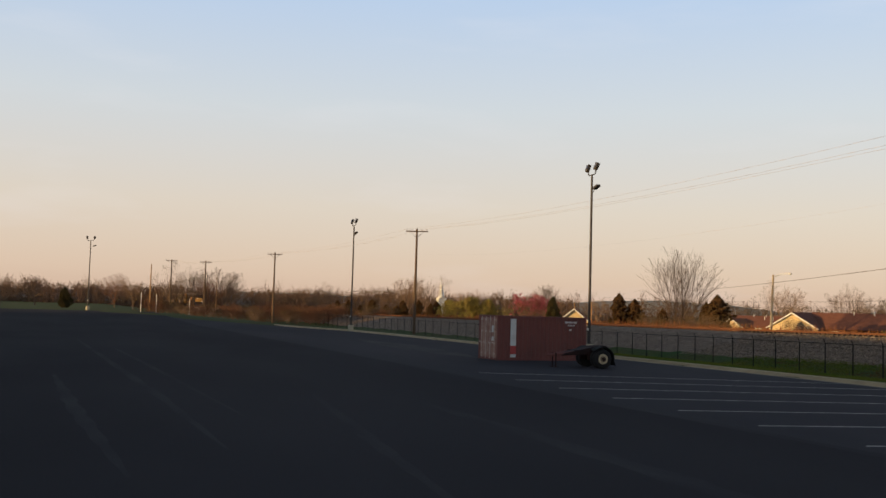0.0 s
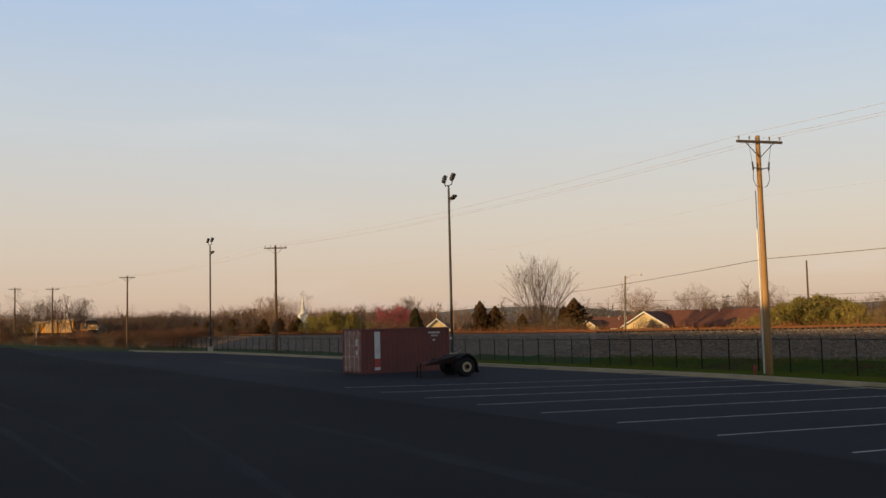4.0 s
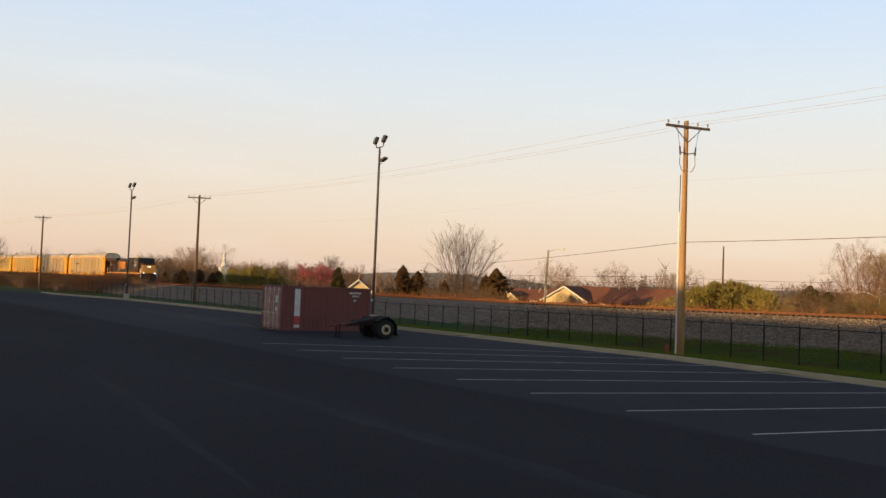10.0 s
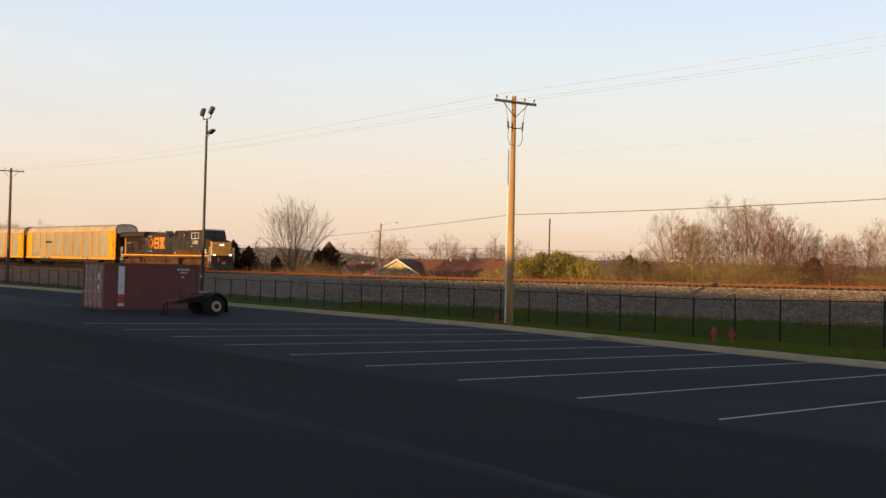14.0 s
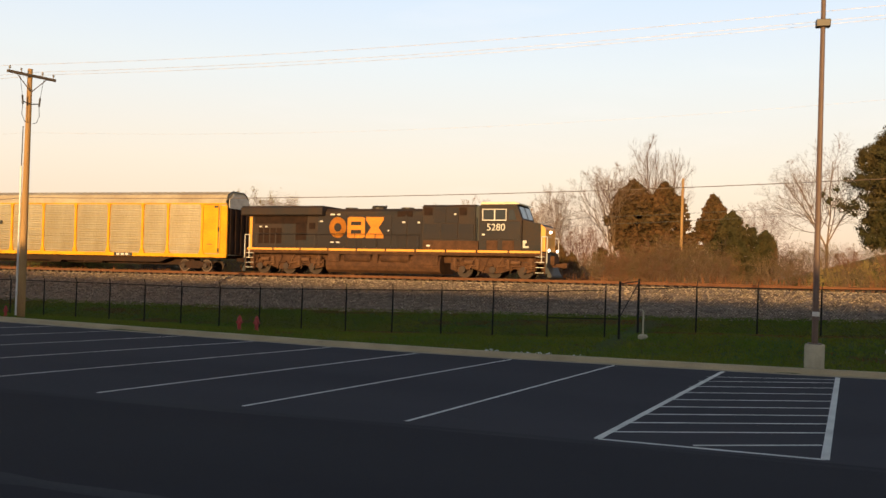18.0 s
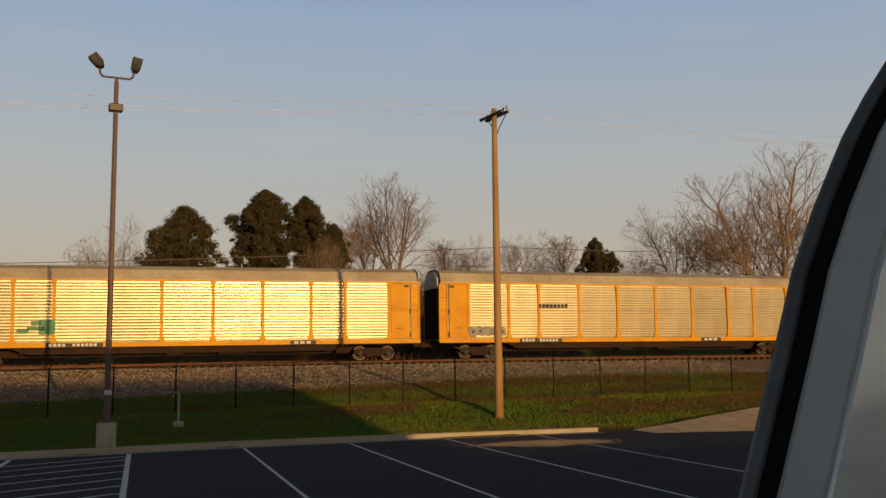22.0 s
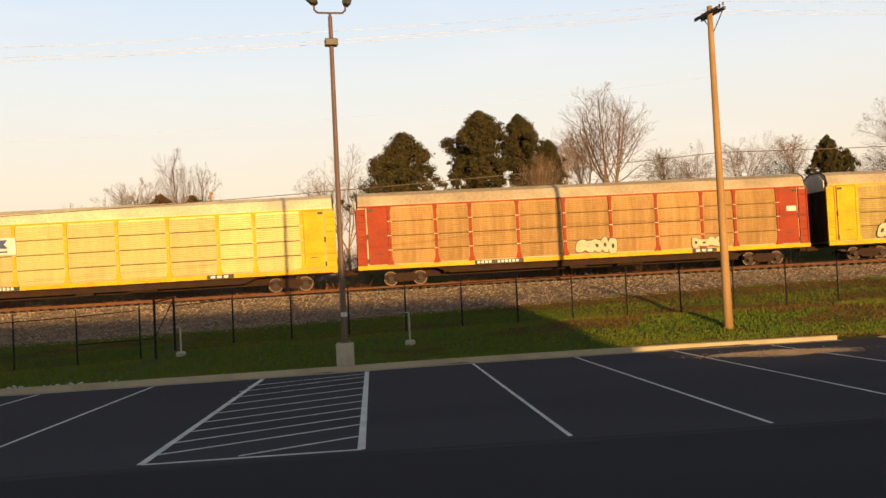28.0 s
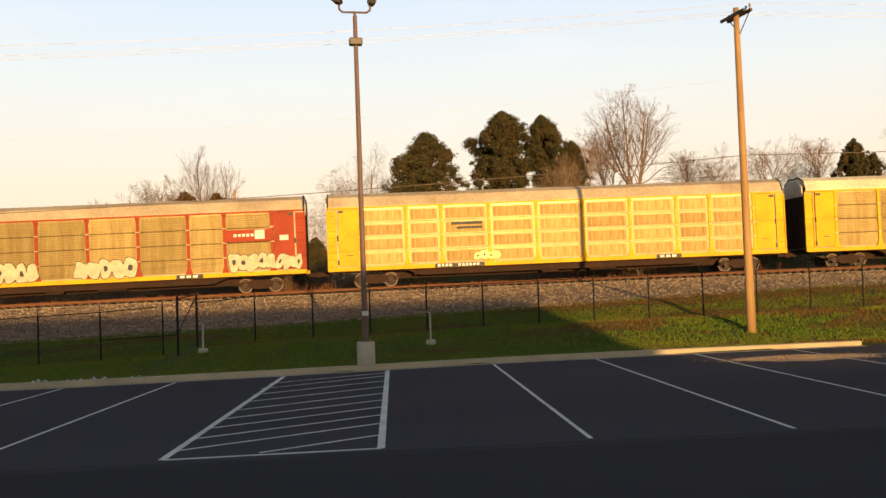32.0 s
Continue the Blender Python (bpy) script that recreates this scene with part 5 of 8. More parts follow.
DUMP_TRUCK = dump_truck()


# ---- building behind the lot, whose long shadow lies over it ----
CLAD = material("metal_cladding", (0.45, 0.44, 0.42), 0.6, 0.2, (0.34, 0.33, 0.31), 0.4, 8, 0.1)


def warehouse():
    w = thing("warehouse", pose(0, -30, 0), "long low grey metal-clad freight terminal", "building", kind="structure")
    bm = B()
    box(bm, -150, 19.4, -40, 0, -0.05, 9.05)
    part("wall", bm, CLAD, w)
    bm = B()
    box(bm, 19.404, 62, -40, 0, -0.05, 5.35)
    part("annex_wall", bm, CLAD, w)
    bm = B()
    box(bm, -150.2, 19.3, -40.2, 0.12, 9.054, 9.15)
    part("roof", bm, DARK_METAL, w)


warehouse()

# ---- verge: fence, gate, gravel ----
CHAIN = material("fence_dark_steel", (0.012, 0.011, 0.010), 0.8, 0.0, (0.022, 0.02, 0.018), 5, 40, 0.0)
GRAVEL = material("pale_gravel", (0.60, 0.44, 0.28), 0.95, 0, (0.40, 0.28, 0.17), 1.5, 14, 0.6)
STONE = material("white_stone", (0.62, 0.60, 0.56), 0.9, 0, (0.45, 0.43, 0.40), 4, 30, 0.3)
FENCE_H = 1.93


def fence():
    fe = thing("chain_link_fence", pose(0, 0, 0), "dark chain-link fence with barbed-wire arms along the railway", "fence", kind="structure")
    bm = B()
    tube(bm, (0, 0, -0.1), (0, 0, FENCE_H), 0.035, n=8)
    tube(bm, (0, 0, FENCE_H), (0.04, -0.16, FENCE_H + 0.26), 0.02, n=6)
    post0 = None
    meshes = {}

    def panel(a, b):
        L = (b - a).length
        key = round(L, 1)
        d = b - a
        yaw = math.degrees(math.atan2(d.y, d.x))
        # shear the panel with the ground by its own small tilt
        m = pose(a.x, a.y, a.z, 0, -math.degrees(math.atan2(d.z, math.hypot(d.x, d.y))), yaw)
        if key not in meshes:
            bm = B()
            n, w = int(L / 0.13), 0.0045
            for s in (1, -1):
                for k in range(-15, n + 15):
                    x0 = k * 0.13
                    x1 = x0 + s * 1.85
                    z0, z1 = 0.04, FENCE_H - 0.03
                    lo, hi = (x0, x1) if x0 < x1 else (x1, x0)
                    if hi < 0 or lo > L:
                        continue
                    t0 = max(0, min(1, ((0 if s > 0 else L) - x0) / (x1 - x0)))
                    t1 = max(0, min(1, ((L if s > 0 else 0) - x0) / (x1 - x0)))
                    if t1 - t0 < 0.02:
                        continue
                    p, q = (x0 + (x1 - x0) * t0, z0 + (z1 - z0) * t0), (x0 + (x1 - x0) * t1, z0 + (z1 - z0) * t1)
                    bm.faces.new([bm.verts.new(v) for v in ((p[0] - w, s * 0.003, p[1]), (p[0] + w, s * 0.003, p[1]), (q[0] + w, s * 0.003, q[1]), (q[0] - w, s * 0.003, q[1]))])
            meshes[key] = part("mesh_panel", bm, CHAIN, fe, at=m)
            bm = B()
            tube(bm, (0, 0, FENCE_H - 0.02), (L, 0, FENCE_H - 0.02), 0.021, n=6)
            for k in range(3):
                tube(bm, (0, -0.05 * (k + 1), FENCE_H + 0.085 * (k + 1)), (L, -0.05 * (k + 1), FENCE_H + 0.085 * (k + 1)), 0.0035, n=3)
            meshes[("r", key)] = part("top_rail", bm, CHAIN, fe, at=m)
        else:
            share("mesh_panel", meshes[key], fe, m)
            share("top_rail", meshes[("r", key)], fe, m)

    def run(xs, ys):
        nonlocal post0
        pts = [Vector((x, y, float(ground_z(x, y)))) for x, y in zip(xs, ys)]
        for p in pts:
            if post0 is None:
                post0 = part("post", bm, CHAIN, fe, at=Matrix.Translation(p))
            else:
                share("post", post0, fe, Matrix.Translation(p))
        for a, b in zip(pts, pts[1:]):
            panel(a, b)

    xs = np.arange(-8.3 - 2.44 * 66, -8.2, 2.44)
    run(xs, [float(fence_y(x)) for x in xs])
    xs = np.arange(-7.6, 45, 2.44)
    run(xs, [float(fence_y(x)) for x in xs])
    # heavier gate posts at the jog
    for x, y in ((-7.75, 38.6), (-7.55, 41.6)):
        z = float(ground_z(x, y))
        bm2 = B()
        tube(bm2, (x, y, z - 0.1), (x, y, z + 2.35), 0.048, n=10)
        part("gate_post", bm2, CHAIN, fe)
    za, zb = float(ground_z(-7.75, 38.6)), float(ground_z(-7.55, 41.6))
    for pa, pb in (((-7.75, 38.6, za + 2.25), (-7.55, 41.6, zb + 2.25)), ((-7.75, 38.6, za + 0.9), (-7.55, 41.6, zb + 2.2)), ((-7.75, 38.6, za + 0.85), (-10.7, 38.75, za + 0.75))):
        bm2 = B()
        tube(bm2, pa, pb, 0.022, n=6)
        part("brace_rail", bm2, CHAIN, fe)


fence()


def scatter_stuff(name, label, category, mat, places, shape, seed):
    """Many small separate pieces as one stuff object. shape(rng) gives verts, faces."""
    rng = np.random.default_rng(seed)
    V, F = [], []
    for p in places:
        v, f = shape(rng)
        o = len(V)
        V += [(p[0] + a, p[1] + b, p[2] + c) for a, b, c in v]
        F += [[i + o for i in q] for q in f]
    me = bpy.data.meshes.new(name)
    me.from_pydata(V, [], F)
    me.materials.append(mat)
    return tagged(new(name, me), label, category, kind="stuff")


def pebble(lo, hi):
    def f(rng):
        s = rng.uniform(lo, hi)
        a, k = rng.uniform(0, 6.28), rng.uniform(0.6, 1.0, 6)
        v = [(s * k[i] * math.cos(a + i * 2.09), s * k[i] * math.sin(a + i * 2.09), -s * 0.2) for i in range(3)]
        v += [(s * 0.75 * k[3 + i] * math.cos(a + 1 + i * 2.09), s * 0.75 * k[3 + i] * math.sin(a + 1 + i * 2.09), s * 0.6 * k[3 + i]) for i in range(3)]
        return v, [(3, 4, 5), (0, 1, 4), (0, 4, 3), (1, 2, 5), (1, 5, 4), (2, 0, 3), (2, 3, 5)]
    return f


def grass_stuff(name, label, mat, places, seed, low, high):
    """Short blades in threes, built at once as one stuff object."""
    rng = np.random.default_rng(seed)
    base = np.repeat(places, 3, axis=0)
    n = len(base)
    base[:, :2] += rng.uniform(-0.09, 0.09, (n, 2))
    a, h, w = rng.uniform(0, 6.28, n), rng.uniform(low, high, n), rng.uniform(0.014, 0.032, n)
    side = np.stack([np.cos(a) * w, np.sin(a) * w, np.full(n, 0.02)], 1)
    tip = np.stack([rng.uniform(-0.06, 0.06, n), rng.uniform(-0.06, 0.06, n), h], 1)
    V = np.stack([base - side, base + side * (1, 1, -1), base + tip], 1).reshape(-1, 3)
    me = bpy.data.meshes.new(name)
    me.from_pydata(V.tolist(), [], np.arange(len(V)).reshape(-1, 3).tolist())
    me.materials.append(mat)
    return tagged(new(name, me), label, "grass", kind="stuff")


def weed(rng):
    v, f = [], []
    for _ in range(4):
        a, h, w = rng.uniform(0, 6.28), rng.uniform(0.3, 1.1), rng.uniform(0.02, 0.05)
        x, y = rng.uniform(-0.4, 0.4, 2)
        c, s = math.cos(a) * w, math.sin(a) * w
        o = len(v)
        v += [(x - c, y - s, -0.05), (x + c, y + s, -0.05), (x + rng.uniform(-0.3, 0.3), y + rng.uniform(-0.3, 0.3), h)]
        f.append((o, o + 1, o + 2))
    return v, f


WEED = material("weed_stalk", (0.26, 0.10, 0.04), 0.9, 0, (0.17, 0.075, 0.035), 0.3, 4, 0.0, by_island=0.4)


def verge():
    rng = np.random.default_rng(5)
    n = 110000
    x = 34 - 96 * rng.uniform(0, 1, n) ** 1.25
    y = rng.uniform(0, 1, n)
    ky = kerb_y(x) + 0.4
    y = ky + (track_y(x) - 10.0 - ky) * y
    z = ground_z(x, y)
    scatter_stuff("stones", "loose pale ballast stones on the railway bank", "ballast", BALLAST_STONE, ballast_places(30000), pebble(0.04, 0.11), 7)
    m = 9000
    wx = rng.uniform(-170, 62, m)
    wy = track_y(wx) + rng.uniform(3.2, 12, m)
    scatter_stuff("weeds", "low rust-brown weeds along the far side of the track", "weeds", WEED, np.stack([wx, wy, ground_z(wx, wy)], 1), weed, 12)
    # brown patches of bare soil with dry blades, more of them up the bank
    patch = np.array([noise.noise(Vector((p * 0.16, q * 0.42, 0))) + 0.35 * noise.noise(Vector((p * 0.7, q * 1.1, 4))) for p, q in zip(x, y)])
    chance = smoothstep(patch + 0.38 * smoothstep(x, 6, 16) + 0.15 * smoothstep(y - ky, 3, 10), 0.33, 0.47)
    dry = rng.uniform(0, 1, n) < 0.025 + 0.9 * chance
    P = np.stack([x, y, z], 1)
    grass_stuff("grass", "short lush spring grass on the verge", BLADE, P[~dry], 8, 0.04, 0.11)
    grass_stuff("dry_grass", "dry brown grass and soil patches on the verge", BLADE_DRY, P[dry], 9, 0.02, 0.07)


def ballast_places(n):
    rng = np.random.default_rng(6)
    x = rng.uniform(-70, 36, n)
    u = rng.uniform(0, 1, n) ** 0.8
    ty = track_y(x)
    y = ty - 11.2 + 10.4 * u
    return np.stack([x, y, ground_z(x, y)], 1)


BALLAST_STONE = material("ballast_stone", (0.40, 0.32, 0.24), 0.95, 0, (0.26, 0.20, 0.145), 6, 40, 0.3, by_island=0.55)
BLADE = material("grass_blade", (0.078, 0.138, 0.014), 0.8, 0, (0.155, 0.150, 0.018), 0.3, 6, 0.0, by_island=0.15)
BLADE_DRY = material("dry_blade", (0.17, 0.075, 0.024), 0.85, 0, (0.12, 0.075, 0.02), 0.5, 6, 0.0, by_island=0.2)
verge()


def white_stones():
    rng = np.random.default_rng(3)
    for i in range(26):
        x = -11.2 + rng.uniform(0, 2.4) + (1.0 if i > 20 else 0)
        y = float(kerb_y(x)) + rng.uniform(0.5, 1.3)
        s = rng.uniform(0.04, 0.10)
        bm = B()
        bmesh.ops.create_icosphere(bm, subdivisions=1, radius=s)
        for v in bm.verts:
            v.co *= rng.uniform(0.75, 1.2)
            v.co.z *= 0.7
        tagged(part("stone", bm, STONE, at=pose(x, y, float(ground_z(x, y)) + s * 0.35)), "rough white stone lying on the grass by the kerb", "stone", "white stones by the kerb")


white_stones()


def drive():
    """A gravel drive that leaves the lot past the kerb's end."""
    bm = B()
    rows = []
    for i in range(16):
        x = 19.0 + i * 2.0
        c = 33.3 + 3.6 * smoothstep(x, 19, 38)
        w = 0.9 + 2.0 * smoothstep(x, 19, 27)
        rows.append([bm.verts.new((x, float(c) + a * float(w), max(float(ground_z(x, float(c) + a * float(w))), 0.0) + 0.03 + 0.12 * (1 + a) * float(smoothstep(x, 19, 24)))) for a in (-1, -0.6, -0.2, 0.2, 0.6, 1)])
    for p, q in zip(rows, rows[1:]):
        for i in range(5):
            bm.faces.new((p[i], q[i], q[i + 1], p[i + 1]))
    tagged(part("gravel_drive", bm, GRAVEL, smooth=True), "pale gravel drive past the end of the kerb", "drive", kind="structure")


drive()


def dust_patch():
    """Pale dust and grit washed out of the drive onto the asphalt by the kerb. Its paleness also paints in a patch of
    sun.
    """
    bm = B()
    rng = random.Random(8)
    c = bm.verts.new((13.7, 30.5, 0.006))
    ring = []
    for i in range(26):
        a = 2 * math.pi * i / 26
        r = 1 + 0.22 * rng.uniform(-1, 1)
        ring.append(bm.verts.new((13.7 + 2.6 * r * math.cos(a), 30.5 + 1.1 * r * math.sin(a), 0.004)))
    for i in range(26):
        bm.faces.new((c, ring[i], ring[(i + 1) % 26]))
    tagged(part("dust_patch", bm, SUNLIT_DUST), "pale sandy dust washed over the asphalt, with painted sunlight", "pavement", kind="structure")
    g = np.random.default_rng(21)
    n = 1400
    u, v = g.normal(0, 0.45, n), g.normal(0, 0.42, n)
    grit = np.stack([13.7 + 2.6 * u, 30.5 + 1.1 * v, np.full(n, 0.006)], 1)
    n = 9000
    x = g.uniform(19.2, 44, n)
    y = 33.3 + 3.6 * smoothstep(x, 19, 38) + g.uniform(-0.97, 0.97, n) * (0.9 + 2.0 * smoothstep(x, 19, 27))
    a = (y - 33.3 - 3.6 * smoothstep(x, 19, 38)) / (0.9 + 2.0 * smoothstep(x, 19, 27))
    z = np.maximum(ground_z(x, y), 0) + 0.03 + 0.12 * (1 + a) * smoothstep(x, 19, 24)
    scatter_stuff("gravel", "loose tan gravel and grit by the kerb's end", "gravel", GRAVEL, np.concatenate([grit, np.stack([x, y, z], 1)]), pebble(0.012, 0.03), 22)


# dust colour raised so that it also holds the low sun on the asphalt
SUNLIT_DUST = material("sunlit_sandy_dust", (0.50, 0.36, 0.22), 0.95, 0, (0.22, 0.16, 0.11), 0.9, 14, 0.8, 0.5)
dust_patch()


def inlet():
    bm = B()
    x = -11.3
    y = float(kerb_y(x))
    box(bm, x - 0.3, x + 0.3, y - 0.004, y + 0.2, 0.04, 0.10)
    tagged(part("storm_inlet", bm, DARK_METAL), "dark storm drain inlet in the kerb", "drain")


inlet()


# ---- poles and wires ----
LAMP_BODY = material("lamp_housing", (0.05, 0.042, 0.035), 0.5, 0.4, (0.08, 0.065, 0.05), 4, 30, 0.0)
LENS = material("lamp_lens", (0.10, 0.09, 0.08), 0.12, 0.0, (0.06, 0.055, 0.05), 3, 20, 0.0)
PEDESTAL = material("pedestal_concrete", (0.50, 0.44, 0.31), 0.9, 0, (0.36, 0.31, 0.22), 2, 25, 0.3)
INSUL = material("insulator", (0.30, 0.27, 0.24), 0.3, 0, (0.2, 0.18, 0.16), 3, 20, 0.0)


FAR_METAL = material("dark_bronze_steel", (0.030, 0.024, 0.022), 0.6, 0.1, (0.045, 0.036, 0.032), 2, 30, 0.05)


def light_pole(x, y, z, yaw=0.0, arm=True, top=12.0):
    po = thing("parking_lot_light", pose(x, y, z, 0, 0, yaw), "tall bronze steel pole with two floodlights on a concrete pedestal", "light pole", "lot lights")
    bm = B()
    lathe(bm, [(0.31, -0.3), (0.31, 0.68), (0.28, 0.71)], 20)
    part("pedestal", bm, PEDESTAL, po, "round pale concrete pedestal", smooth=False)
    bm = B()
    box(bm, -0.2, 0.2, -0.2, 0.2, 0.71, 0.74)
    tube(bm, (0, 0, 0.74), (0, 0, top), 0.105, 0.075, n=10)
    metal = FAR_METAL if arm else POLE_METAL
    part("pole", bm, metal, po)
    bm = B()
    box(bm, -0.11, 0.11, -0.125, -0.09, 1.6, 1.75)
    part("plate", bm, STENCIL, po, "small white plate")
    bm = B()
    pts = [(-0.55, 0.42), (-0.53, 0.22), (-0.42, 0.13), (0.42, 0.13), (0.53, 0.22), (0.55, 0.42)]
    for (a, b), (c, d) in zip(pts, pts[1:]):
        tube(bm, (a, 0, top + b), (c, 0, top + d), 0.036, n=8)
    tube(bm, (0, 0, top), (0, 0, top + 0.14), 0.05, n=8)
    part("bracket", bm, metal, po)
    for sx, lean in ((-1, -8), (1, 8)) if arm else ((-1, -38), (1, 12)):
        m = pose(sx * 0.62, 0, top + 0.62, -20, lean, 0)
        bm = B()
        prism(bm, [(-0.07, -0.26), (0.07, -0.26), (0.15, -0.12), (0.165, 0.27), (-0.165, 0.27), (-0.15, -0.12)], -0.12, 0.11)
        bmesh.ops.bevel(bm, geom=bm.edges[:], offset=0.012, segments=1, affect="EDGES")
        head = part("floodlight", bm, LAMP_BODY, po, at=m)
        bm = B()
        box(bm, -0.12, 0.12, -0.135, -0.124, -0.06, 0.23)
        part("lens", bm, LENS, head, "dark glass lens")
    if arm:
        bm = B()
        tube(bm, (0.05, 0, top - 1.2), (0.45, 0, top - 0.85), 0.02, n=6)
        prism(bm, [(0.42, top - 0.92), (0.42, top - 0.74), (0.95, top - 0.62), (1.0, top - 0.75)], -0.14, 0.14)
        part("side_lamp", bm, LAMP_BODY, po)
    else:
        bm = B()
        box(bm, -0.22, 0.22, -0.16, 0.16, top - 1.02, top - 0.78, 0.02)
        part("side_lamp", bm, LAMP_BODY, po)
    return po


light_pole(-0.4, 33.45, 0.2, 8, False, 11.95)
light_pole(-59.0, 30.1, 0.1, 0)
light_pole(-109.2, 25.4, 0.0, 8)
light_pole(-180.0, -5.0, 0.85, 80)

POLES = []


def utility_pole(x, y, z, h, yaw, lean=0.0, fuses=False, arm_w=2.5, wood=None, twin=False):
    po = thing("utility_pole", pose(x, y, z, 0, lean, 0), "tall wooden utility pole with a crossarm and insulators", "utility pole", "utility poles")
    bm = B()
    lathe(bm, [(0.185 - 0.075 * i / 8, -0.4 + (h + 0.4) * i / 8) for i in range(9)], 12)
    part("pole", bm, wood or POLE_WOOD, po, smooth=True)
    c, s = math.cos(radians(yaw)), math.sin(radians(yaw))
    rot = pose(0, 0, h - 0.32, 0, 0, yaw)
    bm = B()
    box(bm, -arm_w / 2, arm_w / 2, -0.19, -0.09, -0.06, 0.06, 0.01)
    arm = part("crossarm", bm, ARM_WOOD, po, at=rot)
    if twin:
        bm = B()
        box(bm, -arm_w / 2, arm_w / 2, 0.11, 0.21, -0.06, 0.06, 0.01)
        part("second_crossarm", bm, ARM_WOOD, po, at=rot)
    for sx in (-1, 1):
        bm = B()
        tube(bm, (sx * 0.75, -0.15, -0.06), (0, -0.12, -0.75), 0.022, n=6)
        part("brace", bm, ARM_WOOD, arm)
    for px in (-arm_w / 2 + 0.12, -0.55, 0.55, arm_w / 2 - 0.12):
        bm = B()
        lathe(bm, [(0.02, 0.0), (0.02, 0.08), (0.055, 0.09), (0.03, 0.13), (0.055, 0.15), (0.03, 0.2)], 8)
        part("insulator", bm, INSUL, arm, at=pose(px, -0.14, 0.06))
    if fuses:
        for sx in (-1, 1):
            bm = B()
            tube(bm, (0.0, -0.12, -1.3), (sx * 0.42, -0.15, -1.22), 0.025, n=6)
            tube(bm, (sx * 0.42, -0.15, -1.35), (sx * 0.46, -0.15, -0.95), 0.04, n=8)
            tube(bm, (sx * 0.46, -0.15, -0.95), (sx * 0.62, -0.15, -0.05), 0.01, n=4)
            pts = [(sx * 0.42, -1.35), (sx * 0.45, -1.8), (sx * 0.3, -2.1), (sx * 0.14, -2.15)]
            for (a, b), (e, f) in zip(pts, pts[1:]):
                tube(bm, (a, -0.15, b), (e, -0.15, f), 0.014, n=5)
            part("fuse_cutout", bm, DARK_METAL, arm)
        bm = B()
        tube(bm, (-0.17, -0.13, 0.1), (-0.17, -0.13, h - 4.4), 0.045, n=8)
        part("conduit", bm, WHITE, po, "pale riser pipe strapped to the pole")
        bm = B()
        tube(bm, (-0.17, -0.13, h - 4.4), (-0.16, -0.13, h - 2.6), 0.02, n=6)
        part("cable", bm, DARK_METAL, po)
    POLES.append((Vector((x, y, z)), h, c, s, arm_w))
    return po


OLD_WOOD = material("old_pole_wood", (0.15, 0.10, 0.065), 0.9, 0, (0.09, 0.06, 0.04), 1.2, 16, 0.4, stretch=(3, 3, 0.3))
ARM_WOOD = material("crossarm_wood", (0.14, 0.10, 0.075), 0.85, 0, (0.09, 0.07, 0.055), 2, 20, 0.2)
utility_pole(66.0, 36.5, 1.4, 12.3, 90)
utility_pole(15.0, 38.15, float(ground_z(15.0, 38.15)), 13.15, 98, lean=-0.2, arm_w=1.9, twin=True)
utility_pole(-33.8, 33.7, float(ground_z(-33.8, 33.7)), 11.25, 81, lean=-0.3, fuses=True)
utility_pole(-105.3, 31.8, float(ground_z(-105.3, 31.8)), 12.0, 72, wood=OLD_WOOD)
utility_pole(-166.0, 25.0, float(ground_z(-166, 25)), 12.0, 78, wood=OLD_WOOD)
utility_pole(-208.0, 17.0, float(ground_z(-208, 17)), 11.6, 82, wood=OLD_WOOD)
utility_pole(-219.7, 10.7, 0.3, 11.6, 86, wood=OLD_WOOD)


def wire(a, b, sag, r, mat, parent, name="wire", n=18):
    bm = B()
    prev = None
    for i in range(n + 1):
        u = i / n
        p = a.lerp(b, u) - Vector((0, 0, 4 * sag * u * (1 - u)))
        ring = [bm.verts.new(p + Vector((0, r * math.cos(k * 2.0944), r * math.sin(k * 2.0944)))) for k in range(3)]
        if prev:
            for k in range(3):
                bm.faces.new((prev[k], prev[(k + 1) % 3], ring[(k + 1) % 3], ring[k]))
        prev = ring
    return part(name, bm, mat, parent)


CABLE = material("cable_grey", (0.50, 0.42, 0.36), 0.5, 0.2, (0.13, 0.11, 0.1), 2, 10, 0.0)
BROWN_CABLE = material("cable_brown", (0.11, 0.07, 0.045), 0.7, 0.0, (0.07, 0.045, 0.03), 2, 10, 0.0)
BLACK_CABLE = material("cable_black", (0.03, 0.03, 0.03), 0.6, 0.0, (0.04, 0.04, 0.04), 2, 10, 0.0)


def lines():
    li = thing("power_line", pose(0, 0, 0), "sagging grey power wires strung from pole to pole", "power line", kind="structure")
    for (p, h, c, s, w), (q, g, e, f, v) in zip(POLES, POLES[1:]):
        for k in (-1, 0.44, 1):
            a = p + Vector((c * k * w * 0.45, s * k * w * 0.45, h - 0.05))
            b = q + Vector((e * k * v * 0.45, f * k * v * 0.45, g - 0.05))
            wire(a, b, 0.6, 0.0075, CABLE, li)
        if p.x < 20 and q.x > -110:
            wire(p + Vector((0, -0.1, h - 2.9)), q + Vector((0, -0.1, g - 2.9)), 0.9, 0.003, CABLE, li)


lines()


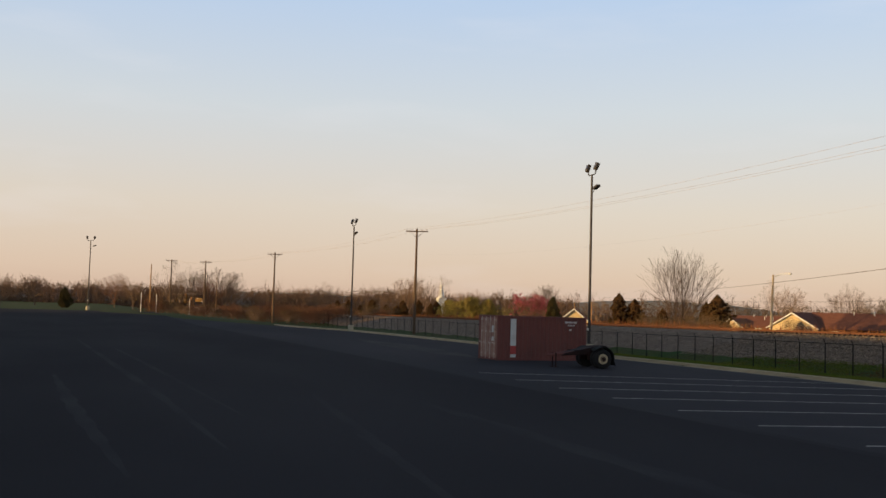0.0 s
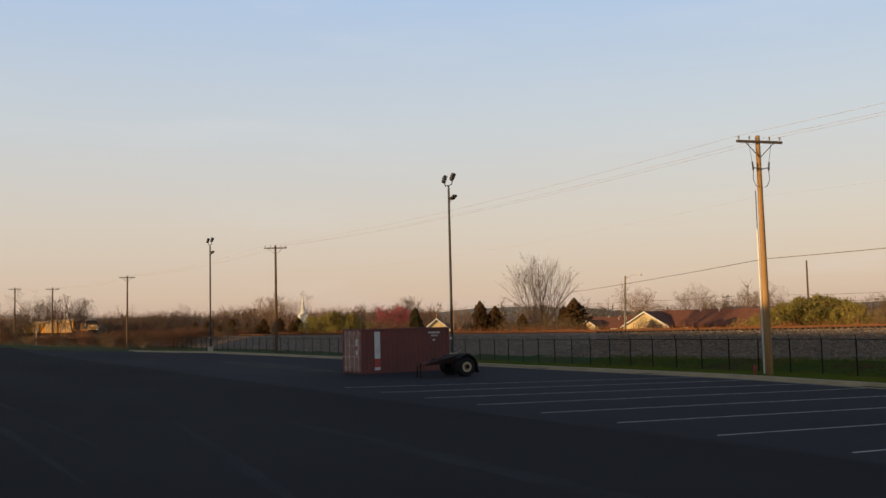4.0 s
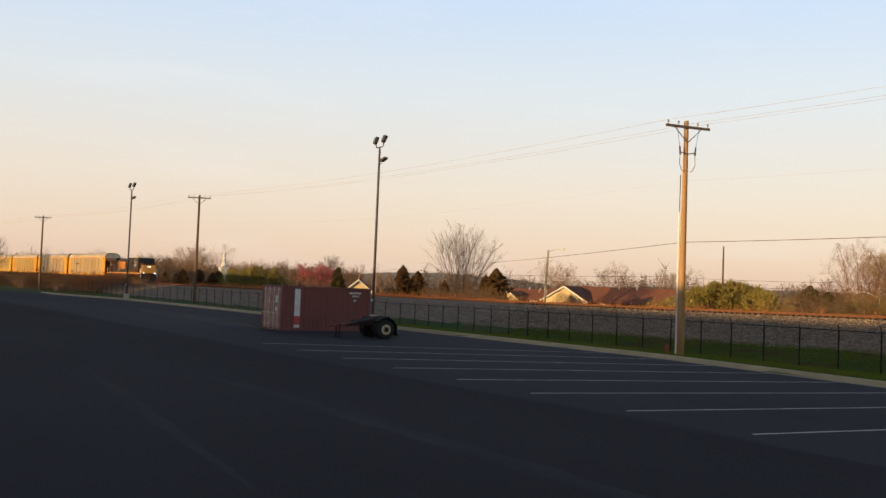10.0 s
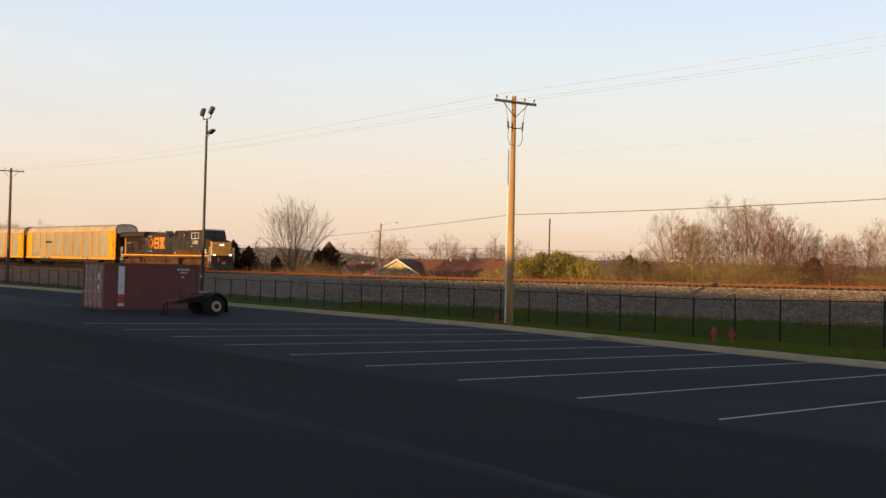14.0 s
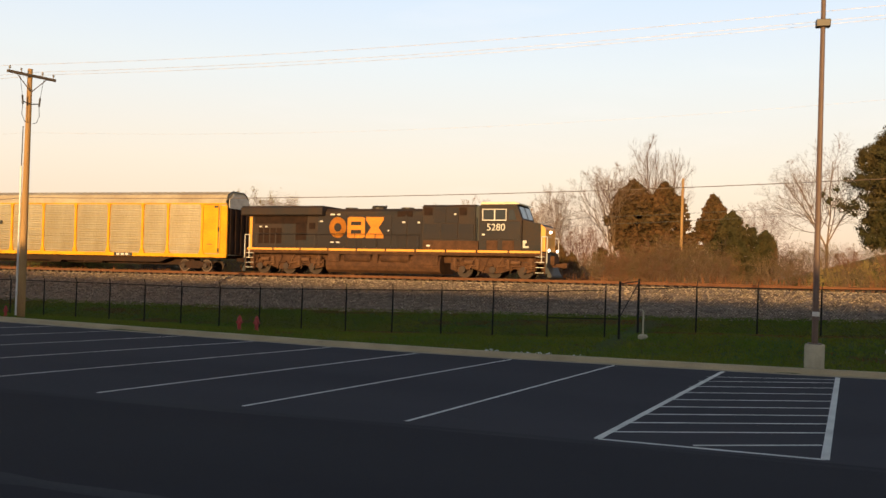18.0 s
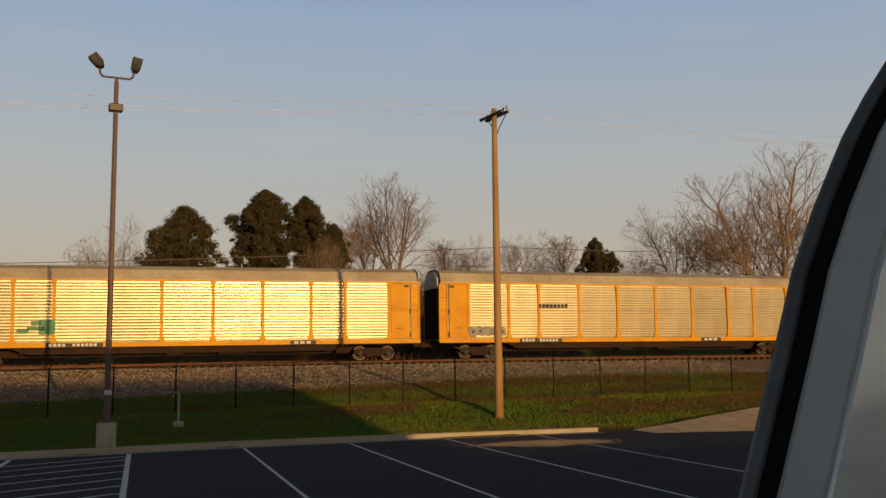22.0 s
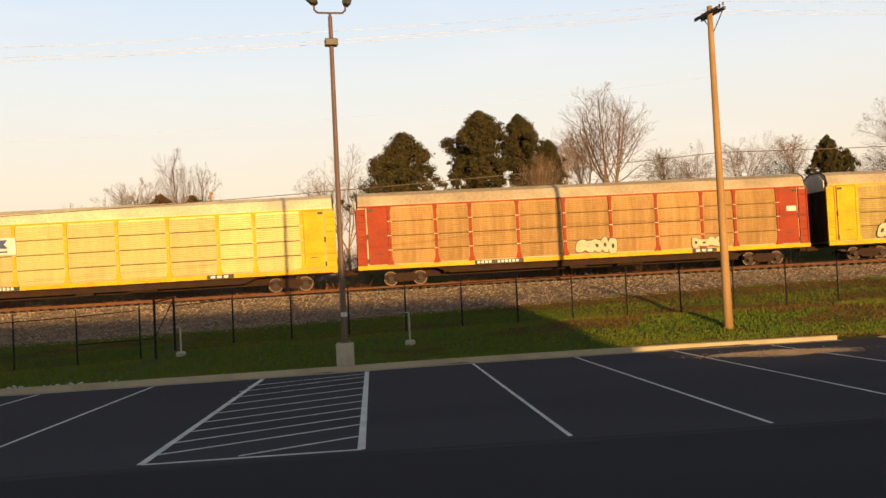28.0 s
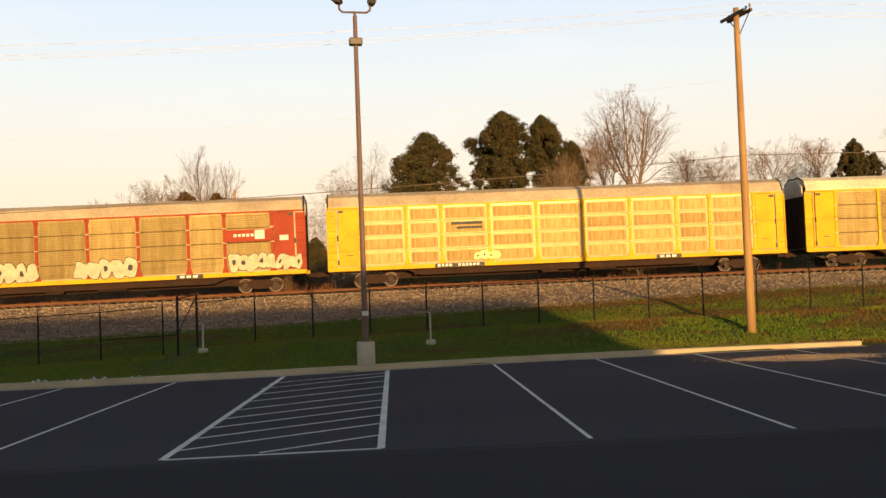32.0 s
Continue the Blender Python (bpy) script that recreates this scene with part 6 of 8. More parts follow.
def cable_line():
    """The lower lines on the far side of the railway."""
    li = thing("cable_line", pose(0, 0, 0), "thin dark telephone cables beyond the railway", "power line", kind="structure")
    P = [(-173, 100, 7.4), (-33.8, 33.75, 5.5), (15.0, 38.05, 7.5), (66, 36.5, 9.0)]
    for a, b in zip(P, P[1:]):
        wire(Vector(a), Vector(b), 0.5, 0.016, BROWN_CABLE, li, "cable")
    for dz in (0.0, 0.7):
        R = [(-132, 70, 4.5), (-79, 76, 4.3), (-47.5, 82, 4.5), (-22, 92, 7.6), (23, 92, 11.1), (90, 100, 14)]
        for a, b in zip(R, R[1:]):
            wire(Vector(a) + Vector((0, 0, dz)), Vector(b) + Vector((0, 0, dz)), 0.35, 0.016, BLACK_CABLE, li, "cable")


cable_line()


RIM_WOOD = material("pale_pole_wood", (0.56, 0.45, 0.31), 0.85, 0, (0.42, 0.32, 0.21), 1.2, 16, 0.3, stretch=(3, 3, 0.3))


def plain_pole(x, y, h, label, mat=None, r=0.14, lamp=0, lean=0.0):
    z = float(ground_z(x, y))
    po = thing("wooden_pole", pose(x, y, z, 0, lean, 0), label, "pole", "poles beyond the railway")
    bm = B()
    tube(bm, (0, 0, -0.3), (0, 0, h), r, r * 0.65, n=10)
    part("pole", bm, mat or POLE_WOOD, po)
    if lamp:
        bm = B()
        pts = [(0, h - 0.35), (lamp * 0.7, h + 0.1), (lamp * 1.5, h + 0.25)]
        for (a, b), (c, d) in zip(pts, pts[1:]):
            tube(bm, (a, 0, b), (c, 0, d), 0.045, n=6)
        arm = part("lamp_arm", bm, WHITE, po, "pale curved lamp arm")
        bm = B()
        lathe(bm, [(0.05, 0.12), (0.2, 0.05), (0.22, -0.08), (0.1, -0.16)], 12)
        part("lamp_head", bm, WHITE, arm, at=pose(lamp * 1.6, 0, h + 0.22))
    return po


plain_pole(-110.9, 83.8, 9.3, "leaning pale wooden street light pole with curved arm", mat=RIM_WOOD, r=0.2, lamp=2.2, lean=3.0)
plain_pole(-81.6, 87.9, 9.6, "plain grey wooden pole beyond green bushes", mat=OLD_WOOD)
plain_pole(-57.5, 83.0, 4.4, "pale street lamp with long arm before the grove", mat=WHITE, r=0.09, lamp=-1.5)
plain_pole(-50.0, 83.0, 3.9, "short wooden post in the grove")
plain_pole(13.6 - 26.5, 92.0, 11.5, "rust-brown wooden pole among trees", r=0.17)
plain_pole(-66.0, 84.0, 2.6, "short pale post by the bushes", mat=WHITE, r=0.07)
plain_pole(-167, 82, 5.2, "pale wooden pole behind the container", r=0.1)
plain_pole(-160, 82, 5.4, "pale wooden pole with meter box", r=0.1)
plain_pole(-230, 6.8, 10.6, "old grey wooden pole with bracket", r=0.16)
plain_pole(-300, 28, 10.5, "thin distant wooden pole", r=0.12)
for px, py, ph in ((-150, -16.5, 3.2), (-178, 3.8, 3.4), (-182, 6.5, 3.4), (-222, 15, 3.4)):
    plain_pole(px, py, ph, "short pale post at the far edge of the lot", mat=WHITE, r=0.09)


# ---- container, dolly, hydrants ----
def container():
    co = thing("shipping_container", pose(-52.6, 20.95, 0.0, 0, 0, 96), "dull red steel shipping container parked across stalls", "container")
    # local: x along the length from the door end, y to the far side
    L, W, H = 6.06, 2.44, 2.59
    bm = B()
    box(bm, 0.12, L - 0.12, 0.06, W - 0.06, 0.16, H - 0.06)
    part("inner_box", bm, CONTAINER_RED, co)
    for y, sgn in ((0.0, -1), (W, 1)):
        bm = B()
        n = 20
        prof = []
        for i in range(n):
            x = 0.16 + (L - 0.32) * i / n
            p = (L - 0.32) / n
            prof += [(x, 0.012), (x + p * 0.35, 0.012), (x + p * 0.5, 0.05), (x + p * 0.85, 0.05)]
        prof.append((L - 0.16, 0.012))
        rows = [[bm.verts.new((x, y - sgn * d, z)) for x, d in prof] for z in (0.14, H - 0.1)]
        for i in range(len(prof) - 1):
            bm.faces.new((rows[0][i], rows[0][i + 1], rows[1][i + 1], rows[1][i]))
        part("side_wall", bm, CONTAINER_RED, co, "corrugated red side wall")
        for z0, z1 in ((0.0, 0.15), (H - 0.11, H - 0.005)):
            bm = B()
            box(bm, 0.1, L - 0.1, y - 0.03, y + 0.03, z0, z1)
            part("side_rail", bm, CONTAINER_RED, co)
    for x in (0.075, L - 0.075):
        for y in (0.06, W - 0.06):
            bm = B()
            box(bm, x - 0.075, x + 0.075, y - 0.075, y + 0.075, 0.0, H, 0.01)
            part("corner_post", bm, CONTAINER_RED, co)
    bm = B()
    box(bm, 0.05, L - 0.05, 0.02, W - 0.02, H - 0.058, H - 0.03)
    for i in range(24):
        box(bm, 0.2 + i * 0.24, 0.3 + i * 0.24, 0.1, W - 0.1, H - 0.03, H - 0.012)
    part("roof", bm, CONTAINER_RED, co)
    for y0 in (0.14, W / 2 + 0.01):
        bm = B()
        box(bm, 0.03, 0.09, y0, y0 + W / 2 - 0.15, 0.14, H - 0.1, 0.01)
        door = part("door", bm, DOOR_WORN, co, "scuffed red steel door")
        for k in (0.25, 0.75):
            bm = B()
            yy = y0 + (W / 2 - 0.15) * k
            tube(bm, (0.0, yy, 0.08), (0.0, yy, H - 0.06), 0.022, n=8)
            for z in (0.3, 0.9, 1.6, 2.3):
                box(bm, -0.03, 0.03, yy - 0.05, yy + 0.05, z, z + 0.09)
            box(bm, -0.045, -0.02, yy - 0.02, yy + 0.26, 0.98, 1.03)
            part("lock_bar", bm, GALV, door, "pale worn lock bar")
    for z0 in (0.0, H - 0.12):
        bm = B()
        box(bm, 0.01, 0.12, 0.08, W - 0.08, z0, z0 + 0.13)
        part("end_rail", bm, CONTAINER_RED, co)
    # markings on the visible long side
    for nm, mat, x0, x1, z0, z1 in (("white_panel", WHITE, 0.86, 1.22, 0.85, 2.42), ("red_panel", MARK_RED, 0.86, 1.22, 0.36, 0.84), ("white_panel", WHITE, 0.86, 1.22, 0.18, 0.35)):
        bm = B()
        box(bm, x0, x1, -0.008, 0.05, z0, z1)
        part(nm, bm, mat, co)
    for a, b, c, d in bars(4.55, 2.22, 0.85, 0.11, 7) + bars(4.75, 2.05, 0.5, 0.09, 4) + bars(4.85, 1.78, 0.2, 0.09, 2):
        bm = B()
        box(bm, a, b, -0.006, 0.05, c, d)
        part("stencil", bm, STENCIL, co)
    bm = B()
    for a, b, c, d in ((0.012, 0.028, 1.6, 2.0), (0.012, 0.028, 1.1, 1.35)):
        box(bm, a - 0.03, b, 0.5, 0.72, c, d)
    part("label_plate", bm, WHITE, co)


GALV = material("galvanised_bar", (0.72, 0.62, 0.52), 0.6, 0.0, (0.50, 0.38, 0.30), 4, 30, 0.1)
DOOR_WORN = material("worn_red_door", (0.25, 0.08, 0.055), 0.65, 0, (0.45, 0.30, 0.23), 2.5, 14, 0.1, 0.45)
MARK_RED = material("marking_red", (0.50, 0.06, 0.05), 0.6, 0, (0.35, 0.06, 0.05), 2, 20, 0.0)
RIM = material("cream_rim", (0.60, 0.49, 0.30), 0.6, 0.0, (0.40, 0.31, 0.18), 4, 20, 0.1)
container()


def dolly():
    """A single-axle converter dolly with its drawbar towards the container."""
    do = thing("trailer_dolly", pose(-46.9, 24.2, 0, 0, 0, 88), "dark worn converter dolly with fenders and cream wheel rims", "trailer dolly")
    bm = B()
    for y in (-0.45, 0.45):
        box(bm, -1.3, 0.75, y - 0.06, y + 0.06, 0.72, 0.92, 0.01)
    box(bm, -0.5, 0.5, -0.45, 0.45, 0.76, 0.86)
    box(bm, 0.6, 0.75, -0.5, 0.5, 0.70, 0.92)
    part("frame", bm, DOLLY_DARK, do)
    bm = B()
    tube(bm, (-1.25, -0.42, 0.82), (-2.5, -0.05, 0.62), 0.06, n=8)
    tube(bm, (-1.25, 0.42, 0.82), (-2.5, 0.05, 0.62), 0.06, n=8)
    tube(bm, (-2.45, 0, 0.62), (-2.75, 0, 0.62), 0.06, n=8)
    part("drawbar", bm, CONTAINER_RED, do, "rusty red drawbar")
    for y in (-0.22, 0.22):
        bm = B()
        tube(bm, (-2.25, y, 0.0), (-2.25, y, 0.75), 0.04, n=8)
        box(bm, -2.36, -2.14, y - 0.1, y + 0.1, 0.0, 0.03)
        part("landing_leg", bm, DOLLY_DARK, do)
    bm = B()
    prism(bm, [(-0.45, 0.92), (-0.55, 1.02), (0.35, 1.10), (0.55, 1.0), (0.45, 0.92)], -0.42, 0.42)
    part("fifth_wheel", bm, DOLLY_DARK, do, "tilted fifth wheel plate")
    bm = B()
    prism(bm, [(-2.0, 0.62), (-1.8, 0.76), (-0.6, 1.02), (-0.1, 1.14), (0.5, 1.18), (0.7, 1.04), (0.62, 0.74), (-1.0, 0.66)], -0.5, 0.5)
    bmesh.ops.bevel(bm, geom=bm.edges[:], offset=0.03, segments=1, affect="EDGES")
    part("deck", bm, DOLLY_DARK, do, "dark sloping steel deck")
    for y in (-0.5, 0.5):
        bm = B()
        box(bm, -0.55, 0.55, y - 0.07, y + 0.07, 0.42, 0.74, 0.02)
        part("spring_hanger", bm, DOLLY_DARK, do)
    bm = B()
    tube(bm, (0, -1.05, 0.5), (0, 1.05, 0.5), 0.07, n=10)
    part("axle", bm, DOLLY_DARK, do)
    for sgn in (-1, 1):
        for k, y in enumerate((1.08, 0.74)):
            bm = B()
            lathe(bm, [(0.29, -0.13), (0.46, -0.14), (0.50, -0.10), (0.505, 0.0), (0.50, 0.10), (0.46, 0.14), (0.29, 0.13)], 28, axis="y")
            ty = part("tyre", bm, RUBBER, do, at=pose(0, sgn * y, 0.5), smooth=True)
            if k == 0:
                bm = B()
                lathe(bm, [(0.27, 0.13), (0.26, 0.150), (0.22, 0.143), (0.15, 0.138), (0.12, 0.165), (0.06, 0.175)], 20, axis="y")
                part("rim", bm, RIM, ty, "cream painted rim", at=pose(0, 0, 0, 0, 0, 180 if sgn < 0 else 0))
                bm = B()
                lathe(bm, [(0.155, 0.142), (0.15, 0.155), (0.115, 0.16), (0.11, 0.20), (0.05, 0.205)], 16, axis="y")
                part("hub", bm, DOLLY_DARK, ty, "dark oily hub", at=pose(0, 0, 0, 0, 0, 180 if sgn < 0 else 0))
        bm = B()
        pts = [(0.62 * math.cos(a), 0.5 + 0.62 * math.sin(a)) for a in np.linspace(-0.1, 2.4, 9)]
        for (a, b), (c, d) in zip(pts, pts[1:]):
            v = [bm.verts.new(p) for p in ((a, sgn * 0.58, b), (a, sgn * 1.26, b), (c, sgn * 1.26, d), (c, sgn * 0.58, d))]
            bm.faces.new(v)
        v = [bm.verts.new(p) for p in ((0.6, sgn * 0.6, 0.45), (0.6, sgn * 1.24, 0.45), (0.72, sgn * 1.24, 0.18), (0.72, sgn * 0.6, 0.18))]
        bm.faces.new(v)
        bmesh.ops.remove_doubles(bm, verts=bm.verts[:], dist=0.001)
        bmesh.ops.solidify(bm, geom=bm.faces[:], thickness=0.02)
        part("fender", bm, RUBBER, do)


DOLLY_DARK = material("dolly_steel", (0.022, 0.015, 0.014), 0.8, 0.0, (0.045, 0.022, 0.018), 3, 20, 0.1)
dolly()
HYD = material("hydrant_red", (0.42, 0.035, 0.03), 0.45, 0, (0.30, 0.03, 0.025), 4, 30, 0.05)


def hydrant(x, y, s=1.0):
    z = float(ground_z(x, y))
    hy = thing("fire_hydrant", pose(x, y, z), "red painted fire hydrant standing on grass", "fire hydrant", "hydrants by the kerb")
    bm = B()
    lathe(bm, [(r * s, h * s) for r, h in ((0.16, -0.1), (0.16, 0.05), (0.105, 0.06), (0.10, 0.5), (0.14, 0.52), (0.14, 0.58), (0.125, 0.60), (0.11, 0.72), (0.05, 0.8), (0.03, 0.86))], 16)
    part("barrel", bm, HYD, hy, smooth=False)
    for a in (0, 180, 270):
        bm = B()
        tube(bm, (0.09 * s, 0, 0.46 * s), (0.2 * s, 0, 0.46 * s), (0.075 if a == 270 else 0.055) * s, n=10)
        part("nozzle", bm, HYD, hy, at=pose(0, 0, 0, 0, 0, a))


hydrant(-22.9, 34.7, 0.76)
hydrant(-22.25, 35.0, 0.76)
hydrant(-34.6, 33.6, 0.6)


def vent_pipe(x, y, h):
    z = float(ground_z(x, y))
    ve = thing("vent_pipe", pose(x, y, z), "thin white pipe in a small concrete base", "pipe", "white pipes on the bank")
    bm = B()
    lathe(bm, [(0.2, -0.15), (0.2, 0.12), (0.15, 0.18)], 14)
    part("base", bm, PEDESTAL, ve)
    bm = B()
    tube(bm, (0, 0, 0.15), (0, 0, h), 0.035, n=8)
    tube(bm, (0, 0, h), (-0.16, 0, h + 0.02), 0.025, n=6)
    part("pipe", bm, PEDESTAL, ve)


vent_pipe(2.1, 38.3, 1.25)
vent_pipe(-6.9, 39.2, 1.15)


# ---- the parked truck that the eye looks out of ----
CAB_PAINT = material("cab_paint", (0.40, 0.41, 0.40), 0.16, 0.25, (0.5, 0.5, 0.48), 3, 30, 0.02)
SEAL = material("door_seal", (0.010, 0.009, 0.009), 0.9, 0, (0.016, 0.015, 0.014), 10, 60, 0.05, spec=0.04)


def truck_cab():
    """Window frame, leaning front pillar, lower door and roof edge round the open window."""
    tr = thing("truck_cab", pose(0, 0, 0), "pale grey truck cab with an open side window", "truck")
    # the leaning pillar bends back towards the roof: seals, faces and the body behind
    line = [(0.25, 2.36), (0.429, 2.826), (0.467, 2.937), (0.485, 2.993), (0.509, 3.046), (0.539, 3.102), (0.564, 3.139), (0.587, 3.169), (0.66, 3.245), (0.80, 3.33), (1.1, 3.46)]
    side = Vector((0.80, -0.60, 0.0)).normalized()

    def strip(name, off0, off1, thick, mat, label="", start=0.0, sd=side):
        bm = B()
        rows = []
        for i, (x, z) in enumerate(line):
            (xa, za), (xb, zb) = line[max(0, i - 1)], line[min(len(line) - 1, i + 1)]
            u = Vector((xb - xa, 0, zb - za)).normalized()
            n = u.cross(sd).normalized()
            p = Vector((x, 0.62, z)) + side * start
            e = 0.003
            rows.append([bm.verts.new(p + sd * o + n * t) for o, t in ((off0 + e, 0), (off0, e), (off0, thick), (off1, thick), (off1, e), (off1 - e, 0))])
        for p, q in zip(rows, rows[1:]):
            for k in range(6):
                bm.faces.new((p[k], p[(k + 1) % 6], q[(k + 1) % 6], q[k]))
        bm.faces.new(rows[0][::-1])
        bm.faces.new(rows[-1])
        bmesh.ops.recalc_face_normals(bm, faces=bm.faces[:])
        part(name, bm, mat, tr, label)

    strip("pillar", 0.0, 0.013, 0.055, PILLAR_GREY, "dark grey pillar rim")
    strip("window_seal", 0.0135, 0.026, 0.05, SEAL, "black rubber window seal")
    strip("pillar_edge", 0.0265, 0.060, 0.065, PILLAR_LIGHT, "smooth grey pillar trim")
    strip("windscreen", 0.0, 0.75, 0.006, DUSTY_GLARE_GLASS, "opaque dusty windscreen with reflected glare in its colour", 0.0605, Vector((0.83, -0.39, -0.39)).normalized())
    bm = B()
    box(bm, -0.9, 0.30, 0.60, 0.68, 1.0, 2.30, 0.015)
    door = part("door", bm, CAB_PAINT, tr)
    bm = B()
    box(bm, -0.9, 0.30, 0.585, 0.70, 2.30, 2.345, 0.012)
    part("window_sill", bm, SEAL, door, "black window sill")
    bm = B()
    prism(bm, [(-0.19, -0.30), (0.26, -0.30), (0.26, -0.042), (0.125, -0.013), (-0.05, 0.0), (-0.15, 0.0), (-0.18, -0.012), (-0.195, -0.04)], 0.0, 0.05)
    mirror = part("mirror", bm, SEAL, tr, "black mirror housing", at=pose(-0.62, 0.62, 2.704, 0, 0, 45))
    bm = B()
    prism(bm, [(-0.06, -0.0005), (0.125, -0.0135), (0.26, -0.0425), (0.26, -0.038), (0.125, -0.010), (-0.06, 0.0005)], 0.051, 0.056)
    part("mirror_rim", bm, GALV_END, mirror, "bright mirror edge")
    bm = B()
    tube(bm, (-0.62, 0.62, 2.42), (-0.62, 0.64, 2.30), 0.02, n=8)
    part("mirror_arm", bm, DARK_METAL, tr)
    bm = B()
    box(bm, -1.2, 1.3, -1.3, 0.6, 0.45, 1.0, 0.03)
    part("floor_pan", bm, DARK_METAL, tr)
    for x in (0.9,):
        for y in (0.35, -1.1):
            bm = B()
            lathe(bm, [(0.29, -0.14), (0.48, -0.14), (0.52, -0.09), (0.52, 0.09), (0.48, 0.14), (0.29, 0.14)], 24, axis="y")
            part("wheel", bm, RUBBER, tr, at=pose(x, y, 0.52))
    bm = B()
    box(bm, -1.2, -1.12, -1.3, 0.6, 0.0, 0.45)
    part("jack_leg", bm, DARK_METAL, tr)


# opaque and pale: the base colour stands for glare reflected in dusty glass
DUSTY_GLARE_GLASS = material("dusty_glare_windscreen", (0.78, 0.75, 0.66), 0.16, 0.25, (0.50, 0.47, 0.41), 4, 22, 0.03, spec=0.9)
PILLAR_LIGHT = material("pillar_light_grey", (0.50, 0.51, 0.47), 0.5, 0.0, (0.42, 0.42, 0.39), 5, 40, 0.02)
PILLAR_GREY = material("pillar_grey", (0.06, 0.058, 0.055), 0.5, 0.1, (0.12, 0.12, 0.115), 5, 40, 0.02)
truck_cab()


# ---- houses beyond the railway ----
SIDING = material("cream_siding", (0.62, 0.48, 0.26), 0.75, 0, (0.50, 0.37, 0.20), 0.8, 12, 0.1)
SHINGLE = material("brown_shingle", (0.24, 0.10, 0.065), 0.9, 0, (0.17, 0.075, 0.05), 1.5, 18, 0.3)
BRICK = material("brown_brick", (0.22, 0.10, 0.06), 0.9, 0, (0.15, 0.07, 0.045), 2, 30, 0.3)


def house(x, y, z, yaw, w, d, wing, eave=2.5, rise=2.1):
    """A low house: a gabled front of width w that faces the railway, and a long roof running off to the right."""
    ho = thing("house", pose(x, y, z, 0, 0, yaw), "low cream and brick house with a brown shingle roof", "house", "houses beyond the railway")
    bm = B()
    prism(bm, [(-w / 2, 0), (-w / 2, eave), (0, eave + rise), (w / 2, eave), (w / 2, 0)], 0, d)
    part("gable_wall", bm, SIDING, ho, "cream sided gable wall")
    o = 0.35
    bm = B()
    prism(bm, [(-w / 2 - o, eave - o * rise / (w / 2)), (0, eave + rise), (w / 2 + o, eave - o * rise / (w / 2)), (w / 2 + o, eave - o * rise / (w / 2) + 0.12), (0, eave + rise + 0.14), (-w / 2 - o, eave - o * rise / (w / 2) + 0.12)], -0.4, d)
    part("gable_roof", bm, SHINGLE, ho)
    for sx in (-1, 1):
        bm = B()
        prism(bm, [(0, eave + rise - 0.06), (0, eave + rise + 0.15), (sx * (w / 2 + o), eave - o * rise / (w / 2) + 0.13), (sx * (w / 2 + o), eave - o * rise / (w / 2) - 0.06)], -0.45, -0.405)
        part("barge_board", bm, WHITE, ho, "white barge board")
    if wing:
        bm = B()
        box(bm, w / 2 + 0.01, wing, 2.2, d + 2, 0, eave)
        part("wing_wall", bm, BRICK, ho, "brown brick wing wall")
        bm = B()
        yc = (2.2 + d + 2) / 2
        a = [bm.verts.new(p) for p in ((0, 1.5, eave - 0.05), (wing + 0.6, 1.5, eave - 0.05), (wing - 2.2, yc, eave + rise + 0.25), (0, yc, eave + rise + 0.25), (wing + 0.6, d + 2.6, eave - 0.05), (0, d + 2.6, eave - 0.05))]
        for q in ((0, 1, 2, 3), (1, 4, 2), (4, 5, 3, 2), (0, 5, 4, 1), (0, 3, 5)):
            bm.faces.new([a[i] for i in q])
        part("wing_roof", bm, SHINGLE, ho)
        for k in range(4):
            xx = w / 2 + 1.2 + k * (wing - w / 2 - 2.4) / 3.2
            bm = B()
            box(bm, xx, xx + 0.95, 2.15, 2.25, 0.9, 2.1)
            wi = part("window", bm, GLASS_DARK, ho)
            bm = B()
            for q in ((xx - 0.08, xx + 1.03, 2.1, 2.18), (xx - 0.08, xx + 1.03, 0.82, 0.9), (xx - 0.08, xx, 0.9, 2.1), (xx + 0.95, xx + 1.03, 0.9, 2.1)):
                box(bm, q[0], q[1], 2.1, 2.2, q[2], q[3])
            part("window_frame", bm, WHITE, wi)
        bm = B()
        for xx in (w * 0.9, w * 1.3):
            tube(bm, (xx, yc - 0.6, eave + rise - 0.2), (xx, yc - 0.6, eave + rise + 0.5), 0.06, n=8)
        part("roof_vent", bm, WHITE, ho)


house(-118.0, 93.0, -1.0, 28, 7.2, 9, 21)
house(-128.5, 90.0, -1.0, 30, 3.4, 7, 12, 2.3, 1.2)
house(-135.5, 66.5, -0.8, 60, 4.2, 7, 0, 2.4, 1.7)
house(-165.0, 112.0, -1.0, 35, 6.0, 9, 14, 2.3, 1.6)
house(-90.0, 105.0, -1.6, 20, 4.0, 6, 0, 2.0, 1.2)


def steeple():
    st = thing("church_steeple", pose(-360.6, 119.6, -2), "slender white church steeple above distant woods", "steeple")
    bm = B()
    box(bm, -1.6, 1.6, -1.6, 1.6, 0, 9)
    part("tower", bm, WHITE, st)
    bm = B()
    tube(bm, (0, 0, 9), (0, 0, 15.5), 1.25, 0.05, n=8)
    part("spire", bm, WHITE, st)


steeple()

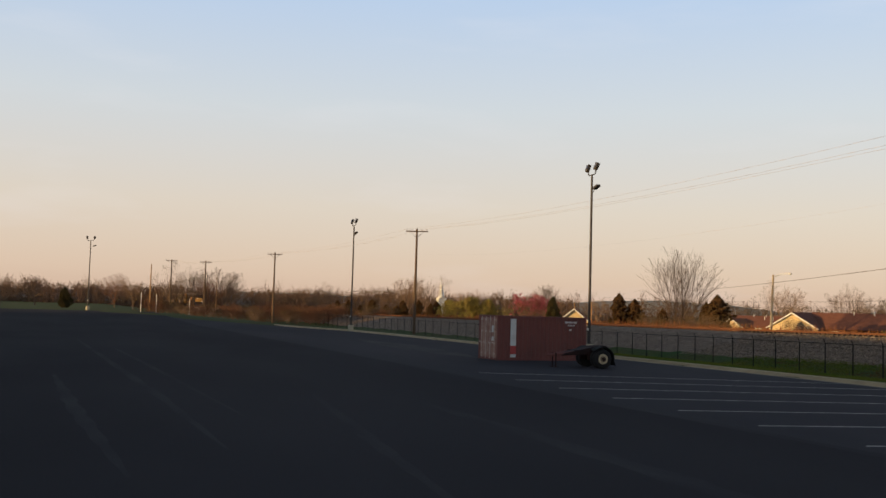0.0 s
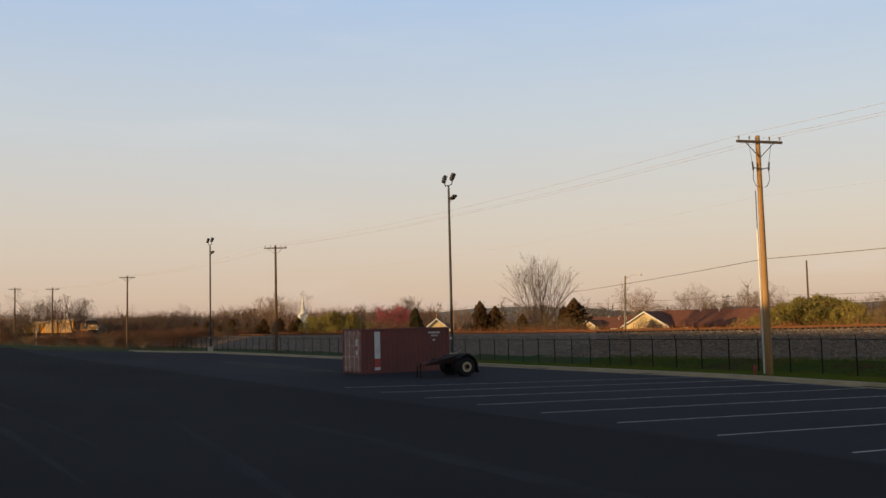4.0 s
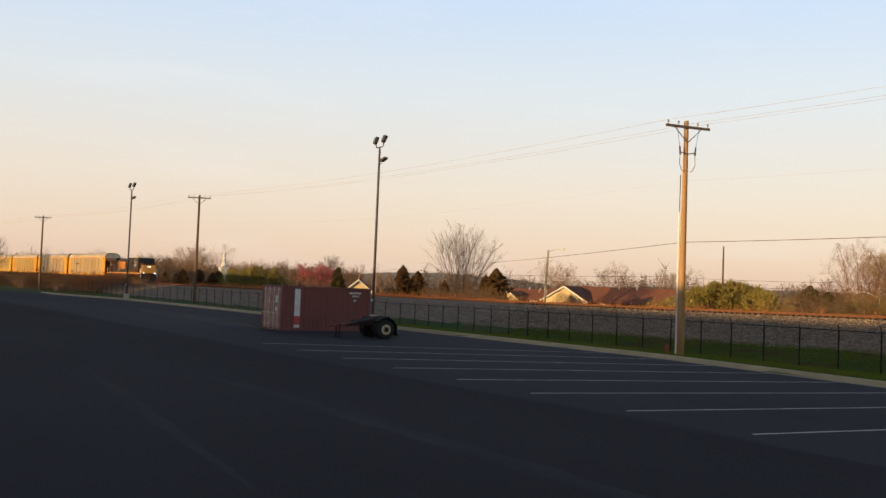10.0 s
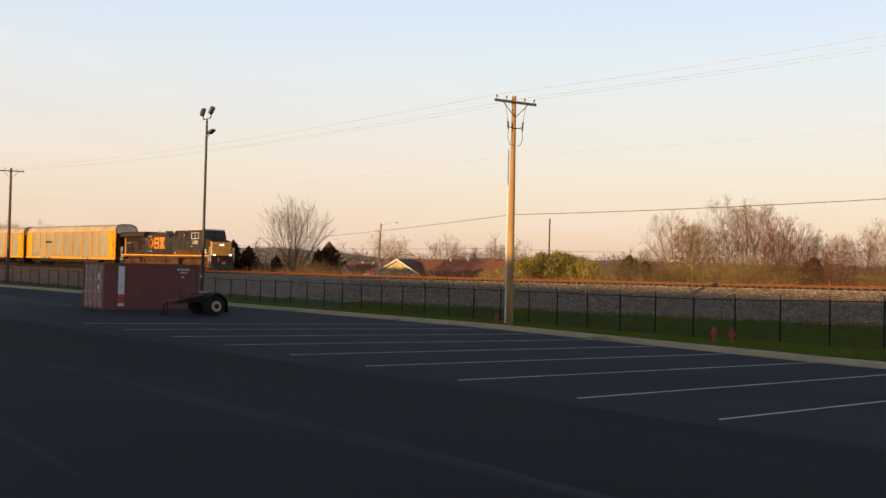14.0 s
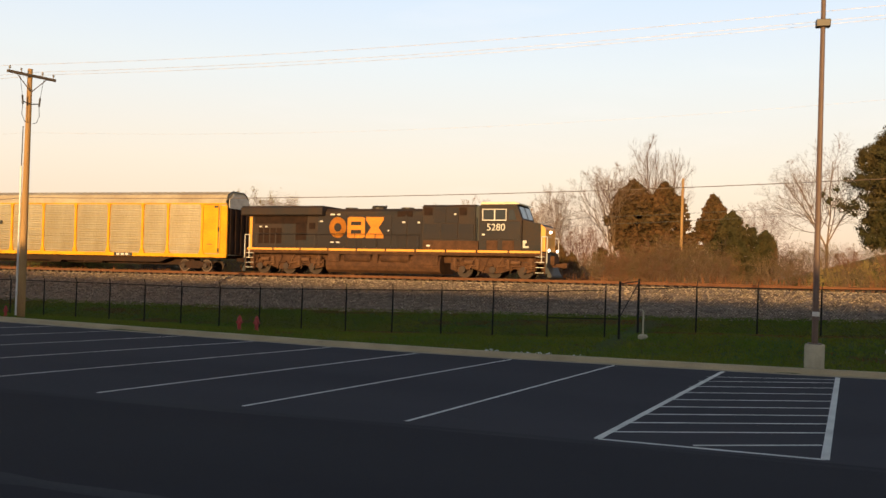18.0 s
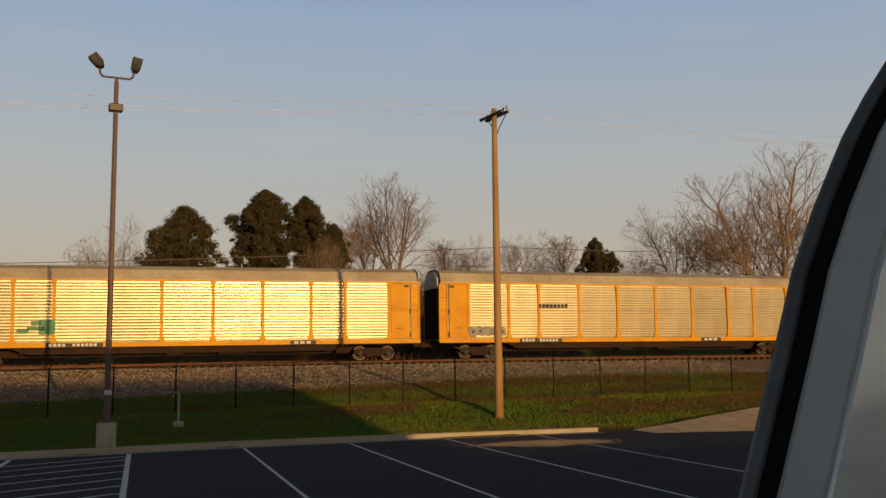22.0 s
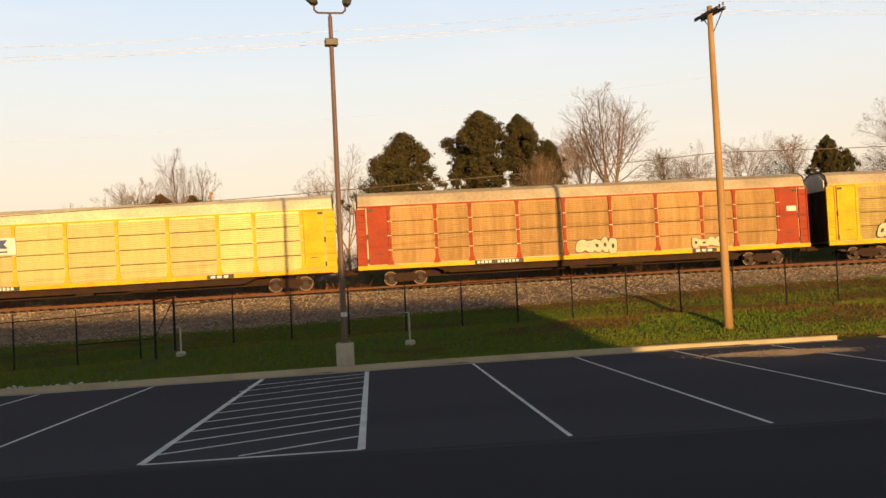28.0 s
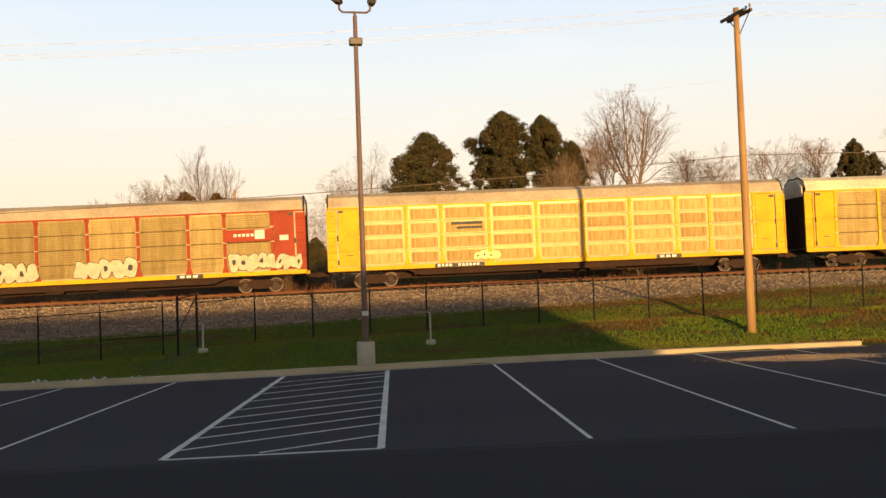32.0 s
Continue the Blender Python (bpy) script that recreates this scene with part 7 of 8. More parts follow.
# ---- trees ----
BARK = material("bark", (0.17, 0.115, 0.08), 0.95, 0, (0.10, 0.07, 0.05), 2, 20, 0.5, stretch=(3, 3, 0.5), by_object=0.2)
TWIG = material("twig", (0.23, 0.155, 0.105), 0.95, 0, (0.15, 0.10, 0.07), 0.6, 6, 0.0, by_object=0.2)
TWIG_RED = material("red_twig", (0.19, 0.088, 0.05), 0.95, 0, (0.13, 0.068, 0.04), 0.6, 6, 0.0, by_object=0.2)
CEDAR = material("cedar_leaf", (0.034, 0.038, 0.016), 0.9, 0, (0.080, 0.055, 0.022), 0.45, 4, 0.0, by_object=0.15)
CEDAR_RUST = material("rusty_cedar_leaf", (0.115, 0.056, 0.024), 0.9, 0, (0.060, 0.046, 0.020), 0.5, 4, 0.0, by_object=0.15)
SPRING = material("spring_leaf", (0.30, 0.25, 0.06), 0.85, 0, (0.33, 0.20, 0.06), 0.5, 4, 0.0, by_object=0.2)
BUSH = material("green_bush_leaf", (0.20, 0.20, 0.05), 0.85, 0, (0.25, 0.165, 0.05), 0.5, 3, 0.0, by_object=0.2)
BRUSH_LEAF = material("brown_brush_leaf", (0.15, 0.085, 0.04), 0.9, 0, (0.11, 0.09, 0.035), 0.5, 4, 0.0, by_object=0.2)
BLOSSOM = material("redbud_blossom", (0.40, 0.09, 0.12), 0.85, 0, (0.30, 0.08, 0.09), 0.6, 4, 0.0)


class Sticks:
    """Gathers tapered three-sided sticks and leaf flecks into one mesh."""

    def __init__(self):
        self.v, self.f = [], []

    def stick(self, a, b, r0, r1):
        d = (b - a).normalized()
        u = d.orthogonal().normalized()
        w = d.cross(u)
        o = len(self.v)
        for p, r in ((a, r0), (b, r1)):
            for k in range(3):
                c, s = math.cos(k * 2.0944), math.sin(k * 2.0944)
                self.v.append(tuple(p + r * (c * u + s * w)))
        for k in range(3):
            j = (k + 1) % 3
            self.f.append((o + k, o + j, o + 3 + j, o + 3 + k))

    def fleck(self, p, s, rng):
        o = len(self.v)
        d = [Vector((rng.gauss(0, 1), rng.gauss(0, 1), rng.gauss(0, 0.8))).normalized() * s * rng.uniform(0.6, 1.2) for _ in range(3)]
        self.v += [tuple(p + x) for x in d]
        self.f.append((o, o + 1, o + 2))

    def mesh(self, name, mat):
        me = bpy.data.meshes.new(name)
        me.from_pydata(self.v, [], self.f)
        me.materials.append(mat)
        return me


def branch(st, rng, p, d, length, r, level, top, trop, angle, tips):
    """One limb with side shoots all along it; the shoots get shorter towards its tip."""
    n = (9, 7, 5, 3)[min(level, 3)]
    turn = rng.uniform(0, 6.28)
    wob = (0.07, 0.11, 0.16, 0.2)[min(level, 3)]
    for i in range(n):
        d = (d + Vector((rng.gauss(0, wob), rng.gauss(0, wob), rng.gauss(0, wob) + trop))).normalized()
        q = p + d * (length / n)
        r1 = max(0.006, r * (1 - 0.75 / n))
        st.stick(p, q, r, r1)
        p, r = q, r1
        u = (i + 1) / n
        if level < top and u > 0.22:
            for _ in range(2 if rng.random() < 0.45 else 1):
                turn += 2.4
                o = d.orthogonal().normalized()
                w = d.cross(o)
                ang = angle * rng.uniform(0.65, 1.3)
                nd = (d * math.cos(ang) + (o * math.cos(turn) + w * math.sin(turn)) * math.sin(ang)).normalized()
                branch(st, rng, p, nd, length * (0.62 * (1 - u) + 0.24) * rng.uniform(0.65, 1.15), r * 0.55, level + 1, top, trop, angle, tips)
    tips.append((p, r))


def bare_tree(name, seed, h, mat, label, category="tree", stems=5, lean=0.35, fork=0.18, top=3, trop=0.05, angle=0.7, leaf=None, leaves=0, size=0.05, thick=0.013):
    """A template at the origin, about h metres high: a short trunk that forks into stems at the height fork."""
    rng = random.Random(seed)
    tr, cr, tips = Sticks(), Sticks(), []
    foot = Vector((0, 0, h * fork))
    r = h * thick
    tr.stick(Vector((0, 0, -0.3)), Vector((0, 0, 0.15)), r * 1.5, r * 1.1)
    tr.stick(Vector((0, 0, 0.15)), foot, r * 1.1, r * 0.95)
    for i in range(stems):
        a = i * 6.283 / stems + rng.uniform(-0.4, 0.4)
        l = lean * rng.uniform(0.5, 1.3)
        branch(cr, rng, foot + Vector((0, 0, rng.uniform(-0.3, 0.1) * h * fork)), Vector((math.cos(a) * l, math.sin(a) * l, 1)).normalized(), h * (0.95 - fork) * rng.uniform(0.75, 1.0), r * rng.uniform(0.5, 0.7), 0, top, trop, angle, tips)
    k = h / max(v[2] for v in cr.v)
    for st in (tr, cr):
        st.v = [(x * k, y * k, z * k) for x, y, z in st.v]
    tree = thing(name, pose(0, 0, 0), label, category)
    for nm, st, m in (("trunk", tr, BARK), ("crown", cr, mat)):
        o = new(nm, st.mesh(nm, m))
        o.parent = tree
    if leaf:
        lf = Sticks()
        for _ in range(leaves):
            p = rng.choice(tips)[0] * k
            lf.fleck(p + Vector((rng.gauss(0, 0.16), rng.gauss(0, 0.16), rng.gauss(0, 0.16))), size, rng)
        o = new("leaves", lf.mesh("leaves", leaf))
        o.parent = tree
    return tree


def evergreen(name, seed, h, w, label, mat, n=22000, base=0.12, lobes=26, size=0.10, category="tree", shape=1.6, ragged=0.5, lean=0.0):
    """Leafy puffs set close on a tapering, lobed envelope round a trunk: a firm ragged outline with a few gaps."""
    rng, g = random.Random(seed), np.random.default_rng(seed)
    tree = thing(name, pose(0, 0, 0), label, category)
    tr = Sticks()
    tr.stick(Vector((0, 0, -0.3)), Vector((0.1 + lean * 0.2, 0, h * 0.5)), h * 0.022, h * 0.014)
    tr.stick(Vector((0.1 + lean * 0.2, 0, h * 0.5)), Vector((lean * 0.8, 0.1, h * 0.93)), h * 0.014, h * 0.004)
    C, R = [], []
    for i in range(lobes * 11):
        u = rng.random() ** 0.85
        a = i * 2.4 + rng.uniform(-0.5, 0.5)
        top = max(0.0, (u - 0.28) / 0.72)
        env = w / 2 * (0.62 + 0.38 * min(1, u / 0.22)) * max(0.05, 1 - top ** shape) ** 0.8
        env *= max(0.25, 1.0 - 0.12 * ragged + ragged * (0.95 * noise.noise(Vector((1.1 * math.cos(a), 1.1 * math.sin(a), 2.6 * u + seed))) + 0.55 * noise.noise(Vector((2.4 * math.cos(a), 2.4 * math.sin(a), 7.0 * u - seed)))))
        cr = max(0.14, min(w * rng.uniform(0.035, 0.085), env * 0.6))
        off = max(0.0, env - cr * 0.8) * (rng.uniform(0.66, 1.06) if i % 3 else rng.uniform(0.1, 0.7))
        z = h * (base + (0.965 - base) * u)
        C.append((off * math.cos(a) + lean * u * u, off * math.sin(a), z))
        R.append(cr)
        if i % 4 == 0:
            tr.stick(Vector((lean * u * u * 0.8, 0, z * 0.88)), Vector(C[-1]), h * 0.005, h * 0.0015)
    C, R = np.array(C), np.array(R)
    pick = g.choice(len(R), n, p=R ** 2 / (R ** 2).sum())
    d = g.normal(0, 1, (n, 3)) + (0, 0, 0.25)
    d /= np.linalg.norm(d, axis=1)[:, None]
    inner = g.random(n) < 0.14
    rad = R[pick] * np.where(inner, 0.45, g.uniform(0.55, 1.45, n))
    p = C[pick] + d * rad[:, None] * (1, 1, 0.85)
    nrm = d + g.normal(0, 0.9, (n, 3))
    nrm /= np.linalg.norm(nrm, axis=1)[:, None]
    t1 = np.cross(nrm, g.normal(0, 1, (n, 3)))
    t1 /= np.linalg.norm(t1, axis=1)[:, None]
    t2 = np.cross(nrm, t1)
    s = (size * np.where(inner, 2.2, g.uniform(0.6, 1.35, n)))[:, None]
    V = np.stack([p + t1 * s * 1.3, p - t1 * s * 0.6 + t2 * s * 0.8, p - t1 * s * 0.6 - t2 * s * 0.8], 1).reshape(-1, 3)
    me = bpy.data.meshes.new("crown")
    me.from_pydata(V.tolist(), [], np.arange(len(V)).reshape(-1, 3).tolist())
    me.materials.append(mat)
    for nm, data in (("trunk", tr.mesh("trunk", BARK)), ("crown", me)):
        o = new(nm, data)
        o.parent = tree
    return tree


def polar(az, d):
    return -d * math.sin(radians(az)), d * math.cos(radians(az))


def stand(tree, az, d, top_el=None, scale=None, h0=None, squash=1.0, turn=0.0, dz=0.0):
    """Puts a template or a copy of it at a bearing and distance; its height reaches up to an elevation angle."""
    x, y = polar(az, d)
    z = float(ground_z(x, y)) + dz
    s = scale if scale else (EYE_Z + d * math.tan(radians(top_el)) - z) / h0
    m = pose(x, y, z, 0, 0, turn)
    o = copy_thing(tree, m)
    o.matrix_basis = m @ Matrix.Diagonal((s * squash, s * squash, s, 1))
    return o


H = 10.0
TREES = [
    bare_tree("bare_tree", 11, H, TWIG, "leafless tree with fine upright twigs", stems=5, lean=0.40, fork=0.1, trop=0.05, angle=0.72, thick=0.021),
    bare_tree("bare_tree", 12, H, TWIG, "leafless broad tree with spreading twigs", stems=5, lean=0.65, fork=0.2, trop=0.03, angle=0.8),
    bare_tree("bare_tree", 13, H, TWIG_RED, "leafless tree with reddish sunlit twigs", stems=5, lean=0.5, fork=0.15, trop=0.04, angle=0.75),
    bare_tree("budding_tree", 14, H, TWIG, "tree with pale yellow-green spring buds", stems=5, lean=0.5, fork=0.16, trop=0.04, angle=0.75, leaf=SPRING, leaves=8000, size=0.06),
    bare_tree("bare_tree", 15, H, TWIG, "slender leafless young tree", stems=3, lean=0.2, fork=0.3, trop=0.05, angle=0.6),
    bare_tree("bare_tree", 16, H, TWIG, "leafless many-stemmed vase-shaped tree", stems=12, lean=0.6, fork=0.13, top=2, trop=0.045, angle=0.45, thick=0.009),
]
CED = [
    evergreen("cedar_tree", 21, H, 5.4, "dark ragged red cedar tree", CEDAR, 70000, 0.20, 60, 0.07, shape=2.9, ragged=1.2, lean=0.9),
    evergreen("cedar_tree", 22, H, 6.6, "dark broad red cedar with gaps", CEDAR, 70000, 0.03, 60, 0.07, shape=2.7, ragged=1.25, lean=0.4),
    evergreen("cedar_tree", 23, H, 4.6, "rusty brown columnar cedar tree", CEDAR_RUST, 14000, 0.02, 36, 0.16, shape=2.4, ragged=0.7),
    evergreen("pine_tree", 24, H, 8.0, "small dense dark evergreen tree", CEDAR, 22000, 0.02, 44, 0.15, shape=1.9, ragged=0.8),
]
SHRUB = [
    evergreen("shrub", 31, H, 14.0, "leafy yellow-green roadside shrub", BUSH, 17000, 0.0, 40, 0.12, "shrub", 3.0, 1.2),
    bare_tree("brush", 32, H, TWIG_RED, "tangled reddish leafless brush thicket", "shrub", stems=13, lean=0.8, fork=0.03, top=2, trop=0.03, angle=0.8, leaf=TWIG_RED, leaves=5000, size=0.13, thick=0.009),
    bare_tree("brush", 33, H, TWIG, "tangled brown leafless brush thicket", "shrub", stems=13, lean=0.7, fork=0.03, top=2, trop=0.03, angle=0.8, leaf=BRUSH_LEAF, leaves=5000, size=0.12, thick=0.009),
    bare_tree("redbud", 34, H, TWIG_RED, "redbud tree in pink blossom", "tree", stems=6, lean=0.7, fork=0.1, top=2, leaf=BLOSSOM, leaves=11000, size=0.14),
    bare_tree("brush", 35, H, TWIG, "yellow-green budding thicket by the railway", "shrub", stems=13, lean=0.7, fork=0.03, top=2, trop=0.03, angle=0.8, leaf=SPRING, leaves=9000, size=0.10, thick=0.009),
]
# cedars and bare trees on the hill beyond the track
stand(CED[1], -2.9, 100, 8.8, h0=H, turn=20)
stand(CED[0], -7.7, 104, 10.0, h0=H, turn=70)
stand(CED[0], -10.5, 106, 9.5, h0=H, turn=200, squash=0.8)
stand(CED[1], -11.9, 107, 7.9, h0=H, turn=120, squash=0.7)
stand(TREES[0], -15.4, 112, 10.7, h0=H, turn=10, squash=0.95)
stand(TREES[0], -13.9, 114, 8.8, h0=H, turn=100, squash=0.7)
stand(TREES[4], -12.8, 110, 7.9, h0=H, turn=40)
stand(SHRUB[2], -18.6, 112, 6.4, h0=H, turn=0)
stand(TREES[4], -18.3, 116, 7.0, h0=H, turn=80)
stand(TREES[1], -20.2, 112, 7.1, h0=H, turn=40, squash=0.8)
stand(TREES[1], -22.8, 112, 7.5, h0=H, turn=140)
stand(SHRUB[2], -24.6, 112, 6.2, h0=H, turn=60)
stand(TREES[4], -25.4, 114, 7.1, h0=H, turn=10, squash=1.3)
stand(CED[3], -27.2, 104, 6.9, h0=H, turn=0, squash=0.75)
stand(TREES[1], -31.7, 108, 8.9, h0=H, turn=240, squash=1.1)
stand(TREES[2], -33.4, 112, 7.6, h0=H, turn=120)
stand(TREES[0], -37.6, 104, 11.4, h0=H, turn=30, squash=1.0)
stand(TREES[2], -36.0, 110, 8.8, h0=H, turn=300)
stand(TREES[1], -41.5, 108, 10.0, h0=H, turn=200)
stand(SHRUB[1], -30.0, 112, 6.0, h0=H, turn=33)
# brush at the foot of the hill
for az, d, el, k in ((-9.2, 84, 3.4, 1), (-10.6, 86, 5.4, 2), (-11.8, 85, 4.4, 1), (-13.2, 86, 5.0, 2), (-14.6, 85, 4.4, 1), (-16.6, 86, 4.8, 1), (-19.0, 86, 4.4, 2), (-7.9, 83, 2.2, 1), (-22, 88, 4.6, 1), (-25, 88, 4.8, 2), (-28, 88, 4.6, 1), (-6.2, 80, 1.2, 1), (-31, 90, 4.8, 1), (-34, 90, 5.0, 2)):
    stand(SHRUB[k], az, d, el, h0=H, turn=az * 37, squash=0.9)
stand(TREES[4], -11.3, 88, 7.2, h0=H, turn=310, squash=0.8)
hill = random.Random(5)
for i in range(26):
    az = -8.6 - i * 0.62 + hill.uniform(-0.25, 0.25)
    stand(SHRUB[hill.choice((1, 2, 2))], az, hill.uniform(80, 98), 1.6 + min(3.2, i * 0.35) + hill.uniform(-0.8, 0.6), h0=H, turn=hill.uniform(0, 360), squash=0.85)
# trees left of the light pole
stand(TREES[1], 0.2, 105, 7.8, h0=H, turn=60)
stand(TREES[0], 9.3, 104, 8.1, h0=H, turn=10, squash=0.55)
stand(CED[2], 10.8, 100, 5.7, h0=H, turn=10, squash=1.15)
stand(CED[2], 9.0, 100, 5.6, h0=H, turn=90, squash=1.1)
stand(CED[2], 6.3, 103, 4.9, h0=H, turn=60, squash=0.9)
stand(TREES[4], 11.8, 100, 6.6, h0=H, turn=70)
stand(TREES[2], 4.2, 110, 4.5, h0=H, turn=12)
for az, d, el, k in ((4.6, 88, 0.6, 2), (5.6, 90, 1.4, 1), (6.5, 88, 2.0, 2), (7.3, 92, 2.6, 2), (8.2, 90, 2.4, 1), (9.0, 88, 2.2, 2), (9.9, 91, 2.6, 2), (10.7, 89, 2.1, 1), (11.5, 90, 1.8, 2), (12.3, 92, 1.5, 2), (3.6, 92, 0.4, 1)):
    stand(SHRUB[k], az, d, el, h0=H, turn=az * 53, squash=0.9)
for az, d, el, k in ((2.8, 88, 1.8, 2), (2.0, 90, 2.2, 1), (1.1, 88, 2.3, 2), (0.2, 91, 2.3, 2), (-0.8, 89, 2.0, 1), (-1.8, 90, 2.2, 2), (-2.6, 92, 1.9, 2)):
    stand(SHRUB[k], az, d, el, h0=H, turn=az * 71, squash=0.9)
# low bushes between the track and the road
for az, d, el, k in ((-3.5, 73, 2.1, 1), (-6.2, 73, 0.9, 2), (-7.1, 74, 0.8, 2), (-2.4, 74, 1.3, 4), (-1.2, 73, 1.4, 2), (-0.2, 74, 1.0, 4)) + tuple((2.0 + i * 1.15, 72.5 + (i % 3) * 0.6, -0.15 + 0.25 * (i % 2), 2 if i % 3 else 1) for i in range(18)):
    stand(SHRUB[k], az, d, el, h0=H, turn=az * 71, squash=0.7)
stand(CED[3], 5.2, 99, 3.9, h0=H, turn=30, squash=0.8)
stand(CED[3], 3.4, 100, 2.8, h0=H, turn=130, squash=0.8)
# the grove between the track and the road
rng = random.Random(77)
GROVE = [(37.0, 1.6, 2), (35.6, 3.6, 2), (34.4, 3.2, 3), (33.2, 3.8, 3), (31.8, 4.4, 3), (30.6, 3.9, 3), (29.6, 3.2, 3), (28.4, 2.6, 3), (27.2, 2.3, 3), (26.0, 2.8, 2), (24.6, 2.6, 3), (23.4, 3.4, 3), (22.3, 3.7, 3), (21.2, 3.9, 3), (20.0, 4.4, 4), (18.8, 3.8, 0), (17.6, 3.4, 3), (16.6, 4.2, 4), (15.4, 5.2, 4), (14.0, 3.9, 2), (13.0, 3.2, 2)]
for az, el, k in GROVE:
    stand(TREES[rng.choice((3, 1, 0, 2)) if k == 3 else k], az, rng.uniform(92, 112), el, h0=H, turn=rng.uniform(0, 360), squash=0.8)
for i in range(26):
    az = 38 - i * 1.0 + rng.uniform(-0.3, 0.3)
    stand(SHRUB[rng.choice((4, 4, 2, 2, 1))], az, rng.uniform(86, 96), rng.uniform(0.1, 1.1), h0=H, turn=rng.uniform(0, 360), squash=1.1)
for az, el in ((38.2, 0.9), (37.3, 0.6), (18.9, 1.5), (18.0, 2.0), (17.0, 1.7), (16.2, 1.2), (15.0, 1.8), (14.2, 1.3), (28.2, 1.0)):
    stand(CED[2 if az < 20 else 3], az, 96, el, h0=H, turn=az * 50, squash=0.9)
# green bushes and the brush along the far side of the track, houses' trees
for az, d, el, k in ((45.0, 100, 0.3, 0), (44.3, 101, 0.6, 0), (43.4, 99, 0.9, 0), (42.4, 100, 1.0, 0), (41.5, 100, 0.8, 0), (40.7, 98, 0.5, 0), (40.0, 97, 0.3, 4), (39.2, 97, 0.2, 2)):
    stand(SHRUB[k], az, d, el, h0=H, turn=az * 31, squash=1.0)
stand(TREES[5], 57.8, 128, 3.9, h0=H, turn=15, squash=0.95)
for az, el in ((60.4, 0.9), (61.3, 1.2), (58.8, 0.4), (55.9, 1.1), (56.4, 0.8)):
    stand(CED[2], az, 128, el, h0=H, turn=az * 77, squash=1.0)
stand(CED[2], 55.8, 126, 1.25, h0=H, turn=5, squash=1.2)
stand(CED[3], 65.1, 170, 0.9, h0=H, turn=5, squash=0.6)
stand(SHRUB[3], 66.2, 190, 1.0, h0=H, turn=5, squash=1.2)
for az, d, el, k in ((52.3, 210, 2.1, 1), (49.0, 215, 2.0, 1), (47.6, 220, 1.3, 1), (45.6, 215, 1.9, 1), (44.0, 230, 0.9, 1), (36.3, 180, 1.0, 1), (62.5, 220, 1.2, 1), (65.4, 240, 1.6, 4), (72.6, 250, 2.0, 1), (73.6, 255, 1.9, 0), (78.6, 260, 1.4, 1), (85.1, 240, 1.5, 2), (88.2, 245, 1.0, 2), (89.2, 240, 1.3, 1), (90.2, 245, 1.5, 2), (70.2, 235, 1.2, 1), (84.2, 250, 2.0, 0), (86.0, 250, 2.3, 1), (87.2, 250, 1.6, 1), (94.3, 260, 1.2, 0), (96.0, 240, 1.0, 1)):
    stand(TREES[k], az, d, el, h0=H, turn=az * 13, squash=1.0)
for az, d, el in ((58.4, 118, 0.1), (57.0, 118, 0.3), (56.0, 117, 0.2), (54.6, 118, 0.0), (59.6, 120, 0.1), (51.6, 140, 0.1), (68.8, 210, 0.6), (69.9, 210, 0.7), (71.2, 215, 0.5)):
    stand(SHRUB[0 if az > 66 else 2], az, d, el, h0=H, turn=az * 91, squash=0.9)
# leafless brush between the far poles and the train at the lot's far end
for i in range(54):
    az = 74.6 + i * 0.26
    d = 172 + 24 * rng.random()
    stand(SHRUB[rng.choice((1, 1, 2))], az, d, rng.uniform(-0.35, 0.15), h0=H, turn=rng.uniform(0, 360), squash=1.4)
for az, d, el in ((80.2, 150, -0.75), (81.4, 150, -0.65)):
    stand(SHRUB[2], az, d, el, h0=H, turn=az * 17, squash=1.0)
stand(CED[3], 92.8, 210, 0.6, h0=H, turn=40, squash=0.8)
for i in range(14):
    stand(CED[2], 69.8 + i * 0.65 + rng.uniform(-0.2, 0.2), rng.uniform(200, 240), rng.uniform(0.0, 0.5), h0=H, turn=i * 50, squash=1.1)
for t in TREES + CED + SHRUB:
    for o in list(t.children_recursive) + [t]:
        bpy.data.objects.remove(o)


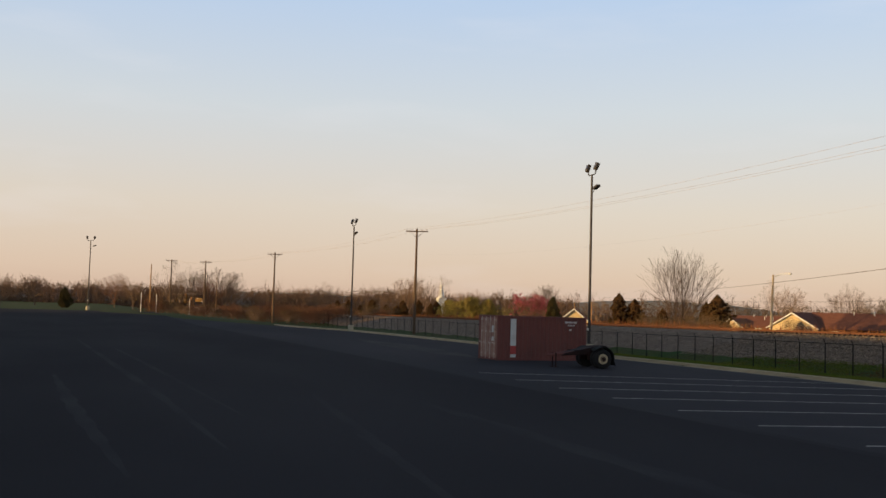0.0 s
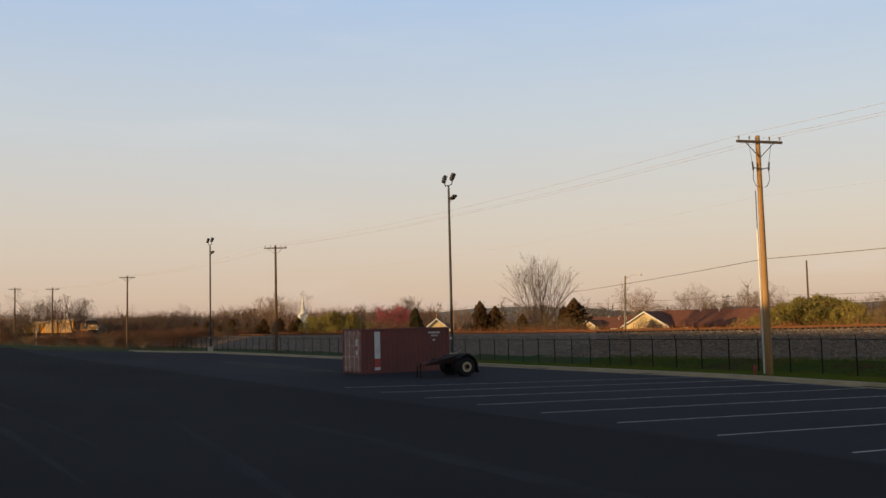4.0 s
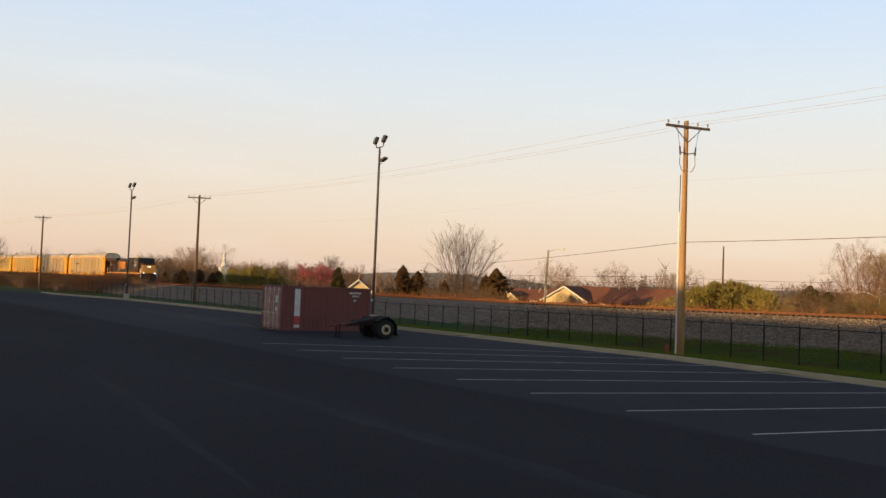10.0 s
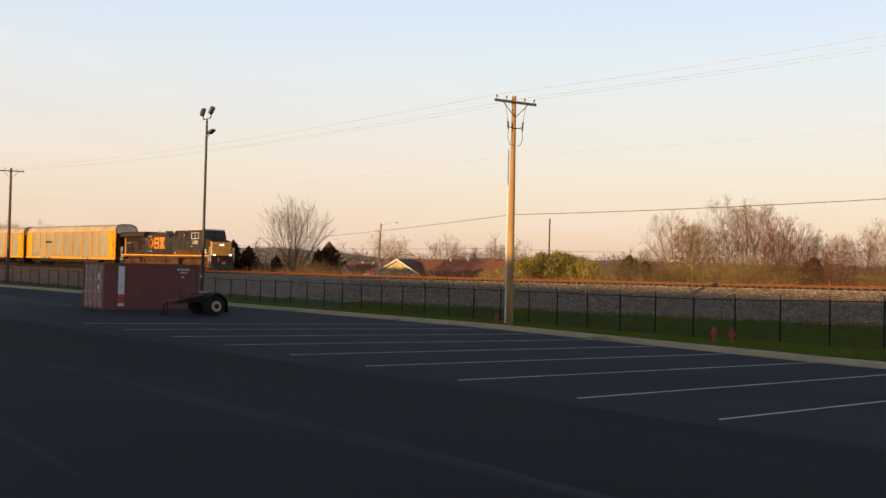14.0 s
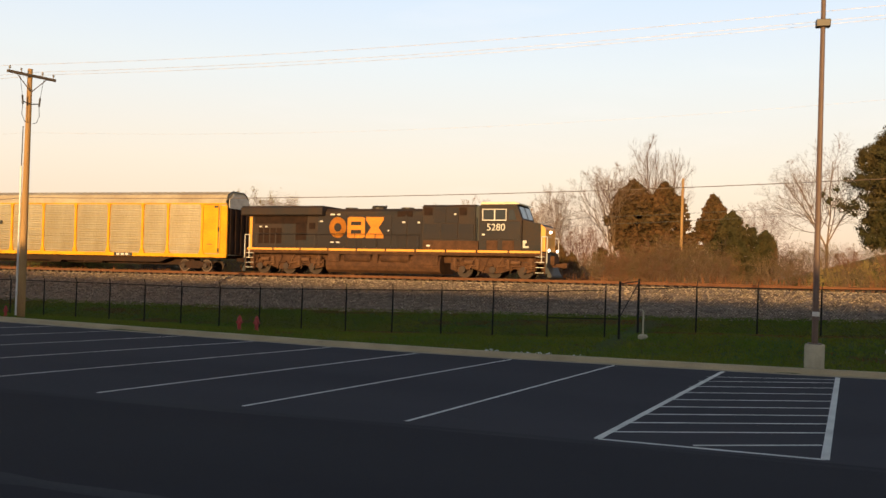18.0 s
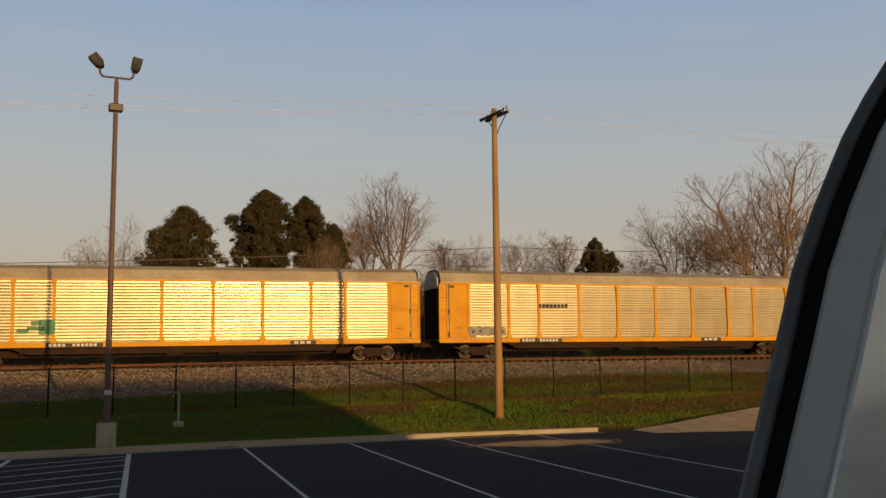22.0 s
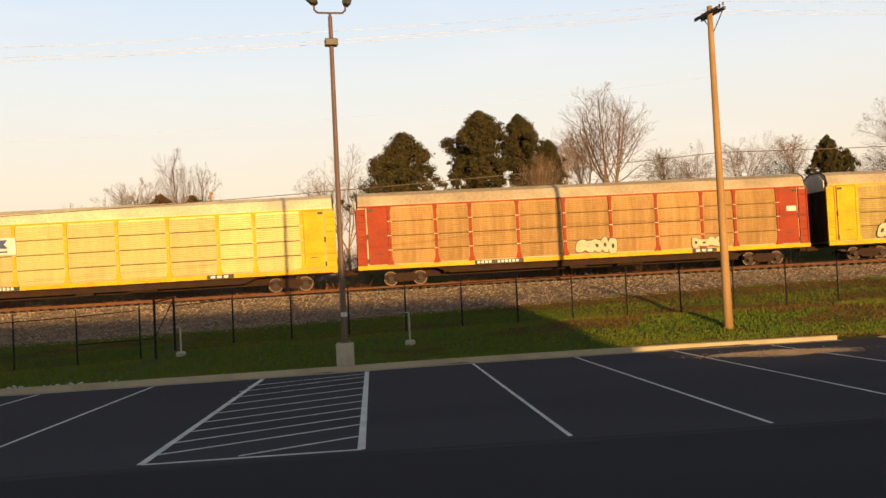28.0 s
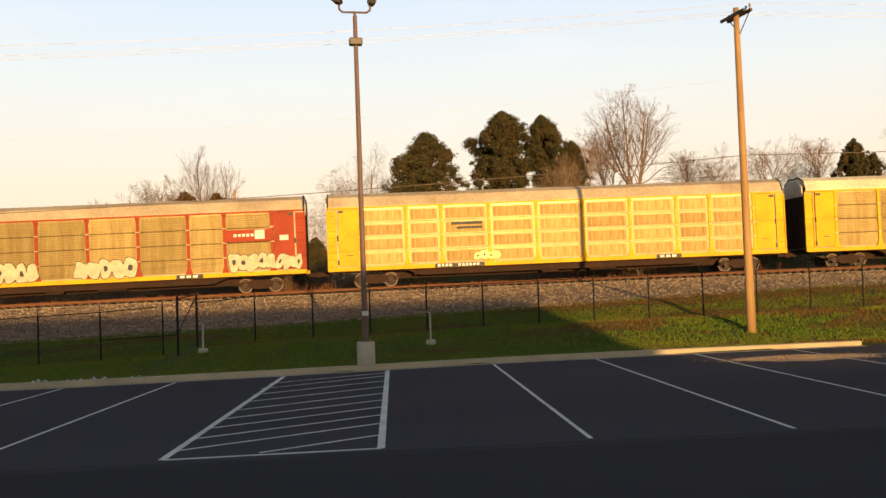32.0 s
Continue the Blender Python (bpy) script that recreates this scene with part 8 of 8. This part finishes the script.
def far_woods():
    """The distant leafless woods, a long belt behind houses and fields."""
    rng = random.Random(41)
    st = Sticks()
    for i in range(3400):
        az = rng.uniform(-60, 112)
        d = rng.uniform(250, 340) if az < 68 else rng.uniform(390, 470)
        x, y = polar(az, d)
        z = -1.5
        h = rng.uniform(7.0, 10.8) * (1.3 if rng.random() < 0.10 else 1) * (0.9 + 0.35 * noise.noise(Vector((az * 0.25, 0, 0)))) * (1.3 if az > 68 else 1)
        st.stick(Vector((x, y, z)), Vector((x, y, z + h * 0.86)), 0.10, 0.03)
        for k in range(8):
            a, u = rng.uniform(0, 6.28), rng.uniform(0.3, 0.8)
            p = Vector((x, y, z + h * u))
            st.stick(p, p + Vector((math.cos(a) * h * 0.13, math.sin(a) * h * 0.13, h * rng.uniform(0.1, 0.2))), 0.04, 0.015)
        for k in range(44):
            a, u = rng.uniform(0, 6.28), rng.uniform(0.0, 1.0)
            r = h * 0.32 * (1 - 0.7 * u) * rng.uniform(0.2, 1)
            st.fleck(Vector((x + r * math.cos(a), y + r * math.sin(a), z + h * 0.92 * u)), 0.55 - 0.30 * u, rng)
    for i in range(1500):
        az = rng.uniform(64, 112)
        x, y = polar(az, rng.uniform(400, 520))
        h = rng.uniform(8.0, 12.0) * (0.95 + 0.4 * noise.noise(Vector((az * 0.3, 3, 0))))
        for k in range(60):
            a, u = rng.uniform(0, 6.28), rng.uniform(0.0, 1.0)
            r = h * 0.42 * (1 - 0.75 * u * u) * rng.uniform(0.1, 1)
            st.fleck(Vector((x + r * math.cos(a), y + r * math.sin(a), -1.5 + h * u)), 0.85 - 0.45 * u, rng)
        for k in range(5):
            a = rng.uniform(0, 6.28)
            p = Vector((x, y, -1.5 + h * rng.uniform(0.5, 0.8)))
            st.stick(p, p + Vector((math.cos(a) * h * 0.2, math.sin(a) * h * 0.2, h * 0.35)), 0.09, 0.03)
    me = st.mesh("far_woods", TWIG_FAR)
    tagged(new("far_woods", me), "distant belt of leafless brown woods", "woods", kind="stuff")


TWIG_FAR = material("far_twig", (0.17, 0.10, 0.07), 0.95, 0, (0.11, 0.085, 0.055), 0.02, 0.2, 0.0)
far_woods()
# the bluish grey carries the haze of distance in the hills' own colour
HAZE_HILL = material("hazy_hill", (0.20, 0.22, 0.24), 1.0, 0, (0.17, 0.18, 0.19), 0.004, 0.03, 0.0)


def far_hills():
    for name, d, h, seed in (("far_hills", 2600, 46, 2), ("near_ridge", 1500, 13, 9)):
        bm = B()
        prev = None
        for i in range(140):
            az = -75 + i * 1.4
            x, y = polar(az, d)
            e = h * (0.55 + 0.55 * noise.noise(Vector((i * 0.13, seed, 0))) + 0.18 * noise.noise(Vector((i * 0.5, seed, 3))))
            ring = [bm.verts.new((x, y, -6)), bm.verts.new((x * 1.02, y * 1.02, max(1, e))), bm.verts.new((x * 1.15, y * 1.15, -6))]
            if prev:
                for k in range(2):
                    bm.faces.new((prev[k], ring[k], ring[k + 1], prev[k + 1]))
            prev = ring
        tagged(part(name, bm, HAZE_HILL, smooth=True), "low hills on the horizon, bluish with painted haze", "hills", kind="structure")


far_hills()


# ---- the moving train ----
# small gains and losses of the train against an even 20.78 m/s
LEAD_T, LEAD_S = [0, 16, 19, 20.5, 22, 26, 31, 32], [0, 0, -0.2, 0.0, 0.5, 0.8, 0.0, 0.0]


def head_at(t):
    return 6.07 + 20.783 * (t - 19) + float(np.interp(t, LEAD_T, LEAD_S))


def motions():
    for i, ob in enumerate(TRAIN):
        length = 22.6 if i == 0 else 28.55
        start = 0.0 if i == 0 else 22.6 + (i - 1) * 28.55
        rows = []
        for k in range(0, 65):
            t = k * 0.5
            s = head_at(t) - start
            fx, fy, fz, _ = track_point(s - 3.0)
            bx, by, bz, _ = track_point(s - length + 3.0)
            yaw = math.atan2(fy - by, fx - bx)
            tilt = math.atan2(fz - bz, math.hypot(fx - bx, fy - by))
            d = Vector((fx - bx, fy - by, fz - bz)).normalized()
            p = Vector((fx, fy, fz)) + d * 3.0
            rows.append((t, pose(p.x, p.y, p.z, 0, -math.degrees(tilt), math.degrees(yaw))))
        walk(ob, rows)
    rows = []
    for k in range(0, 33):
        x = 5.8 - 22.0 * (k - 18.8)
        za, zb = float(ground_z(x + 1.0, ROAD_Y)), float(ground_z(x + 7.0, ROAD_Y))
        rows.append((float(k), pose(x, ROAD_Y, za + 0.08, 0, math.degrees(math.atan2(za - zb, 6.0)))))
    walk(DUMP_TRUCK, rows)


motions()
